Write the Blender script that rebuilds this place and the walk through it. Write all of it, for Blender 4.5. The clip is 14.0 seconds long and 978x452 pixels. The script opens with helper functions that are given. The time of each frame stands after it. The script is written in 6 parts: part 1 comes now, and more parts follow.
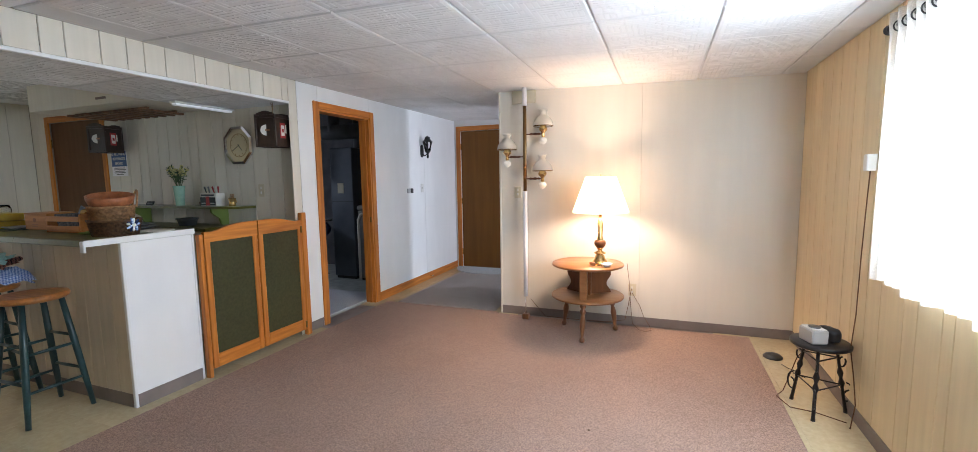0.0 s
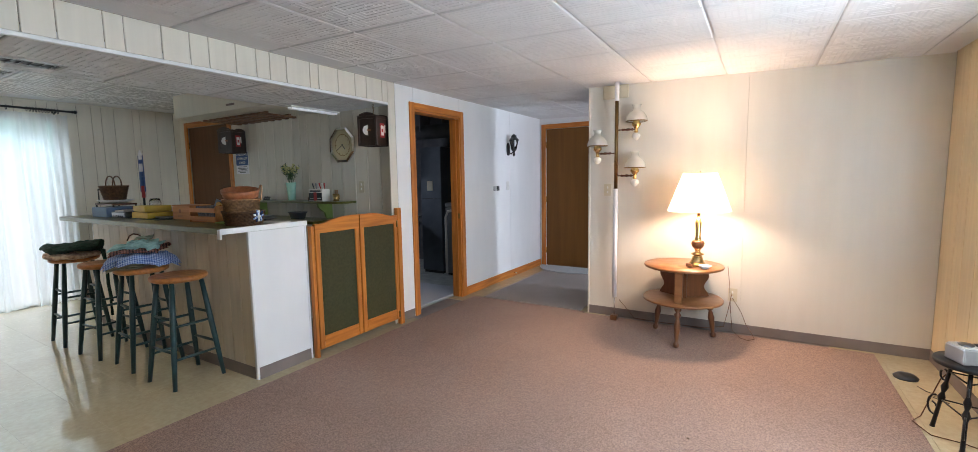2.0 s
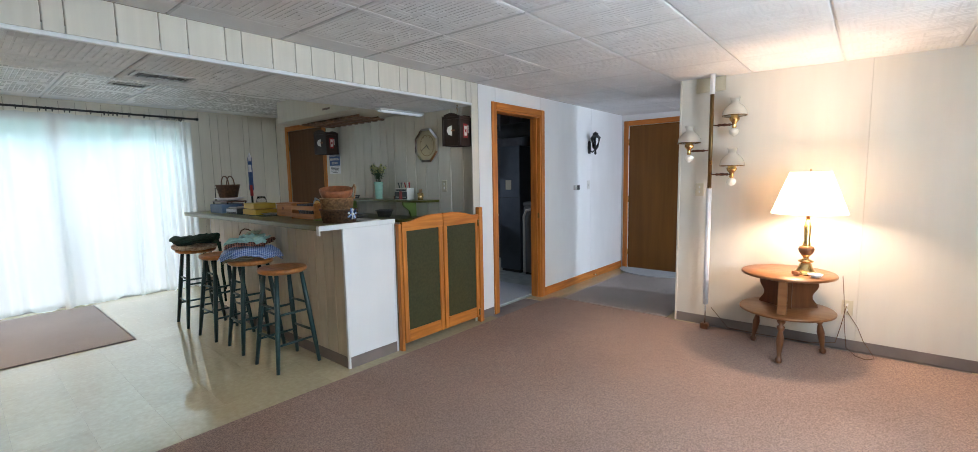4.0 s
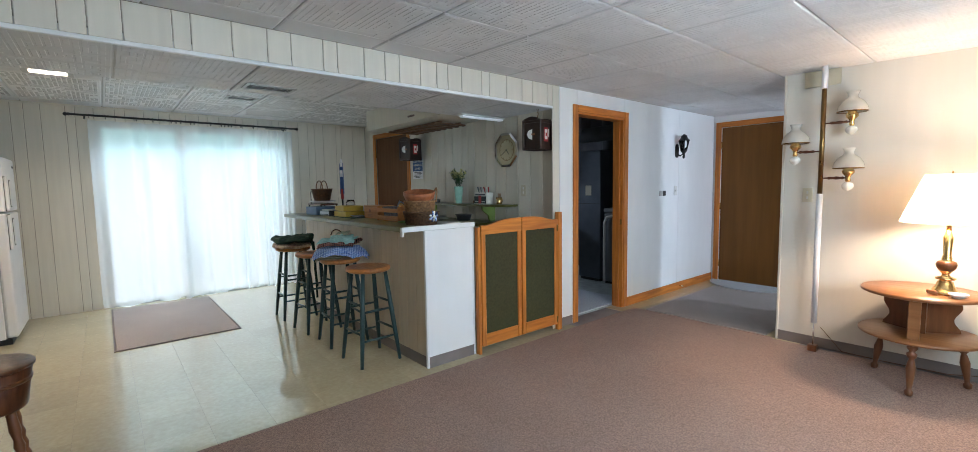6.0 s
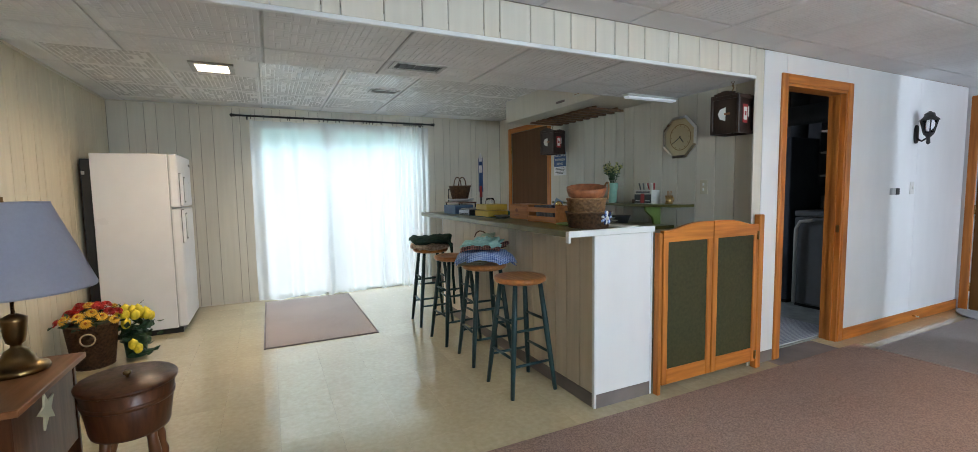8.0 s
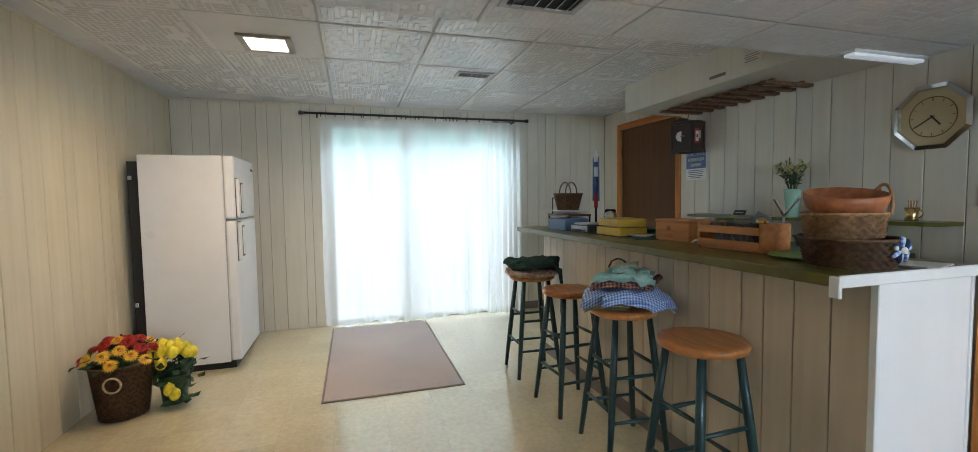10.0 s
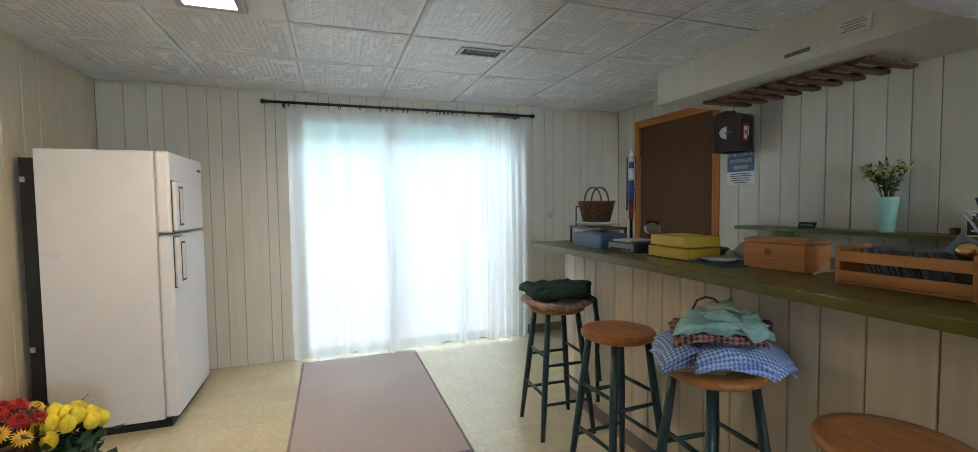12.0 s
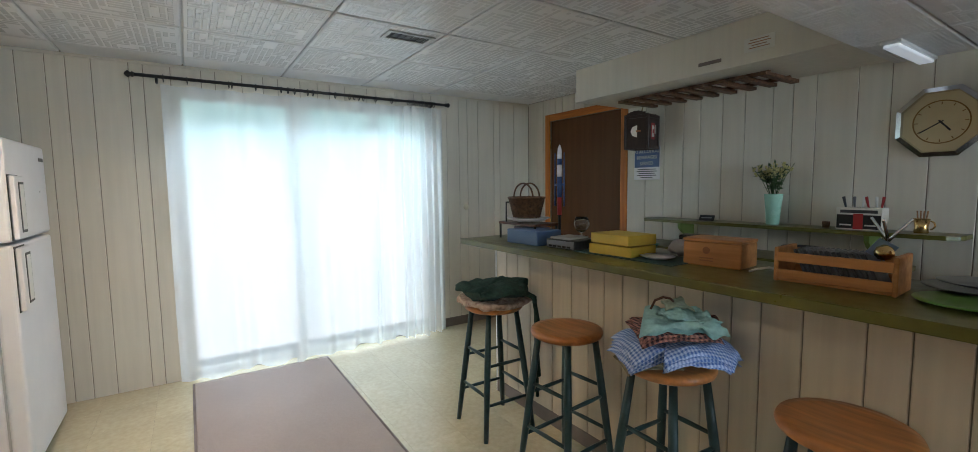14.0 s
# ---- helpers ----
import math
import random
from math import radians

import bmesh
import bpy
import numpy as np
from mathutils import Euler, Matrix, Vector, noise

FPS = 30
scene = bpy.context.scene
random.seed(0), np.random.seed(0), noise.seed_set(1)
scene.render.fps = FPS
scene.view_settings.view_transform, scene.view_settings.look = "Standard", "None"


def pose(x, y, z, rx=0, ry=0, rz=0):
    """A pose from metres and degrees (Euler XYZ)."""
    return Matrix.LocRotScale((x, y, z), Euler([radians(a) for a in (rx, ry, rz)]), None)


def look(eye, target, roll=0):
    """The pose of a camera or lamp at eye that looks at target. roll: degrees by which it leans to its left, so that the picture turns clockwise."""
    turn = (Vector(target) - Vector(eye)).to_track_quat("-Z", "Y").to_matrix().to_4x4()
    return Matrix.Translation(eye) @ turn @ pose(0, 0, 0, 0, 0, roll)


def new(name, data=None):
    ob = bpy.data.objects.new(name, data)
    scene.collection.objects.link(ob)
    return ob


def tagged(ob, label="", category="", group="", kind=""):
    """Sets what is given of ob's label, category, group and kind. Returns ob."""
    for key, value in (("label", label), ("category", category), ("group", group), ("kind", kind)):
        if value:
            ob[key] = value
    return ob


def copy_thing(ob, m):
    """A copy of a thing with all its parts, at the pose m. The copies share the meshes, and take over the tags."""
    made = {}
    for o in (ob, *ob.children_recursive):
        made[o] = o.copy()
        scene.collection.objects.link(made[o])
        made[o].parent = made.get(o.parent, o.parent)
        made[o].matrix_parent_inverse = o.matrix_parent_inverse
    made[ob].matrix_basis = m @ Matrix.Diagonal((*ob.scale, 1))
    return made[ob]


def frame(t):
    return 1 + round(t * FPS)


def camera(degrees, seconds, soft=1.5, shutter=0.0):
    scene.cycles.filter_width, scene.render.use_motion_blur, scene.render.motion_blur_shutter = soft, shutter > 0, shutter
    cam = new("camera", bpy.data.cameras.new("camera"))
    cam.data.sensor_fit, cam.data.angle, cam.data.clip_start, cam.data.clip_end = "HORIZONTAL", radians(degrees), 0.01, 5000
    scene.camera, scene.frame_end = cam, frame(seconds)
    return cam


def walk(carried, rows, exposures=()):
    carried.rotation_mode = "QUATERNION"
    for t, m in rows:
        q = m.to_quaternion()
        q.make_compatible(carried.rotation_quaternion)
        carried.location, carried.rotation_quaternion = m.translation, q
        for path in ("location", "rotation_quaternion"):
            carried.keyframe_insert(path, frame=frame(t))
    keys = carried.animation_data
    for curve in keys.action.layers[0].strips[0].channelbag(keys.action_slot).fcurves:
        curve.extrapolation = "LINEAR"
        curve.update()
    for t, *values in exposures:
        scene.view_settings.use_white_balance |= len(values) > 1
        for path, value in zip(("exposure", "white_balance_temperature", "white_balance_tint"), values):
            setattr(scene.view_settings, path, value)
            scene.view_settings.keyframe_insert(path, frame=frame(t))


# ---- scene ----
cam = camera(94.3, 14.0, soft=0.8)
PATH = [
    (0, (0.087, 0.141, 1.413), (-0.629, 1.996, 1.2), -0.9),
    (0.5, (0.066, 0.118, 1.411), (-0.72, 1.945, 1.198), -0.8),
    (1, (0.037, 0.109, 1.406), (-0.826, 1.9, 1.193), -0.9),
    (1.5, (0.017, 0.099, 1.391), (-0.927, 1.85, 1.183), -0.9),
    (2, (0.007, 0.089, 1.39), (-1.016, 1.795, 1.181), -0.9),
    (2.5, (-0.021, 0.076, 1.397), (-1.112, 1.738, 1.183), -0.9),
    (3, (-0.04, 0.07, 1.406), (-1.199, 1.685, 1.186), -0.9),
    (5.5, (-0.104, 0.078, 1.379), (-1.562, 1.436, 1.202), -1.0),
    (6, (-0.123, 0.085, 1.371), (-1.644, 1.372, 1.198), -0.9),
    (6.5, (-0.235, 0.093, 1.367), (-1.831, 1.287, 1.191), -0.9),
    (7, (-0.435, 0.112, 1.36), (-2.106, 1.197, 1.183), -0.8),
    (7.5, (-0.632, 0.122, 1.346), (-2.367, 1.103, 1.179), -0.9),
    (8, (-0.867, 0.171, 1.336), (-2.662, 1.037, 1.174), -0.9),
    (8.5, (-1.113, 0.207, 1.331), (-2.953, 0.974, 1.171), -1.0),
    (9, (-1.431, 0.24, 1.311), (-3.31, 0.908, 1.163), -0.9),
    (9.2, (-1.547, 0.254, 1.319), (-3.44, 0.883, 1.173), -1.0),
    (11.5, (-2.623, 0.346, 1.346), (-4.543, 0.897, 1.243), -0.7),
    (12, (-2.766, 0.336, 1.367), (-4.653, 0.991, 1.269), -0.7),
    (12.5, (-2.886, 0.308, 1.401), (-4.726, 1.087, 1.291), -0.65),
    (13, (-2.947, 0.241, 1.435), (-4.727, 1.143, 1.294), -0.65),
    (13.5, (-2.978, 0.177, 1.442), (-4.695, 1.188, 1.284), -0.65),
    (14, (-3.001, 0.117, 1.45), (-4.663, 1.216, 1.276), -0.7),
]
EXPOSURES = [(0.0, -0.02, 6450, 16), (3.0, -0.02, 6350, 14), (5.5, -0.02, 6050, 10), (9.0, 0.06, 6300, 11), (11.5, 0.02, 6300, 11), (14.0, 0.02, 6200, 12)]
walk(cam, [(t, look(eye, target, roll)) for t, eye, target, roll in PATH], EXPOSURES)

# ---- light ----
world = bpy.data.worlds.new("world")
scene.world = world
world.use_nodes = True
wn = world.node_tree
sky = wn.nodes.new("ShaderNodeTexSky")
sky.sky_type, sky.sun_disc = "NISHITA", False
sky.sun_elevation, sky.sun_rotation = radians(50), radians(200)
wn.links.new(sky.outputs[0], wn.nodes["Background"].inputs[0])
wn.nodes["Background"].inputs[1].default_value = 0.08

WARM, DAY = (1.0, 0.70, 0.47), (0.69, 0.865, 1.0)


def area(name, eye, target, sx, sy, watts, colour):
    d = bpy.data.lights.new(name, "AREA")
    d.shape, d.size, d.size_y, d.energy, d.color = "RECTANGLE", sx, sy, watts, colour
    ob = new(name, d)
    ob.matrix_world = look(eye, target)
    return ob


def bulb(name, at, watts, colour, r=0.03):
    d = bpy.data.lights.new(name, "POINT")
    d.energy, d.color, d.shadow_soft_size = watts, colour, r
    ob = new(name, d)
    ob.location = at
    return ob


area("slider_daylight", (-9.10, 1.12, 3.90), (-7.0, 1.12, 0.6), 3.2, 1.7, 330, DAY)
area("window_daylight", (1.19, 1.90, 1.44), (-4, 1.90, 1.2), 1.60, 0.88, 150, DAY)
area("hall_daylight", (0.9, 5.75, 1.35), (-3, 5.75, 1.1), 0.26, 0.8, 66, (0.78, 0.88, 1.0))
area("utility_daylight", (-6.05, 4.2, 1.6), (-3.8, 5.0, 0.7), 0.5, 0.35, 18, (0.75, 0.86, 1.0))
bulb("table_lamp_bulb", (-0.42, 4.13, 1.22), 60, WARM, 0.075)

# ---- materials ----


def M(name, col, rough=0.5, metal=0.0, var=0.10, scale=6.0, stretch=(1, 1, 1), bump=0.05, bscale=90.0, stain=0.06,
      hue=None, rand=0.0, spec=0.5, coat=0.0):
    """A surface with grain at one scale, stains at a larger one and fine relief; rand varies it from piece to piece."""
    m = bpy.data.materials.new(name)
    m.use_nodes = True
    nt = m.node_tree
    N, L = nt.nodes, nt.links
    b = N["Principled BSDF"]
    tc, mp, oi = N.new("ShaderNodeTexCoord"), N.new("ShaderNodeMapping"), N.new("ShaderNodeObjectInfo")
    L.new(tc.outputs["Object"], mp.inputs[0])
    mp.inputs["Scale"].default_value = stretch
    w = N.new("ShaderNodeMath")
    w.operation = "MULTIPLY"
    w.inputs[1].default_value = 43.0
    L.new(oi.outputs["Random"], w.inputs[0])

    def noise_node(vec, sc, detail):
        n = N.new("ShaderNodeTexNoise")
        n.noise_dimensions = "4D"
        n.inputs["Scale"].default_value, n.inputs["Detail"].default_value = sc, detail
        L.new(vec, n.inputs["Vector"])
        L.new(w.outputs[0], n.inputs["W"])
        return n

    n1 = noise_node(mp.outputs[0], scale, 6)
    n2 = noise_node(tc.outputs["Object"], 1.3, 3)
    n3 = noise_node(mp.outputs[0], bscale, 4)
    c2 = hue or tuple(c * (1 - 2.2 * var) for c in col)
    mix = N.new("ShaderNodeMix")
    mix.data_type = "RGBA"
    mix.inputs[6].default_value, mix.inputs[7].default_value = (*[min(1, c * (1 + var)) for c in col], 1), (*c2, 1)
    ramp = N.new("ShaderNodeMapRange")
    ramp.inputs[1].default_value, ramp.inputs[2].default_value = 0.32, 0.70
    L.new(n1.outputs[0], ramp.inputs[0])
    L.new(ramp.outputs[0], mix.inputs[0])
    hsv = N.new("ShaderNodeHueSaturation")
    val = N.new("ShaderNodeMapRange")
    val.inputs[1].default_value, val.inputs[2].default_value = 0.3, 0.7
    val.inputs[3].default_value, val.inputs[4].default_value = 1 + stain, 1 - stain
    L.new(n2.outputs[0], val.inputs[0])
    rv = N.new("ShaderNodeMapRange")
    rv.inputs[3].default_value, rv.inputs[4].default_value = 1 - rand, 1 + rand
    L.new(oi.outputs["Random"], rv.inputs[0])
    mul = N.new("ShaderNodeMath")
    mul.operation = "MULTIPLY"
    L.new(val.outputs[0], mul.inputs[0])
    L.new(rv.outputs[0], mul.inputs[1])
    L.new(mul.outputs[0], hsv.inputs["Value"])
    L.new(mix.outputs[2], hsv.inputs["Color"])
    L.new(hsv.outputs[0], b.inputs["Base Color"])
    rr = N.new("ShaderNodeMapRange")
    rr.inputs[3].default_value, rr.inputs[4].default_value = max(0.02, rough - 0.08), min(1, rough + 0.10)
    L.new(n1.outputs[0], rr.inputs[0])
    L.new(rr.outputs[0], b.inputs["Roughness"])
    b.inputs["Metallic"].default_value = metal
    b.inputs["Specular IOR Level"].default_value = spec
    b.inputs["Coat Weight"].default_value = coat
    if bump:
        bp = N.new("ShaderNodeBump")
        bp.inputs["Strength"].default_value, bp.inputs["Distance"].default_value = bump, 0.004
        L.new(n3.outputs[0], bp.inputs["Height"])
        L.new(bp.outputs[0], b.inputs["Normal"])
    return m


GRAIN = (6.0, 6.0, 0.35)
m_panel = M("panelling", (0.67, 0.625, 0.535), 0.45, var=0.025, scale=5, stretch=GRAIN, bump=0.05, bscale=14, stain=0.05, rand=0.03)
m_panel_tan = M("tan_panelling", (0.68, 0.56, 0.35), 0.45, var=0.035, scale=5, stretch=GRAIN, bump=0.06, bscale=14, stain=0.06, rand=0.03)
# yellower panelling for the south wall: the recessed light's warmth is in the colour
m_panel_warmlit = M("warm_lit_panelling", (0.66, 0.585, 0.44), 0.45, var=0.03, scale=5, stretch=GRAIN, bump=0.05, bscale=14, stain=0.05, rand=0.02)
m_panel_smooth = M("smooth_panelling", (0.68, 0.645, 0.575), 0.42, var=0.018, scale=3, stretch=(3.5, 3.5, 0.3), bump=0.03, bscale=14, stain=0.04, rand=0.015)
m_panel_white = M("white_panelling", (0.82, 0.825, 0.83), 0.4, var=0.012, scale=4, stretch=(2, 2, 0.5), bump=0.02, bscale=30, stain=0.03)
# darker, tanner copy of the wall panelling: dim warm light put into its colour
m_bar_panel = M("bar_panelling", (0.60, 0.515, 0.395), 0.45, var=0.04, scale=5, stretch=GRAIN, bump=0.06, bscale=14, stain=0.05, rand=0.04)
m_groove = M("groove_backing", (0.27, 0.235, 0.185), 0.8, var=0.1)
m_groove_pale = M("pale_backing", (0.45, 0.42, 0.36), 0.8, var=0.05)
m_ceil_back = M("ceiling_backing", (0.30, 0.30, 0.30), 0.8)
m_trim_white = M("white_trim", (0.78, 0.79, 0.79), 0.4, var=0.03)
m_carpet = M("carpet", (0.345, 0.236, 0.190), 0.97, var=0.21, scale=140, bump=0.7, bscale=240, stain=0.10, spec=0.15)
m_carpet_grey = M("hall_carpet", (0.33, 0.285, 0.265), 0.97, var=0.20, scale=240, bump=0.7, bscale=400, stain=0.10, spec=0.15)
m_mat = M("door_mat", (0.44, 0.36, 0.33), 0.6, var=0.14, scale=240, bump=0.6, bscale=380, stain=0.08, spec=0.2)
m_mat_edge = M("mat_edging", (0.20, 0.155, 0.14), 0.8)
m_pale_mat = M("pale_mat", (0.42, 0.43, 0.44), 0.95, var=0.15, scale=150, bump=0.6, bscale=260)
m_vinyl = M("vinyl_tile", (0.60, 0.52, 0.345), 0.20, var=0.03, scale=34, hue=(0.53, 0.45, 0.29), bump=0.012, bscale=9, stain=0.07, rand=0.006, spec=0.5, coat=1.0)
m_oak = M("orange_wood", (0.55, 0.195, 0.034), 0.38, var=0.16, scale=5, stretch=(7, 7, 0.5), bump=0.06, bscale=20, stain=0.06, hue=(0.36, 0.115, 0.024), spec=0.3)
m_oak_h = M("orange_wood_rail", (0.55, 0.195, 0.034), 0.38, var=0.16, scale=5, stretch=(7, 0.5, 7), bump=0.06, bscale=20, stain=0.06, hue=(0.36, 0.115, 0.024), spec=0.3)
m_oak_x = M("orange_wood_head", (0.55, 0.195, 0.034), 0.38, var=0.16, scale=5, stretch=(0.5, 7, 7), bump=0.06, bscale=20, stain=0.06, hue=(0.36, 0.115, 0.024), spec=0.3)
m_door = M("brown_door", (0.115, 0.046, 0.012), 0.55, spec=0.3, var=0.08, scale=3, stretch=(6, 6, 0.35), bump=0.05, bscale=18, stain=0.08)
m_door_hall = M("hall_door_wood", (0.175, 0.070, 0.012), 0.45, spec=0.3, var=0.08, scale=3, stretch=(6, 6, 0.35), bump=0.04, bscale=18, stain=0.08)
m_base = M("vinyl_base", (0.20, 0.165, 0.15), 0.6, var=0.08)
m_olive = M("olive_laminate", (0.105, 0.100, 0.014), 0.30, var=0.10, scale=20, bump=0.02, stain=0.08)
m_olive_panel = M("olive_cloth_panel", (0.040, 0.038, 0.010), 0.75, var=0.10, scale=50, bump=0.15, bscale=200, stain=0.15)
m_green_paint = M("green_paint", (0.19, 0.27, 0.055), 0.5, var=0.08)
m_seat = M("seat_wood", (0.42, 0.155, 0.038), 0.35, var=0.2, scale=5, stretch=(1.2, 9, 9), bump=0.05, bscale=20, hue=(0.27, 0.11, 0.035), rand=0.06)
m_leg = M("dark_green_paint", (0.016, 0.050, 0.054), 0.35, var=0.15, scale=20, bump=0.04)
m_maple = M("maple_wood", (0.27, 0.115, 0.042), 0.32, var=0.16, scale=5, stretch=(0.6, 8, 8), bump=0.04, bscale=20, hue=(0.22, 0.085, 0.027))
# upright-grain maple, darkened in colour for the shade below the end table's top
m_maple_v = M("maple_leg", (0.16, 0.058, 0.021), 0.32, var=0.16, scale=6, stretch=(8, 8, 0.6), bump=0.04, bscale=20, hue=(0.12, 0.042, 0.014))
m_dark_wood = M("dark_wood", (0.098, 0.032, 0.012), 0.34, var=0.2, scale=6, stretch=(8, 8, 0.7), bump=0.03, bscale=20, spec=0.35)
m_mid_wood = M("reddish_wood", (0.30, 0.115, 0.040), 0.38, var=0.16, scale=5, stretch=(0.6, 8, 8), bump=0.04, bscale=20)
m_lantern = M("lantern_wood", (0.032, 0.014, 0.008), 0.4, var=0.2, scale=6, stretch=(8, 8, 0.7), bump=0.04, bscale=20)
m_brass = M("brass", (0.70, 0.48, 0.20), 0.22, metal=1.0, var=0.08, bump=0.01)
m_brass_dark = M("aged_brass", (0.25, 0.155, 0.062), 0.28, metal=1.0, var=0.12, bump=0.01)
m_chrome = M("chrome", (0.75, 0.76, 0.78), 0.12, metal=1.0, var=0.03, bump=0)
m_iron = M("black_iron", (0.012, 0.012, 0.013), 0.45, var=0.2, bump=0.08)
m_black = M("black_plastic", (0.012, 0.012, 0.013), 0.4, var=0.1, bump=0.03)
m_white_enamel = M("fridge_enamel", (0.80, 0.785, 0.80), 0.30, var=0.015, bump=0.03, bscale=200, stain=0.015)
m_grey_plastic = M("grey_plastic", (0.45, 0.45, 0.45), 0.4, var=0.05)
m_white_plastic = M("white_plastic", (0.72, 0.71, 0.68), 0.35, var=0.02, bump=0.01)
m_beige_plastic = M("beige_plastic", (0.60, 0.54, 0.40), 0.4, var=0.03, bump=0.01)
m_milk = M("milk_glass", (0.80, 0.77, 0.70), 0.15, var=0.02, bump=0.0)
m_cream = M("cream_wicker", (0.62, 0.46, 0.28), 0.7, var=0.15, scale=40, bump=0.2)
m_wicker = M("brown_wicker", (0.16, 0.075, 0.032), 0.6, var=0.3, scale=50, bump=0.3)
m_wicker_mid = M("tan_wicker", (0.40, 0.21, 0.09), 0.6, var=0.25, scale=50, bump=0.3)
m_wicker_red = M("reddish_bowl", (0.36, 0.12, 0.045), 0.45, var=0.2, scale=30, bump=0.15)
m_pine = M("orange_pine", (0.52, 0.24, 0.075), 0.45, var=0.14, scale=5, stretch=(0.6, 8, 8), bump=0.05, bscale=18, hue=(0.40, 0.16, 0.045))
m_yellow = M("yellow_card", (0.60, 0.42, 0.045), 0.5, var=0.06, stain=0.06)
m_paper = M("paper", (0.72, 0.70, 0.64), 0.75, var=0.05)
m_blue = M("blue_card", (0.085, 0.155, 0.30), 0.5, var=0.08)
m_sign_blue = M("sign_blue", (0.03, 0.075, 0.22), 0.35, var=0.05, bump=0.01)
m_darkgrey = M("dark_grey", (0.05, 0.055, 0.06), 0.5, var=0.15)
m_slate = M("cd_cases", (0.09, 0.10, 0.12), 0.3, var=0.3, scale=30, bump=0.02, rand=0.25)
m_teal = M("teal_plastic", (0.02, 0.22, 0.15), 0.4, var=0.1)
m_mint = M("mint_ceramic", (0.36, 0.62, 0.50), 0.25, var=0.04, bump=0.01)
m_red = M("red_print", (0.40, 0.025, 0.025), 0.45, var=0.1)
m_lime = M("lime_plate", (0.16, 0.36, 0.07), 0.3, var=0.08, bump=0.01)
m_leaf = M("leaves", (0.060, 0.115, 0.040), 0.55, var=0.3, scale=30, rand=0.2)
m_dark_leaf = M("dark_leaves", (0.018, 0.060, 0.022), 0.5, var=0.3, scale=30)
m_fl_yellow = M("yellow_petals", (0.80, 0.62, 0.03), 0.6, var=0.12, scale=40)
m_fl_gold = M("gold_petals", (0.90, 0.53, 0.05), 0.6, var=0.15, scale=40)
m_fl_orange = M("orange_centre", (0.62, 0.19, 0.02), 0.7, var=0.2, scale=60)
m_fl_red = M("red_petals", (0.50, 0.016, 0.014), 0.6, var=0.25, scale=40)
m_fl_pale = M("pale_blossom", (0.60, 0.56, 0.24), 0.6, var=0.15, scale=40)
m_cush_green = M("dark_green_cloth", (0.012, 0.045, 0.034), 0.92, var=0.25, scale=60, bump=0.5, bscale=240)
m_cush_tan = M("tan_print_cloth", (0.42, 0.34, 0.27), 0.92, var=0.3, scale=45, bump=0.5, bscale=200, hue=(0.22, 0.13, 0.11))
m_towel_mint = M("mint_cloth", (0.38, 0.62, 0.60), 0.95, var=0.08, scale=60, bump=0.5, bscale=260)
m_towel_sage = M("sage_cloth", (0.40, 0.46, 0.34), 0.95, var=0.1, scale=60, bump=0.5, bscale=260)
m_furnace = M("furnace_steel", (0.075, 0.09, 0.115), 0.45, metal=0.3, var=0.08)
m_machine = M("grey_enamel", (0.17, 0.18, 0.19), 0.35, var=0.04, bump=0.02)
m_concrete = M("painted_concrete", (0.33, 0.36, 0.35), 0.7, var=0.12, scale=10, bump=0.15)
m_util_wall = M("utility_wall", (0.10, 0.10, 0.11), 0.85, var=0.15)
m_navy = M("navy_cloth", (0.02, 0.04, 0.12), 0.9, var=0.3, scale=30, bump=0.4)
m_star = M("cream_star", (0.55, 0.50, 0.34), 0.6, var=0.08)
m_gold_face = M("gold_dial", (0.52, 0.44, 0.27), 0.4, metal=0.3, var=0.05, bump=0.01)
m_pewter = M("pewter", (0.26, 0.27, 0.29), 0.3, metal=1.0, var=0.1, bump=0.02)


def finish(m, nodes_fn):
    nt = m.node_tree
    nodes_fn(nt, nt.nodes, nt.links, nt.nodes["Principled BSDF"], nt.nodes["Material Output"])
    return m


def sheer(name, col, clear, through_light):
    m = bpy.data.materials.new(name)
    m.use_nodes = True

    def fn(nt, N, L, b, out):
        tr, tl, df = N.new("ShaderNodeBsdfTransparent"), N.new("ShaderNodeBsdfTranslucent"), N.new("ShaderNodeBsdfDiffuse")
        tl.inputs[0].default_value = df.inputs[0].default_value = (*col, 1)
        a, c = N.new("ShaderNodeMixShader"), N.new("ShaderNodeMixShader")
        wv = N.new("ShaderNodeTexNoise")
        tc = N.new("ShaderNodeTexCoord")
        L.new(tc.outputs["Object"], wv.inputs["Vector"])
        wv.inputs["Scale"].default_value = 240
        mr = N.new("ShaderNodeMapRange")
        mr.inputs[3].default_value, mr.inputs[4].default_value = clear * 0.6, clear * 1.4
        L.new(wv.outputs[0], mr.inputs[0])
        a.inputs[0].default_value = through_light
        L.new(df.outputs[0], a.inputs[1])
        L.new(tl.outputs[0], a.inputs[2])
        L.new(mr.outputs[0], c.inputs[0])
        L.new(a.outputs[0], c.inputs[1])
        L.new(tr.outputs[0], c.inputs[2])
        L.new(c.outputs[0], out.inputs[0])

    return finish(m, fn)


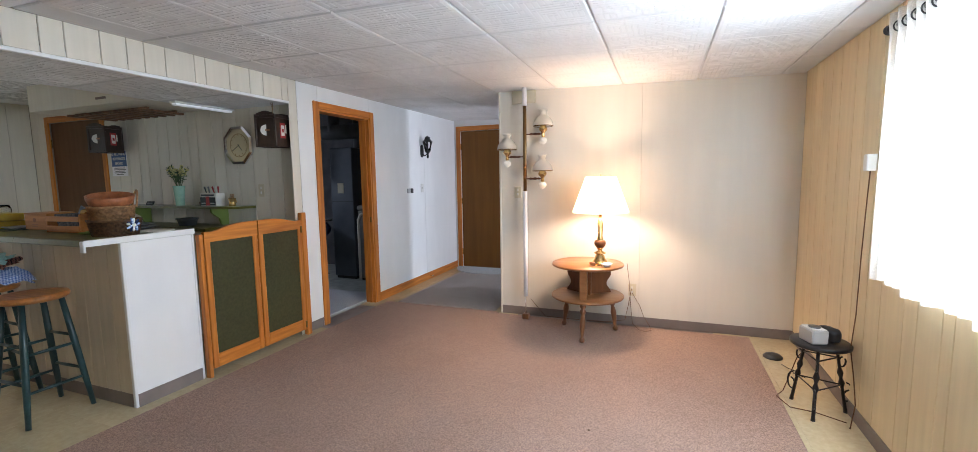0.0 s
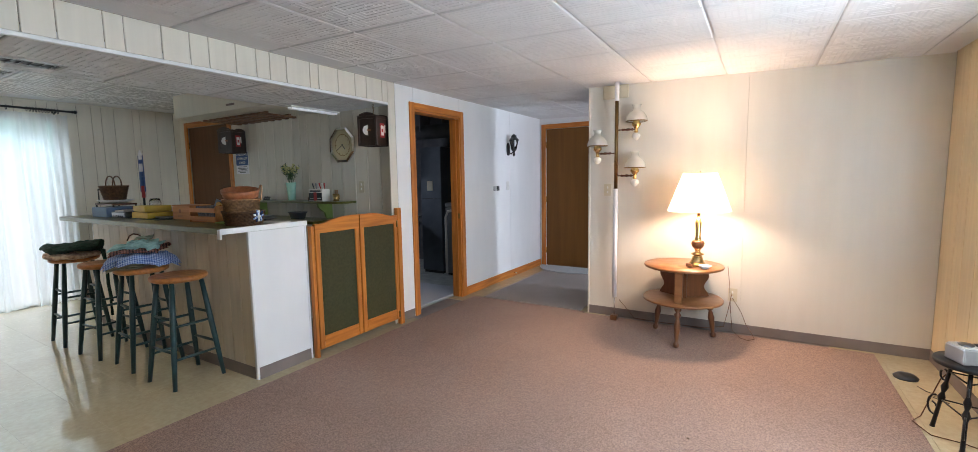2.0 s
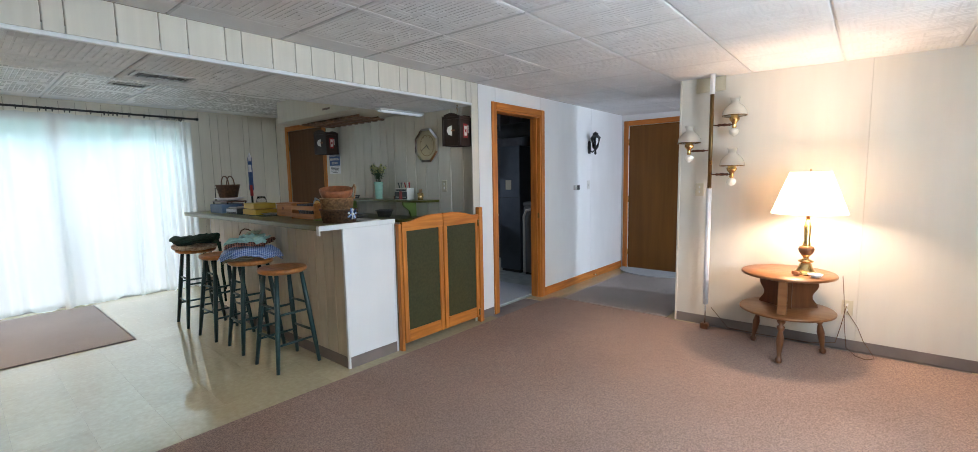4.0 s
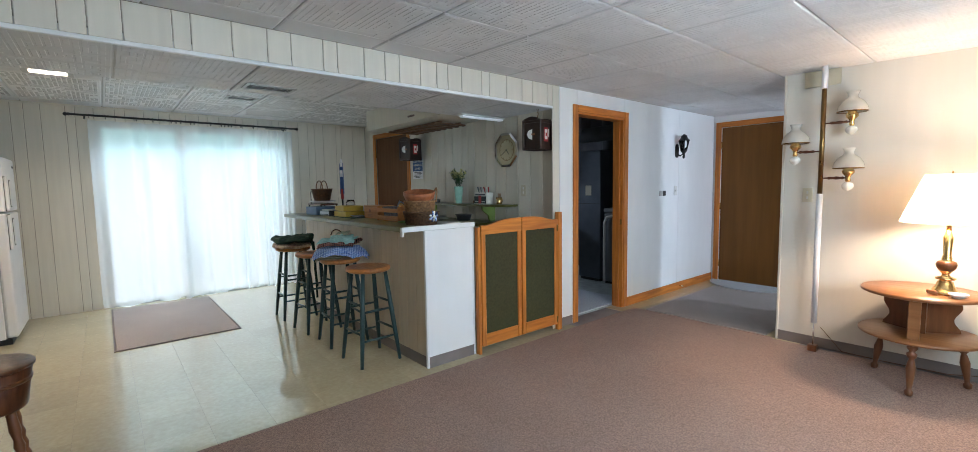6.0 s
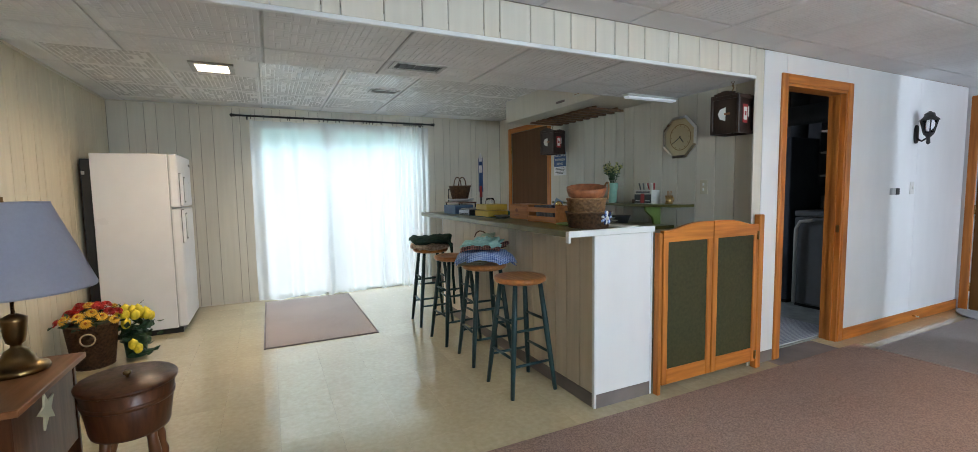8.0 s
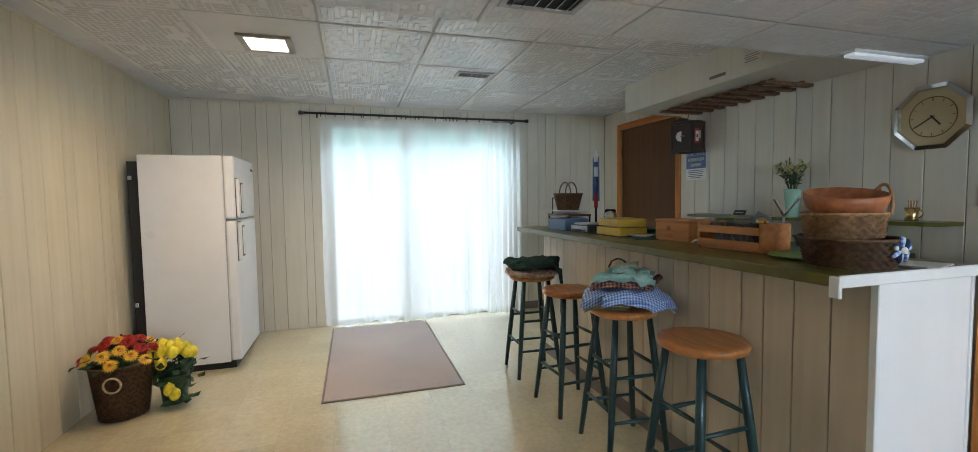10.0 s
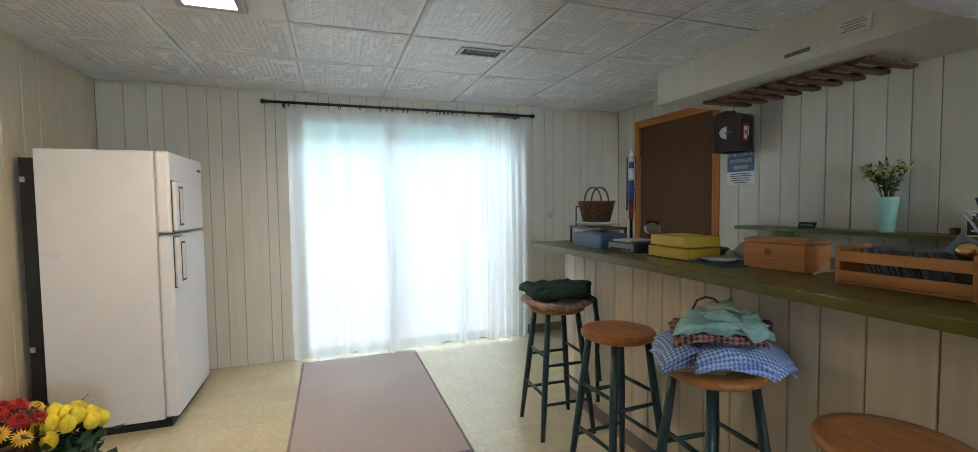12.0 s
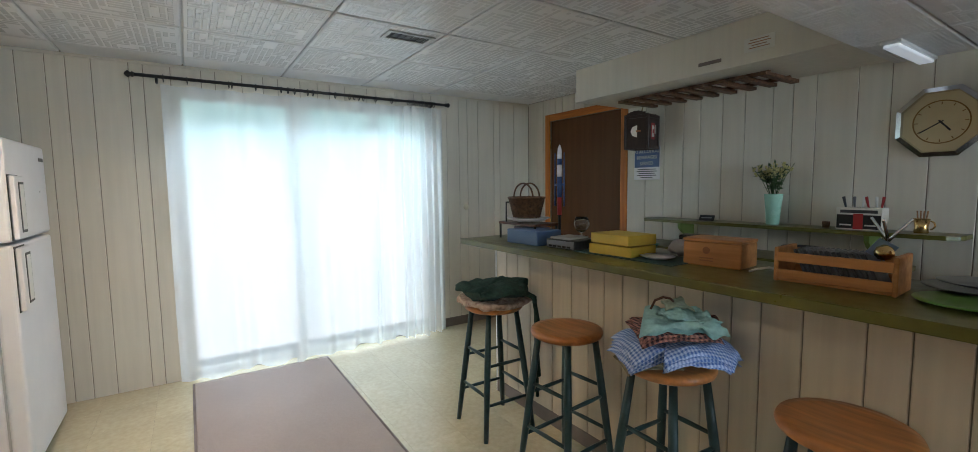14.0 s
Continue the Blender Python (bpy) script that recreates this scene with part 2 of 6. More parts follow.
m_curtain = sheer("sheer_curtain", (0.93, 0.93, 0.92), 0.38, 0.66)
m_curtain_lined = sheer("short_curtain", (0.90, 0.88, 0.85), 0.45, 0.55)
m_shade_lit = sheer("ivory_shade", (0.93, 0.88, 0.76), 0.02, 0.74)
m_shade_grey = M("lilac_shade", (0.58, 0.59, 0.71), 0.9, var=0.02, scale=80, bump=0.1, bscale=300)


def glowing(name, col, strength):
    m = bpy.data.materials.new(name)
    m.use_nodes = True
    b = m.node_tree.nodes["Principled BSDF"]
    b.inputs["Base Color"].default_value = (0.8, 0.8, 0.8, 1)
    b.inputs["Emission Color"].default_value = (*col, 1)
    b.inputs["Emission Strength"].default_value = strength
    return m


m_lite = glowing("lit_diffuser", (1.0, 0.78, 0.52), 160.0)
# weak glow put into the unlit diffuser to keep it bluish white
m_tube = glowing("fluorescent_diffuser", (0.80, 0.90, 1.0), 0.28)


def glass_mat(name):
    m = bpy.data.materials.new(name)
    m.use_nodes = True
    b = m.node_tree.nodes["Principled BSDF"]
    b.inputs["Transmission Weight"].default_value, b.inputs["Roughness"].default_value, b.inputs["IOR"].default_value = 1.0, 0.02, 1.45
    b.inputs["Base Color"].default_value = (0.95, 0.97, 0.97, 1)
    return m


m_glass = glass_mat("clear_glass")


def outdoors():
    """Soft far greenery over a bright patio."""
    m = bpy.data.materials.new("garden_backdrop")
    m.use_nodes = True

    def fn(nt, N, L, b, out):
        e, tc, sp, cr, nz = (N.new("ShaderNodeEmission"), N.new("ShaderNodeTexCoord"), N.new("ShaderNodeSeparateXYZ"),
                             N.new("ShaderNodeValToRGB"), N.new("ShaderNodeTexNoise"))
        L.new(tc.outputs["Object"], sp.inputs[0])
        L.new(tc.outputs["Object"], nz.inputs["Vector"])
        nz.inputs["Scale"].default_value = 1.6
        ad = N.new("ShaderNodeMath")
        ad.operation = "MULTIPLY_ADD"
        ad.inputs[1].default_value = 0.2
        L.new(nz.outputs[0], ad.inputs[0])
        L.new(sp.outputs[2], ad.inputs[2])
        mr = N.new("ShaderNodeMapRange")
        mr.inputs[1].default_value, mr.inputs[2].default_value = 0.3, 2.9
        L.new(ad.outputs[0], mr.inputs[0])
        cr.color_ramp.elements[0].color = (1, 1, 1, 1)
        cr.color_ramp.elements[0].position = 0.22
        cr.color_ramp.elements[1].color = (0.40, 0.72, 0.68, 1)
        cr.color_ramp.elements[1].position = 0.72
        L.new(mr.outputs[0], cr.inputs[0])
        L.new(cr.outputs[0], e.inputs[0])
        e.inputs[1].default_value = 1.2
        L.new(e.outputs[0], out.inputs[0])

    return finish(m, fn)


m_outdoors = outdoors()


m_tile = M("ceiling_tile", (0.70, 0.70, 0.71), 0.62, var=0.03, scale=3, bump=0.10, bscale=120, stain=0.05)
m_tile_gloss = M("glossy_ceiling_tile", (0.70, 0.70, 0.71), 0.50, var=0.03, scale=3, bump=0.12, bscale=160, stain=0.05)
m_tile_bar = M("ceiling_tile_bars", (0.72, 0.72, 0.73), 0.48, var=0.03, scale=3, bump=0.05, bscale=120, stain=0.05)


def polished(name, col, rough):
    """Even gloss with a faint waviness."""
    m = M(name, col, rough, var=0.02, scale=3, bump=0.03, bscale=20, stain=0.04)

    def fn(nt, N, L, b, out):
        for link in list(b.inputs["Roughness"].links):
            L.remove(link)
        b.inputs["Roughness"].default_value = rough

    return finish(m, fn)


m_bar_gloss = polished("glossy_tile_bars", (0.72, 0.72, 0.73), 0.17)


def stripes(name, c1, c2, scale, axis, crossed=""):
    m = M(name, c1, 0.95, var=0.1, scale=60, bump=0.5, bscale=220)

    def fn(nt, N, L, b, out):
        tc, wv, mix = N.new("ShaderNodeTexCoord"), N.new("ShaderNodeTexWave"), N.new("ShaderNodeMix")
        wv.bands_direction = axis
        wv.inputs["Scale"].default_value, wv.inputs["Distortion"].default_value = scale, 1.5
        L.new(tc.outputs["Object"], wv.inputs["Vector"])
        mix.data_type = "RGBA"
        mr = N.new("ShaderNodeMapRange")
        mr.inputs[1].default_value, mr.inputs[2].default_value = 0.45, 0.55
        L.new(wv.outputs[1], mr.inputs[0])
        L.new(mr.outputs[0], mix.inputs[0])
        if crossed:
            w2, m2, half = N.new("ShaderNodeTexWave"), N.new("ShaderNodeMapRange"), N.new("ShaderNodeMath")
            w2.bands_direction = crossed
            w2.inputs["Scale"].default_value, w2.inputs["Distortion"].default_value = scale, 1.5
            L.new(tc.outputs["Object"], w2.inputs["Vector"])
            m2.inputs[1].default_value, m2.inputs[2].default_value = 0.45, 0.55
            m2.inputs[4].default_value, mr.inputs[4].default_value = 0.5, 0.5
            L.new(w2.outputs[1], m2.inputs[0])
            half.operation = "ADD"
            L.new(mr.outputs[0], half.inputs[0])
            L.new(m2.outputs[0], half.inputs[1])
            L.new(half.outputs[0], mix.inputs[0])
        mix.inputs[6].default_value, mix.inputs[7].default_value = (*c1, 1), (*c2, 1)
        L.new(mix.outputs[2], b.inputs["Base Color"])

    return finish(m, fn)


m_towel_blue = stripes("blue_gingham_cloth", (0.085, 0.17, 0.46), (0.50, 0.60, 0.82), 22, "X", "Y")
m_towel_check = stripes("knitted_wool_cloth", (0.030, 0.014, 0.018), (0.46, 0.20, 0.15), 17, "X", "Y")
m_towel_khaki = M("khaki_cloth", (0.30, 0.26, 0.17), 0.95, var=0.12, scale=60, bump=0.5, bscale=260)
m_rag_rug = stripes("grey_woven_rug", (0.50, 0.52, 0.56), (0.30, 0.32, 0.38), 14, "X")

# ---- mesh helpers ----


def box(bm, x0, x1, y0, y1, z0, z1, bevel=0.0, seg=1):
    vs = [bm.verts.new((x, y, z)) for x in (x0, x1) for y in (y0, y1) for z in (z0, z1)]
    fs = [bm.faces.new([vs[i] for i in f]) for f in ((0, 1, 3, 2), (4, 6, 7, 5), (0, 4, 5, 1), (2, 3, 7, 6), (0, 2, 6, 4), (1, 5, 7, 3))]
    if bevel:
        es = list({e for f in fs for e in f.edges})
        bmesh.ops.bevel(bm, geom=es, offset=bevel, segments=seg, affect="EDGES", profile=0.5)
    return bm


def lathe(bm, profile, at=(0, 0, 0), seg=24, sx=1.0, sy=1.0, cap=True):
    rings = []
    for r, z in profile:
        rings.append([bm.verts.new((at[0] + r * sx * math.cos(a), at[1] + r * sy * math.sin(a), at[2] + z))
                      for a in (2 * math.pi * k / seg for k in range(seg))])
    for p, q in zip(rings, rings[1:]):
        for k in range(seg):
            f = bm.faces.new((p[k], p[(k + 1) % seg], q[(k + 1) % seg], q[k]))
            f.smooth = True
    if cap:
        bm.faces.new(rings[0][::-1])
        bm.faces.new(rings[-1])
    return bm


def rod(bm, p, q, r0, r1=None, seg=10, profile=None):
    """A round bar from p to q; profile: (share of the length, radius) pairs for a turned one."""
    p, q = Vector(p), Vector(q)
    r1 = r0 if r1 is None else r1
    m = (q - p).to_track_quat("Z", "Y").to_matrix()
    rings = []
    for s, r in profile or ((0, r0), (1, r1)):
        c = p.lerp(q, s)
        rings.append([bm.verts.new(c + m @ Vector((r * math.cos(a), r * math.sin(a), 0))) for a in (2 * math.pi * k / seg for k in range(seg))])
    for a, b in zip(rings, rings[1:]):
        for k in range(seg):
            bm.faces.new((a[k], a[(k + 1) % seg], b[(k + 1) % seg], b[k])).smooth = True
    bm.faces.new(rings[0][::-1])
    bm.faces.new(rings[-1])
    return bm


def tube(bm, pts, r, seg=8):
    pts = [Vector(p) for p in pts]
    rings = []
    for i, p in enumerate(pts):
        d = (pts[min(i + 1, len(pts) - 1)] - pts[max(i - 1, 0)]).normalized()
        m = d.to_track_quat("Z", "Y").to_matrix()
        rings.append([p + m @ Vector((r * math.cos(a), r * math.sin(a), 0)) for a in (2 * math.pi * k / seg for k in range(seg))])
    vs = [[bm.verts.new(c) for c in ring] for ring in rings]
    for a, b in zip(vs, vs[1:]):
        off = min(range(seg), key=lambda o: sum((a[k].co - b[(k + o) % seg].co).length for k in range(seg)))
        for k in range(seg):
            bm.faces.new((a[k], a[(k + 1) % seg], b[(k + 1 + off) % seg], b[(k + off) % seg])).smooth = True
    bm.faces.new(vs[0][::-1])
    bm.faces.new(vs[-1])
    return bm


def arc(c, r, a0, a1, n, plane="xz"):
    out = []
    for k in range(n + 1):
        a = radians(a0 + (a1 - a0) * k / n)
        u, v = r * math.cos(a), r * math.sin(a)
        out.append((c[0] + u, c[1] + (v if plane == "xy" else 0), c[2] + (v if plane == "xz" else 0)) if plane != "yz" else (c[0], c[1] + u, c[2] + v))
    return out


def grid(bm, nu, nv, fn, thick=0.0, close=False):
    vs = [[bm.verts.new(fn(i / nu, j / nv)) for j in range(nv + 1)] for i in range(nu + (0 if close else 1))]
    n = len(vs)
    for i in range(n if close else n - 1):
        for j in range(nv):
            bm.faces.new((vs[i][j], vs[(i + 1) % n][j], vs[(i + 1) % n][j + 1], vs[i][j + 1])).smooth = True
    if thick:
        bmesh.ops.solidify(bm, geom=bm.faces[:], thickness=thick)
    return bm


def pillow(bm, sx, sy, sz, at=(0, 0, 0), e=0.45, wob=0.01, seed=0, nu=40, nv=16):
    """A soft, rounded slab, as of folded cloth."""
    def pw(v, p):
        return math.copysign(abs(v) ** p, v)

    def fn(u, v):
        a, b = 2 * math.pi * u, math.pi * (v * 0.998 + 0.001 - 0.5)
        x, y, z = sx * pw(math.cos(b), 0.5) * pw(math.cos(a), e), sy * pw(math.cos(b), 0.5) * pw(math.sin(a), e), sz * pw(math.sin(b), 0.7)
        d = wob * noise.noise((x * 9 + seed * 7.3, y * 9, z * 14)) + 0.5 * wob * noise.noise((x * 24 + seed, y * 24, z * 30))
        return (at[0] + x + d, at[1] + y + d, at[2] + z + d * 1.4)

    return grid(bm, nu, nv, fn, close=True)


def mesh_of(name, bm, mat):
    me = bpy.data.meshes.new(name)
    bmesh.ops.recalc_face_normals(bm, faces=bm.faces[:])
    bm.to_mesh(me)
    bm.free()
    me.materials.append(mat)
    return me


def part(name, bm, mat, parent=None, label=""):
    ob = new(name, mesh_of(name, bm, mat))
    ob.parent = parent
    if label:
        tagged(ob, label)
    return ob


def thing(name, at, label, category, group="", rz=0.0):
    ob = new(name)
    ob.empty_display_size = 0.1
    ob.matrix_world = pose(*at, 0, 0, rz)
    return tagged(ob, label, category, group)


def solid(name, bm, mat, label, category, at=(0, 0, 0), rz=0.0, group=""):
    ob = part(name, bm, mat)
    ob.matrix_world = pose(*at, 0, 0, rz)
    return tagged(ob, label, category, group)


def setting(name, bm, mat, label=""):
    return tagged(part(name, bm, mat), label, "", "", "structure")


def B(*a, **k):
    return box(bmesh.new(), *a, **k)


def words(text, size, mat, parent, at, rx=90, rz=0, name="lettering", align="CENTER"):
    c = bpy.data.curves.new(name, "FONT")
    c.body, c.size, c.extrude, c.align_x, c.resolution_u = text, size, 0.0006, align, 2
    tmp = new("tmp", c)
    bpy.context.view_layer.update()
    me = bpy.data.meshes.new_from_object(tmp.evaluated_get(bpy.context.evaluated_depsgraph_get()))
    bpy.data.objects.remove(tmp)
    me.materials.clear()
    me.materials.append(mat)
    ob = new(name, me)
    ob.parent = parent
    ob.matrix_basis = pose(*at, rx, 0, rz)
    return ob

# ---- structure ----
XB, XR, YL, YB, YW, YH, XC, XH = -2.98, 1.13, -1.36, 3.38, 4.525, 6.65, -7.10, -1.475
ZC, ZLOW, ZK = 2.29, 2.09, 2.36
STEP_X = -3.90
WID = [0.19, 0.09, 0.18, 0.15, 0.11, 0.17, 0.14, 0.10, 0.13, 0.20, 0.08, 0.19]
plank_mesh = {}


def planks(wall, axis, face, a0, a1, z0, z1, mat, side, start=0, gap=0.0038, t=0.006, widths=WID):
    """Grooved boards over a stretch of wall, each a piece of its own."""
    a, k = a0, start
    turn = {("x", -1): 180, ("x", 1): 0, ("y", 1): -90, ("y", -1): 90}[axis, side]
    while a < a1 - 0.012:
        w = min(widths[k % len(widths)], a1 - a)
        if a1 - a - w < 0.03:
            w = a1 - a
        k += 1
        ww, h = round(w - gap, 4), round(z1 - z0, 4)
        key = (ww, h, t, mat.name)
        if key not in plank_mesh:
            bm = bmesh.new()
            b = min(0.003, t / 2)
            prof = [(0, 0), (0, t - b), (b, t), (ww - b, t), (ww, t - b), (ww, 0)]
            lo, hi = [bm.verts.new((x, y, 0)) for x, y in prof], [bm.verts.new((x, y, h)) for x, y in prof]
            for i in range(5):
                bm.faces.new((lo[i], lo[i + 1], hi[i + 1], hi[i]))
            bm.faces.new(lo[::-1])
            bm.faces.new(hi)
            plank_mesh[key] = mesh_of("plank", bm, mat)
        ob = new("plank", plank_mesh[key])
        ob.parent = wall
        at = a + gap / 2 + (ww if turn in (180, -90) else 0)
        ob.matrix_basis = pose(at, face, z0, 0, 0, turn) if axis == "x" else pose(face, at, z0, 0, 0, turn)
        a += w


def wall_boxes(axis, lo, hi, a0, a1, z1, openings=()):
    """A wall along an axis with openings (from, to, sill, head) cut right through."""
    bm = bmesh.new()

    def put(a, b, z0, zz):
        if b - a > 1e-4 and zz - z0 > 1e-4:
            box(bm, a, b, lo, hi, z0, zz) if axis == "x" else box(bm, lo, hi, a, b, z0, zz)

    a = a0
    for o0, o1, sill, head in openings:
        put(a, o0, 0, z1)
        put(o0, o1, 0, sill)
        put(o0, o1, head, z1)
        a = o1
    put(a, a1, 0, z1)
    return bm


TOP = 2.56
floor = setting("floor", B(-7.22, 1.25, -1.48, 6.77, -0.10, -0.004), m_base, "speckled beige vinyl tile floor with worn gloss")
utility_floor = setting("utility_floor", B(-6.1, -3.10, 3.50, 6.20, -0.003, 0.004), m_concrete, "painted grey concrete floor")

wall_west = setting("wall_west", wall_boxes("y", -7.22, XC - 0.006, -1.48, 3.50, TOP, [(0.06, 2.16, 0, 2.18)]), m_groove, "grooved off-white wood panelling with a patio door")
planks(wall_west, "y", XC - 0.006, YL, 0.06, 0.0, ZK, m_panel, 1, 2)
planks(wall_west, "y", XC - 0.006, 2.16, YB, 0.09, ZK, m_panel, 1, 5)
planks(wall_west, "y", XC - 0.006, 0.06, 2.16, 2.18, ZK, m_panel, 1, 0)
wall_south = setting("wall_south", wall_boxes("x", -1.48, YL - 0.006, -7.22, 1.25, TOP), m_groove_pale, "off-white grooved wood panelling with the recessed light's warmth coloured in")
planks(wall_south, "x", YL - 0.006, XC, 1.13, 0.0, ZK, m_panel_warmlit, 1, 3, widths=[0.17, 0.20, 0.13, 0.13, 0.28, 0.11, 0.20])
wall_north = setting("wall_north", wall_boxes("x", YB + 0.006, 3.50, -7.22, -2.99, TOP, [(-6.73, -5.77, 0, 2.13)]), m_groove, "grooved greyish-white wood panelling behind the bar")
planks(wall_north, "x", YB + 0.006, -7.10, -6.80, 0.0, ZK, m_panel, -1, 3)
planks(wall_north, "x", YB + 0.006, -6.80, -5.70, 2.20, ZK, m_panel, -1, 3)
planks(wall_north, "x", YB + 0.006, -5.70, -2.995, 0.0, ZK, m_panel, -1, 1, widths=[0.17, 0.19, 0.18, 0.17, 0.14, 0.17, 0.16, 0.18, 0.12, 0.13, 0.21, 0.15])
wall_doorway = setting("wall_doorway", wall_boxes("y", -3.10, XB - 0.004, 3.50, YH, TOP, [(3.645, 4.445, 0, 2.08)]), m_groove_pale, "smooth white panelled wall with a wood-trimmed doorway")
SM = [1.22]
planks(wall_doorway, "y", XB - 0.004, 3.385, 3.645, 0.0, ZC, m_panel_white, 1, gap=0.003, t=0.004, widths=SM)
planks(wall_doorway, "y", XB - 0.004, 3.645, 4.445, 2.08, ZC, m_panel_white, 1, gap=0.003, t=0.004, widths=SM)
planks(wall_doorway, "y", XB - 0.004, 4.445, YH, 0.0, ZC, m_panel_white, 1, gap=0.003, t=0.004, widths=SM)
wall_lamp = setting("wall_lamp", wall_boxes("x", YW + 0.004, 4.69, XH, 1.25, TOP), m_groove_pale, "pale cream wood-grain panelled wall")
planks(wall_lamp, "x", YW + 0.004, XH, XR, 0.0, ZC, m_panel_smooth, -1, gap=0.0008, t=0.004, widths=[1.365, 1.22])
wall_hall = setting("wall_hall", wall_boxes("y", XH + 0.004, -1.36, 4.69, YH, TOP, [(5.45, 6.45, 0, 2.12)]), m_panel_white, "plain white wall of the hall")
wall_hall_end = setting("wall_hall_end", wall_boxes("x", YH + 0.004, 6.77, -3.10, 1.25, TOP, [(-2.88, -1.95, 0, 2.13)]), m_panel_white, "plain white wall at the end of the hall")
wall_east = setting("wall_east", wall_boxes("y", XR + 0.006, 1.25, -1.48, 6.77, TOP, [(1.06, 2.72, 0.98, 1.90)]), m_groove, "tan grooved wood panelling with a window")
planks(wall_east, "y", XR + 0.006, YL, 1.06, 0.0, ZC, m_panel_tan, -1, 4)
planks(wall_east, "y", XR + 0.006, 1.06, 2.72, 0.0, 0.98, m_panel_tan, -1, 1)
planks(wall_east, "y", XR + 0.006, 1.06, 2.72, 1.90, ZC, m_panel_tan, -1, 1)
planks(wall_east, "y", XR + 0.006, 2.72, YW, 0.0, ZC, m_panel_tan, -1, 0, widths=[0.24, 0.17, 0.20, 0.16])
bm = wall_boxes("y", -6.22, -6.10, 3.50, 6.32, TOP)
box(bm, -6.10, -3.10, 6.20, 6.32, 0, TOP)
wall_utility = setting("wall_utility", bm, m_util_wall, "dark grey walls of the utility room")


def tiled_ceiling(name, x0, x1, y0, y1, z, sx, sy, ox, oy, label, seed=1, mats=None, depth=0.0014, hole=None, fall=0.0):
    """Square tiles with recessed joints; each is embossed with short bars laid two ways in a woven pattern."""
    rnd = random.Random(seed)
    vs, fs, kinds = [], [], []

    def quad_ring(rings, kind):
        n = len(vs)
        for ring in rings:
            vs.extend(ring)
        for r in range(len(rings) - 1):
            for k in range(4):
                fs.append((n + 4 * r + k, n + 4 * r + (k + 1) % 4, n + 4 * r + 4 + (k + 1) % 4, n + 4 * r + 4 + k))
                kinds.append(kind)
        fs.append(tuple(n + 4 * (len(rings) - 1) + k for k in range(4)))
        kinds.append(kind)

    def ring(a, b, c, d, q, zs):
        zs = zs if isinstance(zs, tuple) else (zs,) * 4
        return [(x, y, h) for (x, y), h in zip(((a + q, c + q), (b - q, c + q), (b - q, d - q), (a + q, d - q)), zs)]

    def around(a, b, c, d):
        if hole and a < hole[0] and hole[1] < b and c < hole[2] and hole[3] < d:
            h0, h1, h2, h3 = hole
            return [(a, b, c, h2), (a, b, h3, d), (a, h0, h2, h3), (h1, b, h2, h3)]
        return [(a, b, c, d)]

    for r in around(x0, x1, y0, y1):
        quad_ring([ring(*r, 0, z + 0.05), ring(*r, 0, z + 0.012)], 0)
    xs = [x0] + [x for x in (ox + sx * k for k in range(-30, 31)) if x0 + 0.03 < x < x1 - 0.03] + [x1]
    ys = [y0] + [y for y in (oy + sy * k for k in range(-30, 31)) if y0 + 0.03 < y < y1 - 0.03] + [y1]
    g, n = 0.0045, 18
    for a, b in zip(xs, xs[1:]):
        for c, d in zip(ys, ys[1:]):
            low = tuple(z + rnd.uniform(-0.0008, 0.0008) for _ in range(4))
            cut = around(a, b, c, d)
            if len(cut) > 1:
                for r in cut:
                    quad_ring([ring(*r, 0, z + 0.013), ring(*r, 0, z)], 0)
                continue
            quad_ring([ring(a, b, c, d, g, z + 0.014), ring(a, b, c, d, g, z + 0.004), ring(a, b, c, d, g + 0.008, low)], 0)
            if b - a < 0.3 or d - c < 0.3:
                continue
            ux, uy = (b - a - 0.05) / n, (d - c - 0.05) / n
            taken = set()
            for i in range(n):
                for j in range(n):
                    if (i, j) in taken:
                        continue
                    across = ((i // 3 + j // 3) % 2 == 0) != (rnd.random() < 0.22)
                    ln = rnd.choice((2, 3, 3, 4, 6))
                    run = []
                    for k in range(ln):
                        cell = (i + k, j) if across else (i, j + k)
                        if cell in taken or max(cell) >= n:
                            break
                        run.append(cell)
                    taken.update(run)
                    if rnd.random() < 0.12:
                        continue
                    (i0, j0), (i1, j1) = run[0], run[-1]
                    e = 0.0038
                    p = (a + 0.025 + i0 * ux + e, a + 0.025 + (i1 + 1) * ux - e, c + 0.025 + j0 * uy + e, c + 0.025 + (j1 + 1) * uy - e)
                    quad_ring([ring(*p, 0, z + 0.0005), ring(*p, 0.0022, z - depth)], 1)
    vs = [(x, y, h - fall * (x - x0)) for x, y, h in vs]
    me = bpy.data.meshes.new(name)
    me.from_pydata(vs, [], fs)
    for m in mats or (m_tile, m_tile_bar):
        me.materials.append(m)
    me.polygons.foreach_set("material_index", kinds)
    bm = bmesh.new()
    bm.from_mesh(me)
    bmesh.ops.recalc_face_normals(bm, faces=bm.faces[:])
    bm.to_mesh(me)
    bm.free()
    return tagged(new(name, me), label, "", "", "structure")


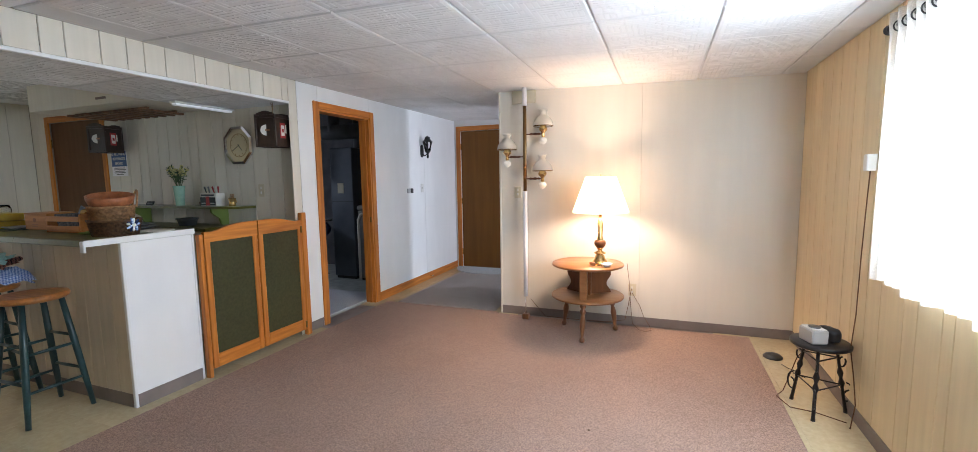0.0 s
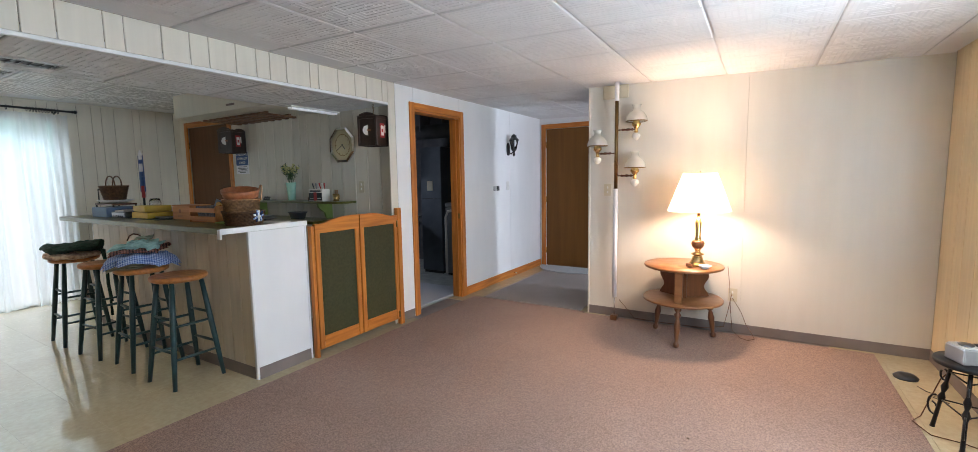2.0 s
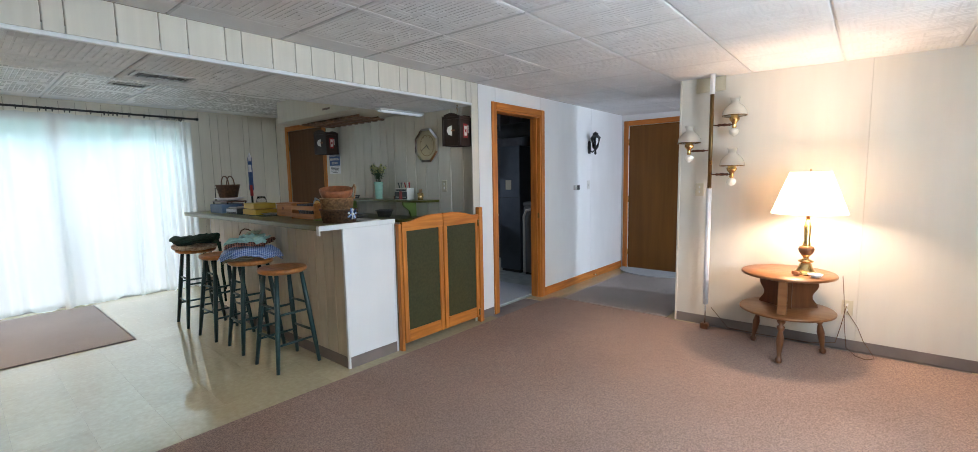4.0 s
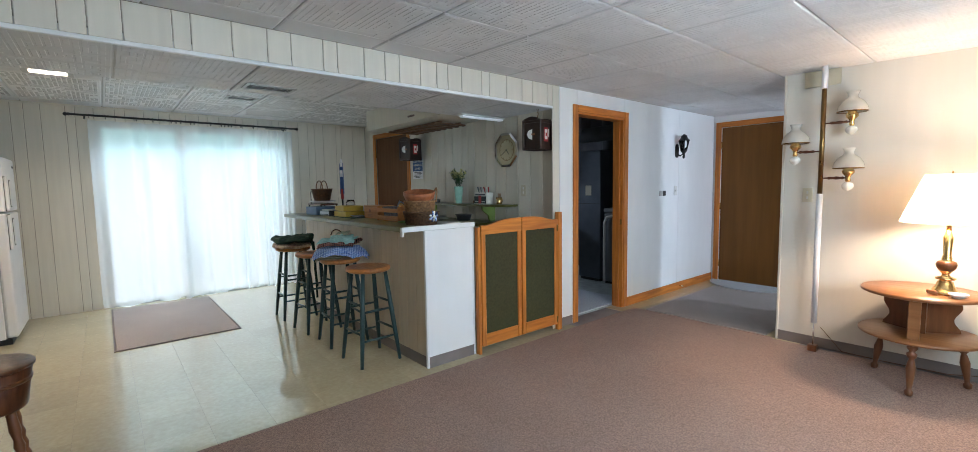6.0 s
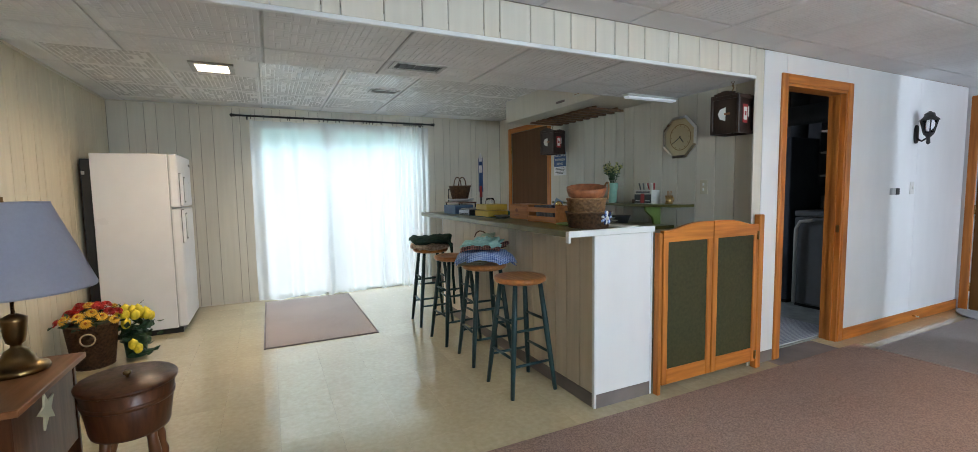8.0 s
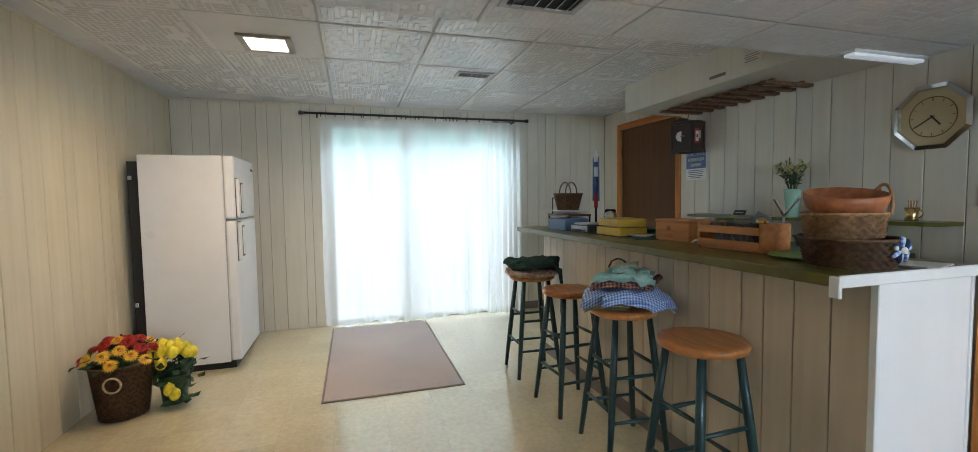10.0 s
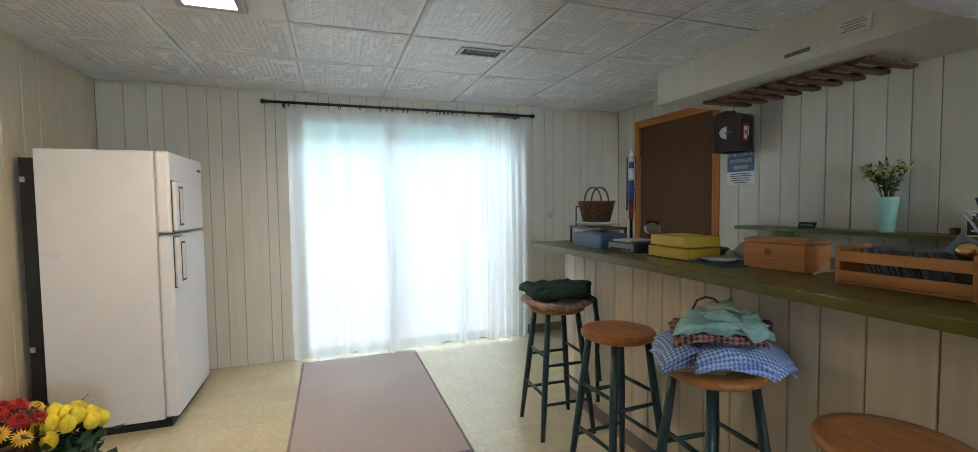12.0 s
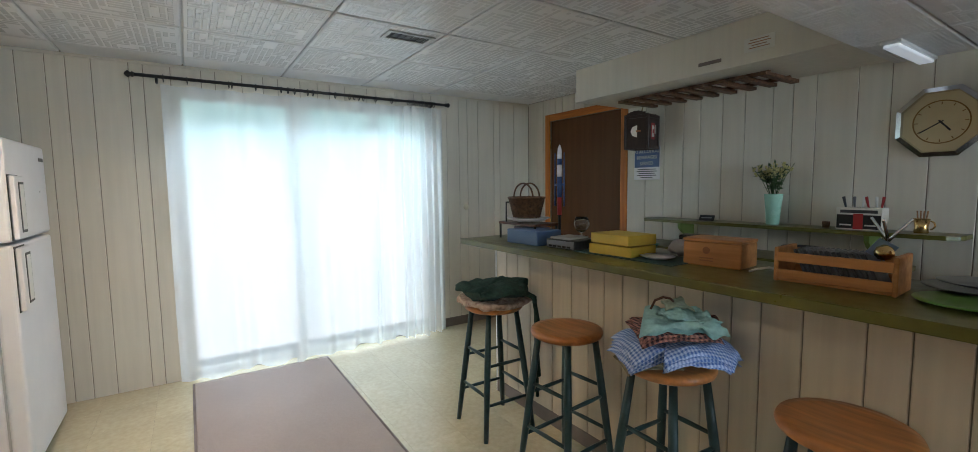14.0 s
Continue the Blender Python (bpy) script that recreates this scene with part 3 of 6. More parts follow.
ceiling_main = tiled_ceiling("ceiling_main", XB, XR, -1.48, YH, ZC, 0.617, 0.607, -0.28, 3.93, "white embossed square ceiling tiles", fall=0.021)
ceiling_dropped = tiled_ceiling("ceiling_dropped", STEP_X, XB - 0.02, YL, YB, ZLOW, 0.645, 0.655, -3.57, 0.175, "low white embossed ceiling tiles beside the beam", 2)
ceiling_kitchen = tiled_ceiling("ceiling_kitchen", XC, STEP_X - 0.002, YL, YB, ZK, 0.672, 0.667, -5.476, 0.14, "white glossy embossed ceiling tiles", 3, (m_tile_gloss, m_bar_gloss), 0.0011,
                                (-5.36, -5.12, -0.31, -0.07))
ceiling_back = setting("ceiling_back", B(-7.22, 1.25, -1.48, 6.77, 2.56, 2.62), m_ceil_back, "plain ceiling slab")
beam = setting("beam", B(STEP_X, XB - 0.006, YL, YB - 0.09, ZLOW + 0.055, 2.42), m_groove, "boxed ceiling beam faced with off-white boards")
planks(beam, "y", XB - 0.006, YL, YB - 0.09, ZLOW + 0.012, ZC, m_panel, 1, 0, widths=[0.18, 0.13, 0.19, 0.09, 0.18, 0.15, 0.11, 0.17, 0.14, 0.10, 0.13, 0.20, 0.08, 0.19])
part("beam_edge", B(XB - 0.022, XB + 0.006, YL, YB - 0.09, ZLOW - 0.012, ZLOW + 0.010, bevel=0.003), m_trim_white, beam, "white corner strip")
soffit = setting("soffit", B(-5.70, STEP_X, 2.75, YB, 2.11, ZK, bevel=0.003), m_panel, "boxed-in cream soffit above the bar")
part("slot_vent", B(-4.65, -4.51, 2.744, 2.749, 2.155, 2.175), m_mat_edge, soffit)
part("notice", B(-4.38, -4.22, 2.746, 2.749, 2.17, 2.245), m_paper, soffit, "small faded paper notice")
for k, w in enumerate((0.10, 0.12, 0.08, 0.11)):
    part("text_bar", B(-4.30 - w / 2, -4.30 + w / 2, 2.7445, 2.7455, 2.228 - k * 0.014, 2.232 - k * 0.014), m_mid_wood, soffit)

# baseboards and trim
bm = bmesh.new()
box(bm, XH, XR, YW - 0.006, YW, 0, 0.085, bevel=0.002)
box(bm, XR - 0.006, XR, YL, YW - 0.006, 0, 0.085, bevel=0.002)
box(bm, XB, XB + 0.006, 3.385, 3.572, 0, 0.085, bevel=0.002)
box(bm, XC, XC + 0.006, 2.16, YB, 0, 0.09, bevel=0.002)
baseboard = setting("baseboard", bm, m_base, "dark grey-brown vinyl cove base")
hall_baseboard = setting("hall_baseboard", B(XB, XB + 0.014, 4.52, YH, 0.0, 0.10, bevel=0.003), m_oak_h, "orange-stained wooden skirting")
corner_strip = setting("corner_strip", B(XH - 0.004, XH + 0.014, YW - 0.010, YW + 0.12, 0.0, ZC, bevel=0.003), m_panel, "off-white corner moulding")
post_strip = setting("post_strip", B(XB - 0.012, XB - 0.002, 3.292, 3.384, 0.0, ZC, bevel=0.002), m_panel, "off-white strip beside the doorway wall")
bm = bmesh.new()
box(bm, XC, XC + 0.012, YL, YB, ZK - 0.018, ZK)
box(bm, XC + 0.012, STEP_X, YL, YL + 0.012, ZK - 0.018, ZK)
ceiling_trim = setting("ceiling_trim", bm, m_panel, "thin off-white ceiling moulding")


def casing_y(name, x, y0, y1, head, w, depth, label):
    """Doorway trim in a wall that runs along y, with lined jambs."""
    ob = tagged(new(name), label, "door frame", "", "structure")
    part("jamb_trim", B(x - 0.002, x + 0.016, y0 - w, y0, 0, head + w, bevel=0.004), m_oak, ob)
    part("jamb_trim", B(x - 0.002, x + 0.016, y1, y1 + w, 0, head + w, bevel=0.004), m_oak, ob)
    part("head_trim", B(x - 0.002, x + 0.015, y0, y1, head, head + w, bevel=0.004), m_oak_h, ob)
    part("jamb_lining", B(x - depth, x + 0.004, y0, y0 + 0.018, 0, head), m_oak, ob)
    part("jamb_lining", B(x - depth, x + 0.004, y1 - 0.018, y1, 0, head), m_oak, ob)
    part("head_lining", B(x - depth, x + 0.004, y0 + 0.018, y1 - 0.018, head - 0.018, head), m_oak_h, ob)
    part("door_stop", B(x - 0.07, x - 0.035, y1 - 0.030, y1 - 0.018, 0, head - 0.018), m_oak, ob)
    part("strike_plate", B(x - 0.03, x - 0.006, y1 - 0.021, y1 - 0.0175, 0.93, 0.99), m_brass_dark, ob, "brass strike plate")
    return ob


casing_y("doorway_1", XB, 3.645, 4.445, 2.08, 0.068, 0.125, "orange-stained wooden trim round an open doorway")


def slab_door(name, x0, x1, head, y, mat, w, label, hinge_left=True):
    """A flush door in a wall that runs along x, seen from the -y side, with its trim."""
    ob = tagged(new(name), label, "door", "", "structure")
    part("door_leaf", B(x0 + 0.004, x1 - 0.004, y + 0.012, y + 0.050, 0.012, head - 0.004, bevel=0.002), mat, ob)
    part("jamb_trim", B(x0 - w, x0, y - 0.016, y + 0.002, 0, head + w, bevel=0.004), m_oak, ob)
    part("jamb_trim", B(x1, x1 + w, y - 0.016, y + 0.002, 0, head + w, bevel=0.004), m_oak, ob)
    part("head_trim", B(x0, x1, y - 0.015, y + 0.002, head, head + w, bevel=0.004), m_oak_x, ob)
    hx = x0 if hinge_left else x1
    for z in (0.25, 1.05, head - 0.24):
        h = part("hinge", rod(bmesh.new(), (hx + 0.006, y - 0.002, z - 0.045), (hx + 0.006, y - 0.002, z + 0.045), 0.007), m_brass, ob, "brass hinge")
    kx = x1 - 0.07 if hinge_left else x0 + 0.07
    bm = rod(bmesh.new(), (kx, y + 0.012, 0.93), (kx, y - 0.05, 0.93), 0.01, profile=((0, 0.03), (0.1, 0.03), (0.12, 0.011), (0.5, 0.011), (0.6, 0.026), (0.9, 0.026), (1, 0.012)), seg=16)
    part("door_knob", bm, m_brass, ob, "brass door knob")
    return ob


slab_door("door_1", -2.88, -1.95, 2.13, YH + 0.004, m_door_hall, 0.07, "closed flush brown wooden door with orange trim")
slab_door("door_2", -6.73, -5.77, 2.13, YB + 0.004, m_door, 0.07, "closed dark brown flush door behind the bar")

# patio door, window and what lies beyond them
patio_door = tagged(new("window_1"), "sliding glass patio door behind sheer curtains", "window", "", "structure")
for a, b, x in ((0.06, 0.92, -7.19), (0.87, 2.16, -7.15)):
    bm = bmesh.new()
    for y0, y1, z0, z1 in ((a, a + 0.05, 0.0, 2.18), (b - 0.05, b, 0.0, 2.18), (a + 0.05, b - 0.05, 0.0, 0.035), (a + 0.05, b - 0.05, 2.13, 2.18)):
        box(bm, x - 0.018, x + 0.018, y0, y1, z0, z1)
    part("sash_frame", bm, m_white_plastic, patio_door)
    p = part("pane", B(x - 0.003, x + 0.003, a + 0.05, b - 0.05, 0.035, 2.13), m_glass, patio_door)
    p.visible_shadow = False
side_window = tagged(new("window_2"), "bright window behind a short sheer curtain", "window", "", "structure")
bm = bmesh.new()
for y0, y1, z0, z1 in ((1.06, 1.11, 0.98, 1.90), (2.67, 2.72, 0.98, 1.90), (1.11, 2.67, 0.98, 1.03), (1.11, 2.67, 1.85, 1.90), (1.87, 1.91, 1.03, 1.85)):
    box(bm, 1.22, 1.245, y0, y1, z0, z1)
part("window_frame", bm, m_white_plastic, side_window)
p = part("pane", B(1.230, 1.236, 1.11, 2.67, 1.03, 1.85), m_glass, side_window)
p.visible_shadow = False
setting("backdrop_garden", grid(bmesh.new(), 1, 1, lambda u, v: (-9.4, -3 + 8 * u, -0.6 + 5 * v)), m_outdoors, "blurred bright garden beyond the glass")
setting("backdrop_yard", grid(bmesh.new(), 1, 1, lambda u, v: (2.8, 5 - 7 * u, -0.6 + 5 * v)), m_outdoors, "blurred bright yard beyond the window")

# carpets
carpet = tagged(part("carpet", B(-2.865, 0.80, -1.30, 4.46, -0.003, 0.010, bevel=0.004), m_carpet), "large mauve-brown low-pile carpet with bound edges", "carpet")
part("carpet_corner", B(-2.865, -1.50, 4.46, 4.50, -0.003, 0.010), m_carpet, carpet)
hall_carpet = tagged(part("hall_carpet", B(-2.74, -1.56, 4.53, 6.30, -0.003, 0.011, bevel=0.004), m_carpet_grey), "greyish brown carpet runner in the hall", "carpet")
bm = bmesh.new()
pts = [(-2.93, 6.60)] + [(-2.41 + 0.52 * math.cos(radians(a)), 6.60 - 0.44 * math.sin(radians(a))) for a in range(176, 3, -8)] + [(-1.89, 6.60)]
lo, hi = [bm.verts.new((x, y, 0.011)) for x, y in pts], [bm.verts.new((x, y, 0.022)) for x, y in pts]
bm.faces.new(lo), bm.faces.new(hi)
for k in range(len(pts)):
    bm.faces.new((lo[k], lo[(k + 1) % len(pts)], hi[(k + 1) % len(pts)], hi[k]))
tagged(part("half_round_mat", bm, m_pale_mat), "pale grey half-round mat before the hall door", "mat")
mat_thing = thing("door_mat", (-6.03, 0.555, 0.0), "large brown-grey mat with dark edging before the patio door", "mat")
part("mat_surface", B(-0.91, 0.91, -0.475, 0.475, 0.0, 0.010, bevel=0.003), m_mat, mat_thing)
bm = bmesh.new()
for a in ((-0.925, 0.925, -0.49, -0.475), (-0.925, 0.925, 0.475, 0.49), (-0.925, -0.91, -0.475, 0.475), (0.91, 0.925, -0.475, 0.475)):
    box(bm, *a, 0.0, 0.008)
part("edging", bm, m_mat_edge, mat_thing)
tagged(part("rag_rug", B(-3.95, -3.12, 3.75, 4.75, 0.004, 0.016, bevel=0.004), m_rag_rug), "pale grey woven rug inside the utility doorway", "rug")

# ---- bar ----
BAR_Y0, BAR_Y1, BAR_X0, BAR_X1, BAR_TOP = 1.88, 2.33, -5.58, XB, 1.052
bar = thing("bar_counter_base", (0, 0, 0), "panelled bar base with a white end panel and dark plinth", "bar")
part("carcass", B(BAR_X0, BAR_X1 - 0.012, BAR_Y0 + 0.008, BAR_Y1 - 0.01, 0.09, BAR_TOP), m_groove, bar)
planks(bar, "x", BAR_Y0 + 0.008, BAR_X0, BAR_X1 - 0.02, 0.085, BAR_TOP, m_bar_panel, -1, 0, widths=[0.12, 0.12, 0.13, 0.21, 0.16, 0.13, 0.11, 0.12, 0.15, 0.14, 0.13, 0.12, 0.11, 0.14, 0.18, 0.11, 0.13, 0.14, 0.15])
part("end_panel", B(BAR_X1 - 0.012, BAR_X1, BAR_Y0 + 0.012, BAR_Y1 - 0.01, 0.085, BAR_TOP), m_panel_white, bar, "plain white end panel")
part("corner_strip", B(BAR_X1 - 0.022, BAR_X1 + 0.004, BAR_Y0 - 0.006, BAR_Y0 + 0.012, 0.0, BAR_TOP, bevel=0.003), m_trim_white, bar, "white corner strip")
part("corner_strip", B(BAR_X1 - 0.022, BAR_X1 + 0.004, BAR_Y1 - 0.01, BAR_Y1 + 0.008, 0.0, BAR_TOP, bevel=0.003), m_trim_white, bar, "white corner strip")
part("far_end", B(BAR_X0 - 0.012, BAR_X0, BAR_Y0, BAR_Y1 - 0.01, 0.0, BAR_TOP), m_panel_white, bar)
part("plinth", B(BAR_X0, BAR_X1 - 0.022, BAR_Y0 - 0.002, BAR_Y0 + 0.006, 0.0, 0.085), m_base, bar, "dark grey vinyl plinth")
part("plinth", B(BAR_X1 - 0.006, BAR_X1 + 0.003, BAR_Y0 + 0.012, BAR_Y1 - 0.01, 0.0, 0.085), m_base, bar, "dark grey vinyl plinth")
top = thing("countertop", (0, 0, 0), "olive green laminate bar top with a white end strip", "countertop")
part("slab", B(-5.75, BAR_X1 + 0.012, 1.690, 2.33, BAR_TOP, BAR_TOP + 0.038, bevel=0.004, seg=2), m_olive, top)
part("end_strip", B(BAR_X1 + 0.012, BAR_X1 + 0.022, 1.683, 2.335, BAR_TOP + 0.002, BAR_TOP + 0.040, bevel=0.003), m_trim_white, top, "white end moulding")
part("end_strip", B(BAR_X1 - 0.012, BAR_X1 + 0.022, 1.678, 1.692, BAR_TOP - 0.030, BAR_TOP + 0.036, bevel=0.003), m_trim_white, top, "white end moulding")
ZT = BAR_TOP + 0.038

gate = thing("cafe_doors", (0, 0, 0), "pair of orange wood half-doors with olive panels", "half door")


def cafe_leaf(y0, y1, high_left):
    g = part("door_frame", B(-2.955, -2.927, y0, y0 + 0.045, 0.06, 1.06, bevel=0.004), m_oak, gate)
    part("stile", B(-2.955, -2.927, y1 - 0.045, y1, 0.06, 1.06, bevel=0.004), m_oak, g)
    part("rail", B(-2.953, -2.929, y0 + 0.045, y1 - 0.045, 0.06, 0.16, bevel=0.004), m_oak_h, g)
    part("panel", B(-2.947, -2.936, y0 + 0.04, y1 - 0.04, 0.15, 0.99), m_olive_panel, g, "dark olive cloth-like panel")
    bm = bmesh.new()
    n = 14
    rows = []
    for k in range(n + 1):
        u = k / n
        s = 1 - u if high_left else u
        z = 1.050 + 0.052 * (1 - math.cos(math.pi * s)) / 2 + 0.016 * math.sin(math.pi * s) ** 2 + (0.020 * (0.25 - s) if s < 0.25 else 0)
        y = y0 + (y1 - y0) * u
        rows.append([bm.verts.new((x, y, zz)) for x, zz in ((-2.956, 0.985), (-2.956, z), (-2.926, z), (-2.926, 0.985))])
    for a, b in zip(rows, rows[1:]):
        for i in range(4):
            bm.faces.new((a[i], a[(i + 1) % 4], b[(i + 1) % 4], b[i]))
    bm.faces.new(rows[0]), bm.faces.new(rows[-1][::-1])
    part("arched_rail", bm, m_oak_h, g)


cafe_leaf(2.375, 2.825, False)
cafe_leaf(2.835, 3.300, True)
part("post", B(-2.970, -2.925, 3.306, 3.358, 0.0, 1.125, bevel=0.004), m_oak, gate)
part("post", B(-2.972, -2.930, 2.342, 2.370, 0.0, 1.045, bevel=0.003), m_oak, gate)
for z in (0.11, 0.98):
    part("hinge", rod(bmesh.new(), (-2.925, 3.289, z - 0.03), (-2.925, 3.289, z + 0.03), 0.009), m_brass_dark, gate)


def stool():
    ob = thing("bar_stool", (0, 0, 0), "round wooden bar stool with dark green splayed legs", "stool", "stools along the bar")
    part("seat", lathe(bmesh.new(), [(0.10, 0.715), (0.155, 0.718), (0.172, 0.728), (0.176, 0.742), (0.170, 0.755), (0.14, 0.757), (0.06, 0.752), (0.002, 0.751)], seg=40), m_seat, ob)
    feet = [(sx * 0.165, sy * 0.165) for sx, sy in ((-1, -1), (1, -1), (1, 1), (-1, 1))]

    def on(k, z):
        s = 1 - 0.42 * z / 0.72
        return (feet[k][0] * s, feet[k][1] * s, z)
    for k in range(4):
        part("leg", rod(bmesh.new(), on(k, 0.0), on(k, 0.718), 0.014, profile=((0, 0.0135), (0.3, 0.0175), (0.62, 0.019), (1, 0.015)), seg=12), m_leg, ob)
    for k in range(4):
        for z in ((0.20, 0.42) if k % 2 else (0.25, 0.47)):
            part("rung", rod(bmesh.new(), on(k, z), on((k + 1) % 4, z), 0.009, profile=((0, 0.008), (0.5, 0.0105), (1, 0.008)), seg=8), m_leg, ob)
    return ob


s1 = stool()
s1.matrix_world = pose(-3.48, 1.655, 0, 0, 0, 2)
for x, y, r in ((-4.065, 1.665, -3), (-4.605, 1.625, 4), (-5.225, 1.615, -2)):
    copy_thing(s1, pose(x, y, 0, 0, 0, r))

SEAT = 0.757
cush = thing("seat_cushions", (-5.225, 1.615, SEAT), "stack of dark green and tan printed seat cushions on a stool", "cushion")
part("tan_cushion", pillow(bmesh.new(), 0.20, 0.19, 0.028, (0.01, 0.0, 0.026), 0.6, 0.018, 3, 56, 24), m_cush_tan, cush, "tan printed cushion")
part("green_cushion", pillow(bmesh.new(), 0.215, 0.20, 0.036, (-0.01, 0.0, 0.080), 0.62, 0.026, 5, 56, 24), m_cush_green, cush, "dark green cushion")
for k, (dx, drop) in enumerate(((0.20, 0.42), (0.185, 0.55))):
    pts = [(dx - 0.04, 0.10 + 0.03 * k, 0.07), (dx + 0.02, 0.13 + 0.02 * k, 0.05), (dx + 0.03, 0.15, -0.08), (dx + 0.02, 0.15 + 0.01 * k, -drop * 0.6), (dx + 0.03, 0.16, -drop)]
    bm = tube(bmesh.new(), pts, 0.013 - 0.002 * k, 6)
    part("tie", bm, m_cush_green, cush)



def sheets(corners, z0, n, step, seed, amp=0.006, sag=0.9, jitter=0.012, t=0.0095):
    """Folded cloth: n layers one over another between four corners, drooping past the seat's edge."""
    rnd = random.Random(seed)
    bm = bmesh.new()
    for k in range(n):
        c = [(x + rnd.uniform(-jitter, jitter), y + rnd.uniform(-jitter, jitter)) for x, y in corners]
        lift = 1.35 * (z0 + step * k)

        def at(u, v, up):
            x = (c[0][0] * (1 - u) + c[1][0] * u) * (1 - v) + (c[3][0] * (1 - u) + c[2][0] * u) * v
            y = (c[0][1] * (1 - u) + c[1][1] * u) * (1 - v) + (c[3][1] * (1 - u) + c[2][1] * u) * v
            w = amp * noise.noise((x * 14 + seed * 3.1, y * 14 + k * 0.4, seed)) + 0.4 * amp * noise.noise((x * 40, y * 40 + seed, k))
            edge = min(u, 1 - u, v, 1 - v)
            puff = t * (0.5 if edge < 1e-6 else 1.0)
            return (x + 0.5 * w, y + 0.5 * w, lift + w + (puff if up else t - puff) - sag * max(0.0, math.hypot(x, y) - 0.165) ** 1.15)

        m = 26
        rows = [[[bm.verts.new(at(i / m, j / m, up)) for j in range(m + 1)] for i in range(m + 1)] for up in (0, 1)]
        for q in rows:
            for i in range(m):
                for j in range(m):
                    bm.faces.new((q[i][j], q[i + 1][j], q[i + 1][j + 1], q[i][j + 1])).smooth = True
        for i in range(m):
            for e in ((0, i, 0, i + 1), (m, i, m, i + 1), (i, 0, i + 1, 0), (i, m, i + 1, m)):
                bm.faces.new((rows[0][e[0]][e[1]], rows[0][e[2]][e[3]], rows[1][e[2]][e[3]], rows[1][e[0]][e[1]])).smooth = True
    return bm


towels = thing("folded_cloths", (-4.065, 1.665, SEAT), "stack of folded blue gingham, knitted and mint cloths on a stool", "cloth", rz=67)
part("khaki_cloth", sheets([(-0.205, -0.07), (0.0, -0.12), (0.09, 0.11), (-0.16, 0.13)], 0.002, 3, 0.010, 3), m_towel_khaki, towels, "khaki cloth")
part("blue_cloth", sheets([(-0.225, -0.12), (0.10, -0.165), (0.17, 0.08), (-0.19, 0.14)], 0.034, 4, 0.0105, 5, 0.007), m_towel_blue, towels, "blue gingham cloth")
part("blue_corner", sheets([(-0.13, -0.190), (0.12, -0.215), (0.260, -0.090), (0.04, 0.06)], 0.046, 4, 0.009, 8, 0.012, 1.0), m_towel_blue, towels, "blue gingham cloth")
part("knitted_cloth", sheets([(-0.185, -0.130), (0.10, -0.175), (0.16, 0.05), (-0.12, 0.12)], 0.092, 2, 0.010, 11, 0.006, 0.6, t=0.014), m_towel_check, towels, "dark patterned knitted cloth")


def cloth_roll(u, v):
    a, p = 0.6 + 10.5 * u, Vector((0.105, -0.150, 0.150)).lerp(Vector((0.185, -0.01, 0.156)), v)
    r = 0.007 + 0.020 * u
    d = Vector((0.87, -0.49, 0))
    return p + d * r * math.cos(a) + Vector((0, 0, r * 0.85 * math.sin(a)))


part("cloth_roll", grid(bmesh.new(), 60, 8, cloth_roll, 0.004), m_towel_check, towels, "rolled end of the knitted cloth")
part("mint_cloth", sheets([(-0.180, -0.115), (0.115, -0.195), (0.165, 0.02), (-0.05, 0.12)], 0.118, 2, 0.010, 21, 0.024, 0.5), m_towel_mint, towels, "mint green cloth")
part("mint_fold", sheets([(-0.08, -0.10), (0.11, -0.15), (0.13, 0.03), (-0.03, 0.10)], 0.138, 1, 0.012, 27, 0.034, 0.3), m_towel_mint, towels, "mint green cloth")
part("sage_cloth", sheets([(-0.03, -0.02), (0.07, -0.05), (0.09, 0.06), (0.0, 0.09)], 0.158, 1, 0.011, 33, 0.024, 0.2), m_towel_sage, towels, "sage green cloth")
part("strap", tube(bmesh.new(), [(-0.07, 0.02, 0.205), (-0.055, 0.015, 0.240), (-0.03, 0.0, 0.255), (-0.005, -0.005, 0.250), (0.015, 0.0, 0.235)], 0.005, 6), m_dark_wood, towels, "dark red strap")


def woven(bm, r0, r1, h, rows, stakes, sy=1.0, amp=0.0055):
    """A wicker wall: rows of weave that pass before and behind upright stakes."""
    nu, nv = stakes * 4, rows * 2

    def fn(u, v):
        a = 2 * math.pi * u
        j = round(v * nv)
        r = r0 + (r1 - r0) * v + amp * math.sin(stakes * a + (j // 2 % 2) * math.pi) + (0.35 * amp if j % 2 else -0.35 * amp)
        return (r * math.cos(a), r * sy * math.sin(a), h * v)
    grid(bm, nu, nv, fn, close=True)
    return bm


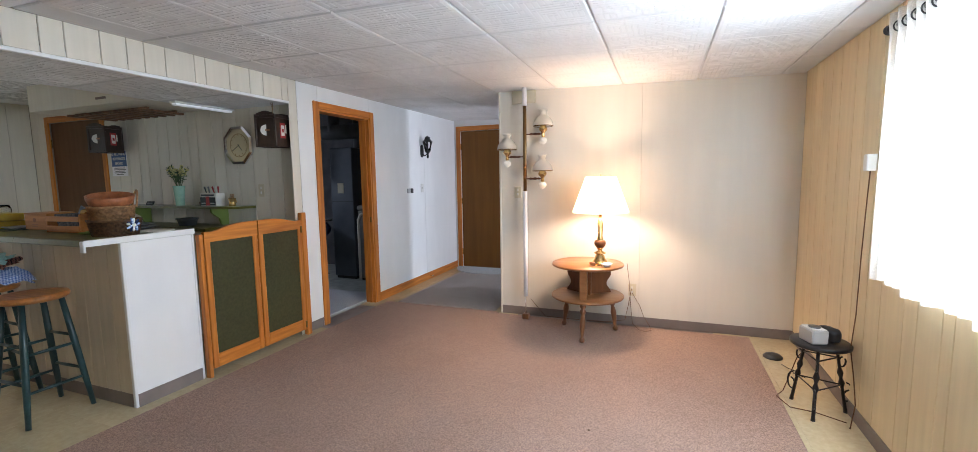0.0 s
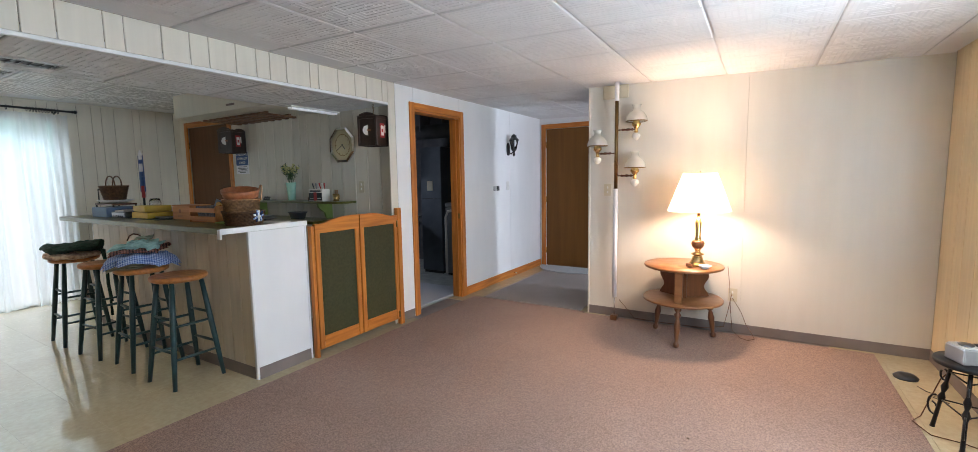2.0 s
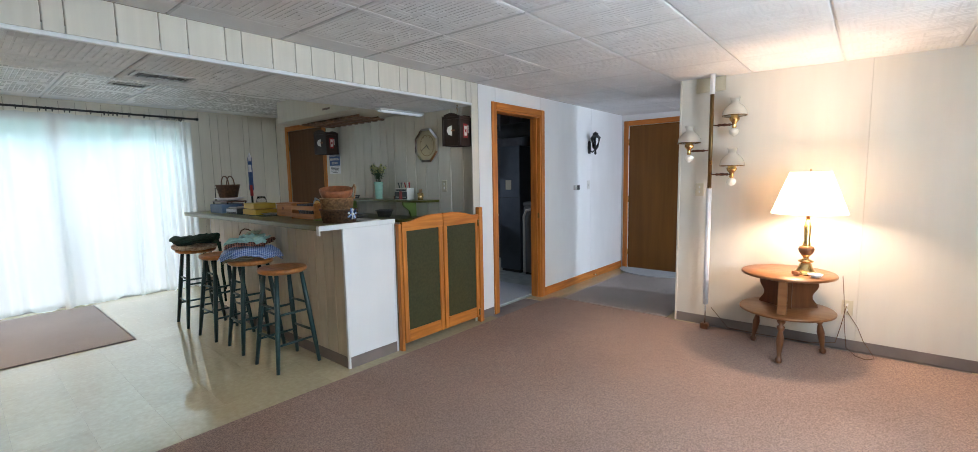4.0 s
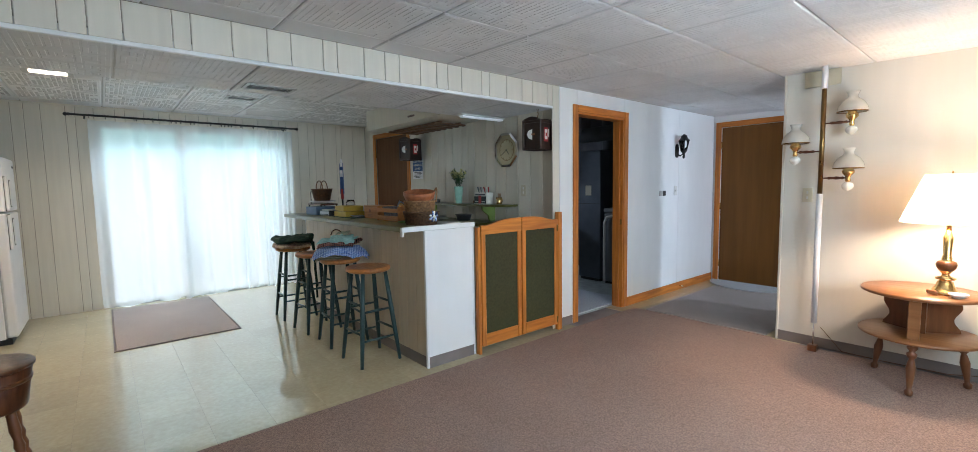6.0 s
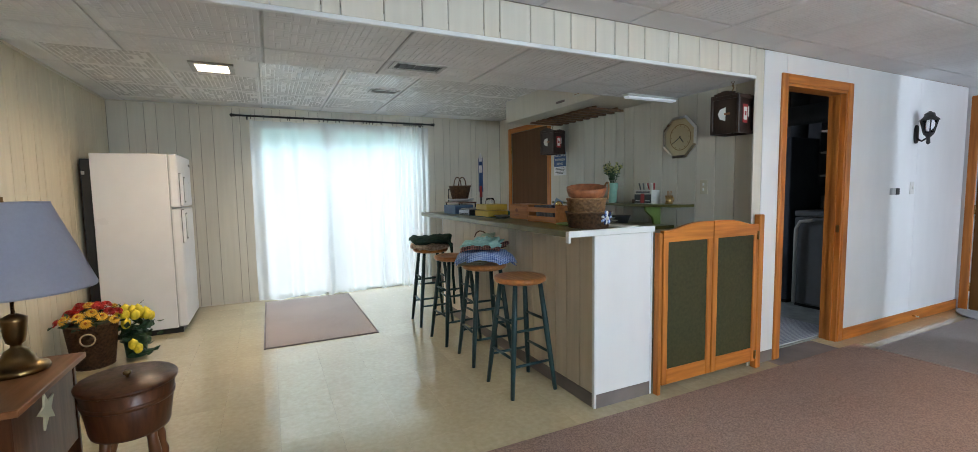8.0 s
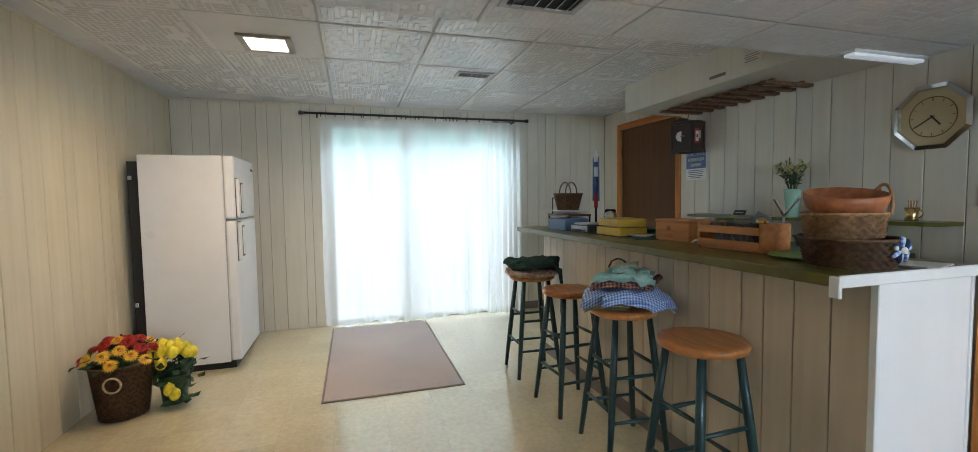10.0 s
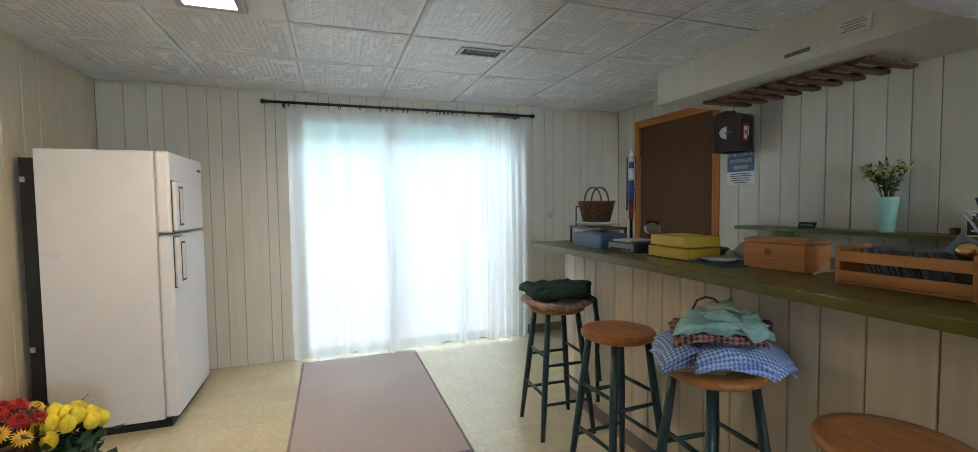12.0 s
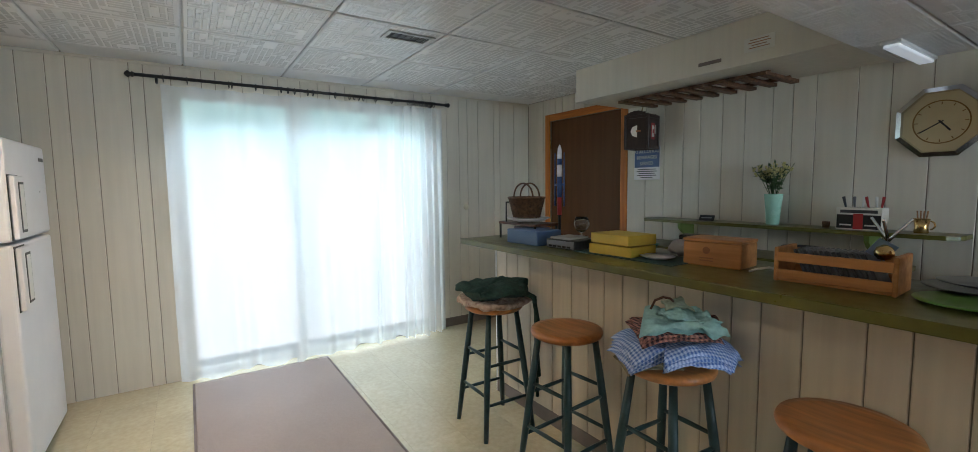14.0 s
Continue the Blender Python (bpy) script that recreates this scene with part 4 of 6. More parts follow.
def basket(name, at, label, r0, r1, h, mat, sy=1.0, rows=9, stakes=22, handles=0, rz=0, hh=0.09, group=""):
    ob = thing(name, at, label, "basket", group, rz)
    bm = woven(bmesh.new(), r0, r1, h, rows, stakes, sy)
    bmesh.ops.solidify(bm, geom=bm.faces[:], thickness=0.006)
    part("woven_wall", bm, mat, ob)
    part("bottom", lathe(bmesh.new(), [(r0 * 0.98, 0.002), (r0 * 0.98, 0.010)], seg=28, sy=sy), mat, ob)
    rim = [((r1 + 0.002) * math.cos(2 * math.pi * k / 32), (r1 + 0.002) * sy * math.sin(2 * math.pi * k / 32), h) for k in range(33)]
    part("rim", tube(bmesh.new(), rim, 0.006, 6), mat, ob)
    for k in range(handles):
        off = (k - (handles - 1) / 2) * r1 * 0.5 * sy
        part("handle", tube(bmesh.new(), [(r1 * 0.75 * math.cos(radians(a)), off, h + hh * math.sin(radians(a))) for a in range(0, 181, 12)], 0.006, 6), mat, ob)
    return ob


basket("bread_basket", (-5.43, 2.03, 1.238), "small dark brown wicker basket with two handles", 0.100, 0.138, 0.135, m_wicker, 0.8, 8, 20, 2, hh=0.095)
stand = thing("metal_stand", (-5.41, 2.03, ZT), "dark metal stand with a white scalloped plate", "stand")
part("deck", B(-0.21, 0.19, -0.10, 0.10, 0.100, 0.116, bevel=0.003), m_dark_wood, stand)
for x in (-0.20, 0.18):
    for y in (-0.09, 0.09):
        part("leg", rod(bmesh.new(), (x, y, 0), (x, y, 0.10), 0.008), m_iron, stand)
part("back_rod", tube(bmesh.new(), [(-0.13, -0.09, 0.116), (-0.13, -0.09, 0.25), (-0.13, 0.09, 0.25), (-0.13, 0.09, 0.116)], 0.006), m_iron, stand)
part("plate", lathe(bmesh.new(), [(0.05, 0.118), (0.10, 0.126), (0.145, 0.143), (0.147, 0.147), (0.10, 0.133), (0.0, 0.1285)], seg=36), m_white_enamel, stand, "white scalloped plate")
solid("jewel_case", B(-0.10, 0.10, -0.08, 0.08, 0, 0.085, bevel=0.006, seg=2), M("mauve_case", (0.22, 0.16, 0.20), 0.5), "small mauve case on the bar", "box", (-5.40, 2.05, ZT))
solid("blue_box", B(-0.145, 0.145, -0.10, 0.10, 0, 0.088, bevel=0.004), m_blue, "blue cardboard box on the bar", "box", (-5.225, 1.925, ZT), 2)
gear = thing("cassette_player", (-4.915, 1.955, ZT), "small black and silver cassette player", "player", rz=6)
part("body", B(-0.105, 0.105, -0.10, 0.10, 0.002, 0.055, bevel=0.005), m_darkgrey, gear)
part("front_plate", B(-0.10, 0.10, -0.1035, -0.0995, 0.008, 0.048), m_pewter, gear, "silver front plate")
part("lid", B(-0.09, 0.06, -0.085, 0.08, 0.055, 0.066, bevel=0.003), m_grey_plastic, gear)
for k in range(5):
    part("button", B(-0.08 + 0.034 * k, -0.058 + 0.034 * k, -0.108, -0.103, 0.012, 0.022), m_black, gear)
for k, (dz, a, w) in enumerate(((0.0, 2, 0.270), (0.056, -4, 0.262))):
    yb = thing("yellow_box", (-4.575 + 0.006 * k, 1.985, ZT + 0.004 + dz), "yellow cardboard file box, stacked", "box", "yellow boxes on the bar", a)
    part("box_body", B(-w / 2, w / 2, -0.10, 0.10, 0.0, 0.050, bevel=0.003), m_yellow, yb)
    part("page_block", B(-w / 2 - 0.002, -w / 2 + 0.004, -0.094, 0.094, 0.006, 0.044), m_paper, yb)
solid("placemat", B(-0.30, 0.30, -0.13, 0.13, 0, 0.004), M("teal_mat", (0.03, 0.075, 0.075), 0.7), "dark teal place mat on the bar", "mat", (-4.50, 1.99, ZT))
solid("teal_tray", lathe(bmesh.new(), [(0.10, 0), (0.13, 0.03), (0.135, 0.034), (0.10, 0.008), (0, 0.006)], seg=30, sy=0.7), m_teal, "shallow oval teal plastic tray", "tray", (-4.66, 2.21, ZT))
solid("white_dish", lathe(bmesh.new(), [(0.05, 0), (0.085, 0.012), (0.088, 0.015), (0.05, 0.005), (0, 0.004)], seg=30, sy=0.8), m_white_enamel, "shallow white oval dish on the bar", "dish", (-4.36, 1.985, ZT + 0.004))
solid("plastic_bag", pillow(bmesh.new(), 0.11, 0.10, 0.045, (0, 0, 0.045), 0.8, 0.03, 9), M("grey_film", (0.40, 0.40, 0.43), 0.3), "crumpled grey plastic bag", "bag", (-4.30, 2.20, ZT))
solid("book", B(-0.07, 0.07, -0.05, 0.05, 0, 0.02, bevel=0.002), m_black, "small dark book lying on the bag", "book", (-4.30, 2.21, ZT + 0.088), 20)
wb = thing("wooden_box", (-4.105, 2.075, ZT), "plain orange wooden box with a printed mark", "box", rz=5)
part("box_body", B(-0.125, 0.125, -0.08, 0.08, 0, 0.105, bevel=0.004), m_pine, wb)
part("lid", B(-0.127, 0.127, -0.082, 0.082, 0.107, 0.120, bevel=0.003), m_pine, wb)
part("printed_mark", lathe(bmesh.new(), [(0.016, -0.0006), (0.016, 0.0006)], seg=18), m_mid_wood, wb).matrix_basis = pose(-0.02, -0.081, 0.07, 90)
for k in range(2):
    part("text_bar", B(-0.05, 0.01, -0.0812, -0.0802, 0.034 - 0.012 * k, 0.039 - 0.012 * k), m_mid_wood, wb)

crate = thing("slatted_crate", (-3.635, 2.005, ZT), "orange pine slatted crate full of disc cases", "crate", rz=3)
for x in (-0.175, 0.160):
    bm = B(x, x + 0.015, -0.085, 0.085, 0.0, 0.125, bevel=0.003)
    part("end_board", bm, m_pine, crate)
for y in (-0.088, 0.078):
    for z in (0.012, 0.075):
        part("slat", B(-0.165, 0.165, y, y + 0.010, z, z + 0.034, bevel=0.002), m_pine, crate)
part("base_board", B(-0.16, 0.16, -0.078, 0.078, 0.002, 0.010), m_pine, crate)
case_me = mesh_of("disc_case", B(-0.005, 0.005, -0.062, 0.062, 0.0, 0.118, bevel=0.001), m_slate)
for k in range(17):
    ob = new("disc_case", case_me)
    ob.parent = crate
    ob.matrix_basis = pose(-0.07 + 0.0125 * k, 0.0, 0.012, 0, -24 + 1.2 * (k % 4), 0)
part("pale_card", B(-0.03, 0.03, -0.002, 0.002, 0.0, 0.06), M("pale_blue_card", (0.30, 0.42, 0.60), 0.5), crate, "pale blue card").matrix_basis = pose(0.10, -0.02, 0.115, 20, 30, 35)
gold = solid("gold_ornament", lathe(bmesh.new(), [(0.004, 0), (0.016, 0.004), (0.026, 0.016), (0.027, 0.028), (0.021, 0.042), (0.009, 0.050), (0.002, 0.053)], seg=24), m_brass, "round gold and cream ornament lying in the crate", "ornament", (-3.51, 1.99, ZT + 0.105))
sv = thing("wire_stand", (-3.545, 2.15, ZT), "small silver wire stand with a dark dish", "stand")
part("stem", rod(bmesh.new(), (0, 0, 0.0), (0, 0, 0.15), 0.006, profile=((0, 0.03), (0.04, 0.03), (0.08, 0.006), (0.45, 0.006), (0.5, 0.013), (0.55, 0.006), (1, 0.006))), m_chrome, sv)
for a in (20, 160, 270):
    d = (math.cos(radians(a)), math.sin(radians(a)))
    part("arm", tube(bmesh.new(), [(0, 0, 0.15), (d[0] * 0.02, d[1] * 0.02, 0.18), (d[0] * 0.055, d[1] * 0.055, 0.225), (d[0] * 0.06, d[1] * 0.06, 0.232)], 0.005, 6), m_chrome, sv)
solid("pewter_dish", lathe(bmesh.new(), [(0.06, 0), (0.125, 0.018), (0.13, 0.022), (0.06, 0.006), (0, 0.005)], seg=32), m_pewter, "dark pewter dish on the bar", "dish", (-3.33, 2.19, ZT))
solid("pewter_platter", lathe(bmesh.new(), [(0.05, 0.0), (0.10, 0.012), (0.105, 0.016), (0.05, 0.005), (0, 0.004)], seg=32), m_pewter, "small pewter platter set on a dish", "dish", (-3.32, 2.19, ZT + 0.024))
solid("lime_plate", lathe(bmesh.new(), [(0.08, 0), (0.135, 0.010), (0.138, 0.013), (0.08, 0.005), (0, 0.004)], seg=36), m_lime, "lime green plate on the bar", "plate", (-3.295, 1.985, ZT))
solid("white_cable", tube(bmesh.new(), [(-0.05, -0.04, 0.006), (-0.02, -0.05, 0.02), (0.02, -0.03, 0.03), (0.05, 0.02, 0.012), (0.06, 0.08, 0.006)], 0.005, 6), m_white_plastic, "short white cable beside the crate", "cable", (-3.88, 2.03, ZT))
basket("wicker_basket", (-3.12, 1.94, ZT), "dark woven basket decorated with a blue bow", 0.128, 0.150, 0.096, m_wicker, 0.85, 8, 28, 0)
bow = thing("ribbon_bow", (-2.975, 1.955, ZT + 0.066), "pale blue and navy fabric bow tied to the basket", "bow")
for k in range(11):
    a, r = radians(360 / 11 * k + 10), 0.026 if k % 2 else 0.019
    bm = pillow(bmesh.new(), 0.007, 0.021, 0.007, (0, 0, 0), 0.9, 0.006, k, 12, 6)
    part("loop", bm, (m_towel_blue, m_navy, m_paper)[k % 3], bow).matrix_basis = pose(0.004 + 0.006 * (k % 2), r * math.cos(a), r * math.sin(a), math.degrees(a), 0, 25 if k % 2 else -15)
part("knot", pillow(bmesh.new(), 0.012, 0.012, 0.012, (0.010, 0, 0), 0.9, 0.002, 1, 12, 6), m_paper, bow)
round_basket = basket("round_basket", (-3.14, 1.94, ZT + 0.098), "tan woven basket with a loop handle", 0.108, 0.117, 0.080, m_wicker_mid, 1.0, 6, 22, 0, rz=70)
part("handle", tube(bmesh.new(), [(0.116 + 0.018 * math.sin(radians(a)), 0.055 * math.cos(radians(a)), 0.074 + 0.105 * math.sin(radians(a))) for a in range(0, 181, 12)], 0.006, 6), m_wicker_mid, round_basket)
bowl = solid("wooden_bowl", lathe(bmesh.new(), [(0.078, 0), (0.109, 0.018), (0.120, 0.050), (0.121, 0.070), (0.116, 0.072), (0.100, 0.026), (0.0, 0.012)], seg=36), m_wicker_red, "reddish brown bowl tipped on the basket", "bowl", (-3.13, 1.905, ZT + 0.182))
bowl.matrix_world = pose(-3.14, 1.94, ZT + 0.180, 6, 8, 0)
for k in range(3):
    solid("paper_sheet", B(-0.105, 0.105, -0.07, 0.07, 0, 0.003), m_paper, "loose white paper lying on the bar", "paper", (-3.09 + 0.02 * k, 2.14 - 0.015 * k, ZT + 0.0035 * k), 12 * k - 8, "papers on the bar")

rocket = thing("model_rocket", (-5.32, 2.23, ZT), "toy rocket in blue, white and red on a stand", "model")
part("base_plate", lathe(bmesh.new(), [(0.045, 0), (0.045, 0.012), (0.01, 0.016)], seg=20), m_black, rocket)
for z0, z1, r, mt, lab in ((0.016, 0.16, 0.010, m_black, ""), (0.16, 0.28, 0.016, m_red, "red stage"), (0.28, 0.42, 0.018, m_sign_blue, "blue stage"), (0.42, 0.50, 0.018, m_white_enamel, "white stage"), (0.50, 0.54, 0.017, m_sign_blue, "blue stage"), (0.54, 0.58, 0.015, m_white_enamel, "white stage")):
    part("stage", rod(bmesh.new(), (0, 0, z0), (0, 0, z1), r, seg=16), mt, rocket, lab)
part("nose", lathe(bmesh.new(), [(0.015, 0.58), (0.013, 0.605), (0.006, 0.628), (0.001, 0.635)], seg=16), m_white_enamel, rocket)
for s in (-1, 1):
    part("booster", rod(bmesh.new(), (0.045 * s, 0, 0.22), (0.045 * s, 0, 0.58), 0.006, 0.004), m_sign_blue, rocket)
    part("strut", rod(bmesh.new(), (0, 0, 0.38), (0.045 * s, 0, 0.36), 0.006), m_sign_blue, rocket)
g = solid("brandy_glass", lathe(bmesh.new(), [(0.035, 0), (0.036, 0.003), (0.006, 0.008), (0.005, 0.05), (0.03, 0.065), (0.05, 0.095), (0.05, 0.12), (0.038, 0.155), (0.036, 0.155), (0.047, 0.12), (0.047, 0.096), (0.028, 0.068), (0.001, 0.060)], seg=28), m_glass, "clear balloon glass on the bar", "glass", (-5.12, 2.24, ZT))

# ---- wall behind the bar ----
shelf = thing("wall_shelf", (0, 0, 0), "long green painted wall shelf on curved brackets", "shelf")
bm = bmesh.new()
pts = [(-5.37, YB), (-5.37, 3.19), (-5.34, 3.155)] + [(-5.34 + 0.18 * k, 3.155) for k in range(1, 10)] + [(-3.60, 3.165), (-3.555, 3.20), (-3.545, 3.25), (-3.545, YB)]
lo, hi = [bm.verts.new((x, y, 1.160)) for x, y in pts], [bm.verts.new((x, y, 1.182)) for x, y in pts]
bm.faces.new(lo[::-1]), bm.faces.new(hi)
for k in range(len(pts)):
    bm.faces.new((lo[k], lo[(k + 1) % len(pts)], hi[(k + 1) % len(pts)], hi[k]))
part("board", bm, m_olive, shelf)
for x in (-5.06, -3.92):
    bm = bmesh.new()
    prof = [(3.378, 1.160), (3.20, 1.160), (3.205, 1.12), (3.24, 1.09), (3.285, 1.06), (3.30, 1.01), (3.33, 0.97), (3.378, 0.955)]
    a, b = [bm.verts.new((x - 0.012, y, z)) for y, z in prof], [bm.verts.new((x + 0.012, y, z)) for y, z in prof]
    bm.faces.new(a), bm.faces.new(b[::-1])
    for k in range(len(prof)):
        bm.faces.new((a[k], a[(k + 1) % len(prof)], b[(k + 1) % len(prof)], b[k]))
    part("bracket", bm, m_green_paint, shelf, "bright green curved bracket")
ZS = 1.182
vase = thing("flower_vase", (-4.435, 3.275, ZS), "mint green vase with pale yellow blossom", "vase")
part("vase", lathe(bmesh.new(), [(0.036, 0), (0.038, 0.004), (0.044, 0.10), (0.053, 0.19), (0.054, 0.196), (0.050, 0.194), (0.04, 0.10), (0.0, 0.02)], seg=32), m_mint, vase)


def sprays(parent, rnd, n, r, z0, h, leaf, bloom, spread, blooms=5, ls=0.022):
    for k in range(n):
        a, s = rnd.uniform(0, 6.283), rnd.uniform(0.25, 1)
        tip = Vector((spread * s * math.cos(a), spread * 0.7 * s * math.sin(a), z0 + h * rnd.uniform(0.65, 1)))
        bm = tube(bmesh.new(), [(0.01 * math.cos(a), 0.01 * math.sin(a), z0 - 0.03), tip * 0.55 + Vector((0, 0, z0 * 0.45)), tip], 0.0018, 4)
        for q in range(9):
            c = Vector((0, 0, z0)).lerp(tip, rnd.uniform(0.2, 0.95))
            d = Vector((rnd.uniform(-1, 1), rnd.uniform(-1, 1), rnd.uniform(-0.2, 0.9))).normalized() * ls * rnd.uniform(0.8, 1.6)
            w = d.cross(Vector((rnd.uniform(-1, 1), rnd.uniform(-1, 1), 1))).normalized() * ls * 0.30
            bm.faces.new([bm.verts.new(p) for p in (c, c + d * 0.5 + w, c + d, c + d * 0.5 - w)])
        part("stem", bm, leaf, parent)
        bm = bmesh.new()
        for q in range(blooms):
            c = tip.lerp(Vector((0, 0, z0)), rnd.uniform(0, 0.35))
            bmesh.ops.create_icosphere(bm, subdivisions=1, radius=rnd.uniform(0.006, 0.011), matrix=Matrix.Translation(c + Vector((rnd.uniform(-1, 1), rnd.uniform(-1, 1), rnd.uniform(-1, 1))) * 0.012))
        part("blossom", bm, bloom, parent)


sprays(vase, random.Random(4), 26, 0.05, 0.19, 0.22, m_leaf, m_fl_pale, 0.15, 6, 0.027)
card = thing("small_plaque", (-4.88, 3.26, ZS), "small dark plaque standing on the shelf", "plaque")
part("face", B(-0.055, 0.055, -0.004, 0.004, 0.0, 0.042), m_black, card).matrix_basis = pose(0, 0, 0.0, -25)
part("text_bar", B(-0.04, 0.04, -0.0052, -0.0042, 0.018, 0.024), m_grey_plastic, card).matrix_basis = pose(0, 0, 0, -25)
sw = thing("stirrer_box", (-3.965, 3.265, ZS), "red, black and white display box of drink stirrers", "display box")
part("box_body", B(-0.105, 0.105, -0.05, 0.05, 0.0, 0.125, bevel=0.003), m_paper, sw)
part("black_band", B(-0.100, 0.100, -0.0525, -0.0495, 0.008, 0.085), m_black, sw, "black printed band")
part("red_emblem", B(-0.022, 0.022, -0.0545, -0.052, 0.006, 0.092), m_red, sw, "red printed emblem")
for s in (-1, 1):
    part("text_bar", B(min(s * 0.03, s * 0.085), max(s * 0.03, s * 0.085), -0.0540, -0.0520, 0.024, 0.032), m_paper, sw)
part("text_bar", B(-0.085, 0.085, -0.0520, -0.0505, 0.095, 0.112), m_darkgrey, sw)
for k, (x, mt) in enumerate(((-0.075, m_darkgrey), (-0.035, m_pewter), (0.0, m_white_plastic), (0.03, m_red), (0.065, m_white_plastic), (0.085, m_red))):
    part("stirrer", rod(bmesh.new(), (x, 0, 0.12), (x + 0.012 * ((k % 3) - 1), -0.01, 0.185), 0.0045, 0.0085, 6), mt, sw)
mug = thing("brass_mug", (-3.715, 3.27, ZS), "small gold mug holding straws on the shelf end", "mug")
part("cup", lathe(bmesh.new(), [(0.028, 0), (0.030, 0.004), (0.027, 0.03), (0.034, 0.075), (0.031, 0.074), (0.0, 0.01)], seg=24), m_brass, mug)
part("handle", tube(bmesh.new(), arc((0.03, 0, 0.042), 0.022, -80, 80, 8), 0.004, 6), m_brass, mug)
for k in range(4):
    part("straw", rod(bmesh.new(), (0.008 * (k - 1.5), 0, 0.02), (0.014 * (k - 1.5), 0.005, 0.115), 0.0035), m_wicker_mid, mug)
solid("candle_cup", lathe(bmesh.new(), [(0.018, 0), (0.02, 0.035), (0.017, 0.036), (0, 0.01)], seg=18), m_wicker, "tiny dark cup on the shelf", "cup", (-4.14, 3.28, ZS))
solid("planter", lathe(bmesh.new(), [(0.08, 0.0), (0.10, 0.06), (0.112, 0.064), (0.112, 0.072), (0.095, 0.07), (0, 0.02)], seg=30, sy=0.8), m_darkgrey, "dark oval planter on the back counter", "planter", (-4.22, 3.18, 0.995))
ledge = thing("back_counter", (0, 0, 0), "low green counter along the wall behind the bar", "counter")
part("worktop", B(-5.40, -3.75, 3.00, YB - 0.002, 0.965, 0.995, bevel=0.003), m_olive, ledge)
part("cabinet_body", B(-5.38, -3.77, 3.02, YB - 0.002, 0.0, 0.965), m_bar_panel, ledge)

clock = thing("wall_clock", (-3.69, YB - 0.003, 1.752), "octagonal silver-rimmed wall clock with a gold dial", "clock")
R8 = [(math.cos(radians(22.5 + 45 * k)), math.sin(radians(22.5 + 45 * k))) for k in range(8)]


def octagon(bm, r0, r1, y0, y1):
    a, b = [[bm.verts.new((r * c, y, r * s)) for c, s in R8] for r, y in ((r0, y0), (r1, y1))]
    for k in range(8):
        bm.faces.new((a[k], a[(k + 1) % 8], b[(k + 1) % 8], b[k]))
    return a, b


bm = bmesh.new()
a, b = octagon(bm, 0.185, 0.190, 0, -0.026)
c, d = octagon(bm, 0.190, 0.166, -0.0262, -0.034)
octagon(bm, 0.166, 0.160, -0.034, -0.016)
part("rim", bm, m_chrome, clock, "polished silver rim")
bm = bmesh.new()
bm.faces.new([bm.verts.new((0.164 * c, -0.014, 0.164 * s)) for c, s in R8])
part("dial", bm, m_gold_face, clock, "gold dial")
part("dial_ring", lathe(bmesh.new(), [(0.105, 0), (0.108, 0.002), (0.111, 0)], seg=48, cap=False), m_brass_dark, clock).matrix_basis = pose(0, -0.0145, 0, 90)
for k in range(12):
    a = radians(30 * k)
    part("hour_mark", B(-0.002, 0.002, -0.0165, -0.0145, 0.088, 0.102), m_brass_dark, clock).matrix_basis = pose(0, 0, 0, 0, 30 * k, 0)
for ang, ln, w in ((140, 0.060, 0.004), (238, 0.095, 0.003)):
    part("hand", B(-w, w, -0.019, -0.0175, -0.012, ln), m_black, clock).matrix_basis = pose(0, 0, 0, 0, ang, 0)


def switch_plate(name, m, label, slots=1, mat=None, cat="switch"):
    ob = thing(name, (0, 0, 0), label, cat)
    ob.matrix_world = m
    part("plate", B(-0.036, 0.036, -0.006, 0.0, -0.058, 0.058, bevel=0.002), mat or m_beige_plastic, ob)
    for k in range(slots):
        z = 0.022 * (2 * k - slots + 1)
        part("toggle", B(-0.006, 0.006, -0.014, -0.005, z - 0.010, z + 0.012, bevel=0.002), m_white_plastic, ob)
    return ob


switch_plate("wall_switch", pose(-3.455, YB - 0.001, 1.325), "beige switch plate behind the bar", 2, m_beige_plastic)
switch_plate("wall_switch", pose(-1.285, YW - 0.001, 1.26), "beige double switch plate on the wall", 2)
switch_plate("wall_switch", pose(XB + 0.001, 5.585, 1.285, 0, 0, 90), "white switch plate in the hall", 1, m_white_plastic)
switch_plate("wall_outlet", pose(-0.17, YW - 0.001, 0.34), "cream wall outlet above the skirting", 2, m_beige_plastic, "outlet")

sign = thing("notice_sign", (-5.49, YB - 0.004, 1.49), "blue and white notice sign about drinks", "sign")
part("board", B(-0.130, 0.130, -0.004, 0.0, 0.0, 0.275, bevel=0.0015), m_white_enamel, sign)
part("blue_field", B(-0.124, 0.124, -0.0056, -0.0042, 0.105, 0.269), m_sign_blue, sign, "blue upper field")
for k, line in enumerate(("NO ALCOHOLIC", "BEVERAGES", "SERVED")):
    words(line, 0.040, m_paper, sign, (0, -0.0064, 0.225 - 0.050 * k))
for k, w in enumerate((0.18, 0.20, 0.16, 0.19, 0.12)):
    part("text_bar", B(-w / 2, w / 2, -0.0054, -0.0044, 0.084 - 0.017 * k, 0.091 - 0.017 * k), m_darkgrey, sign)


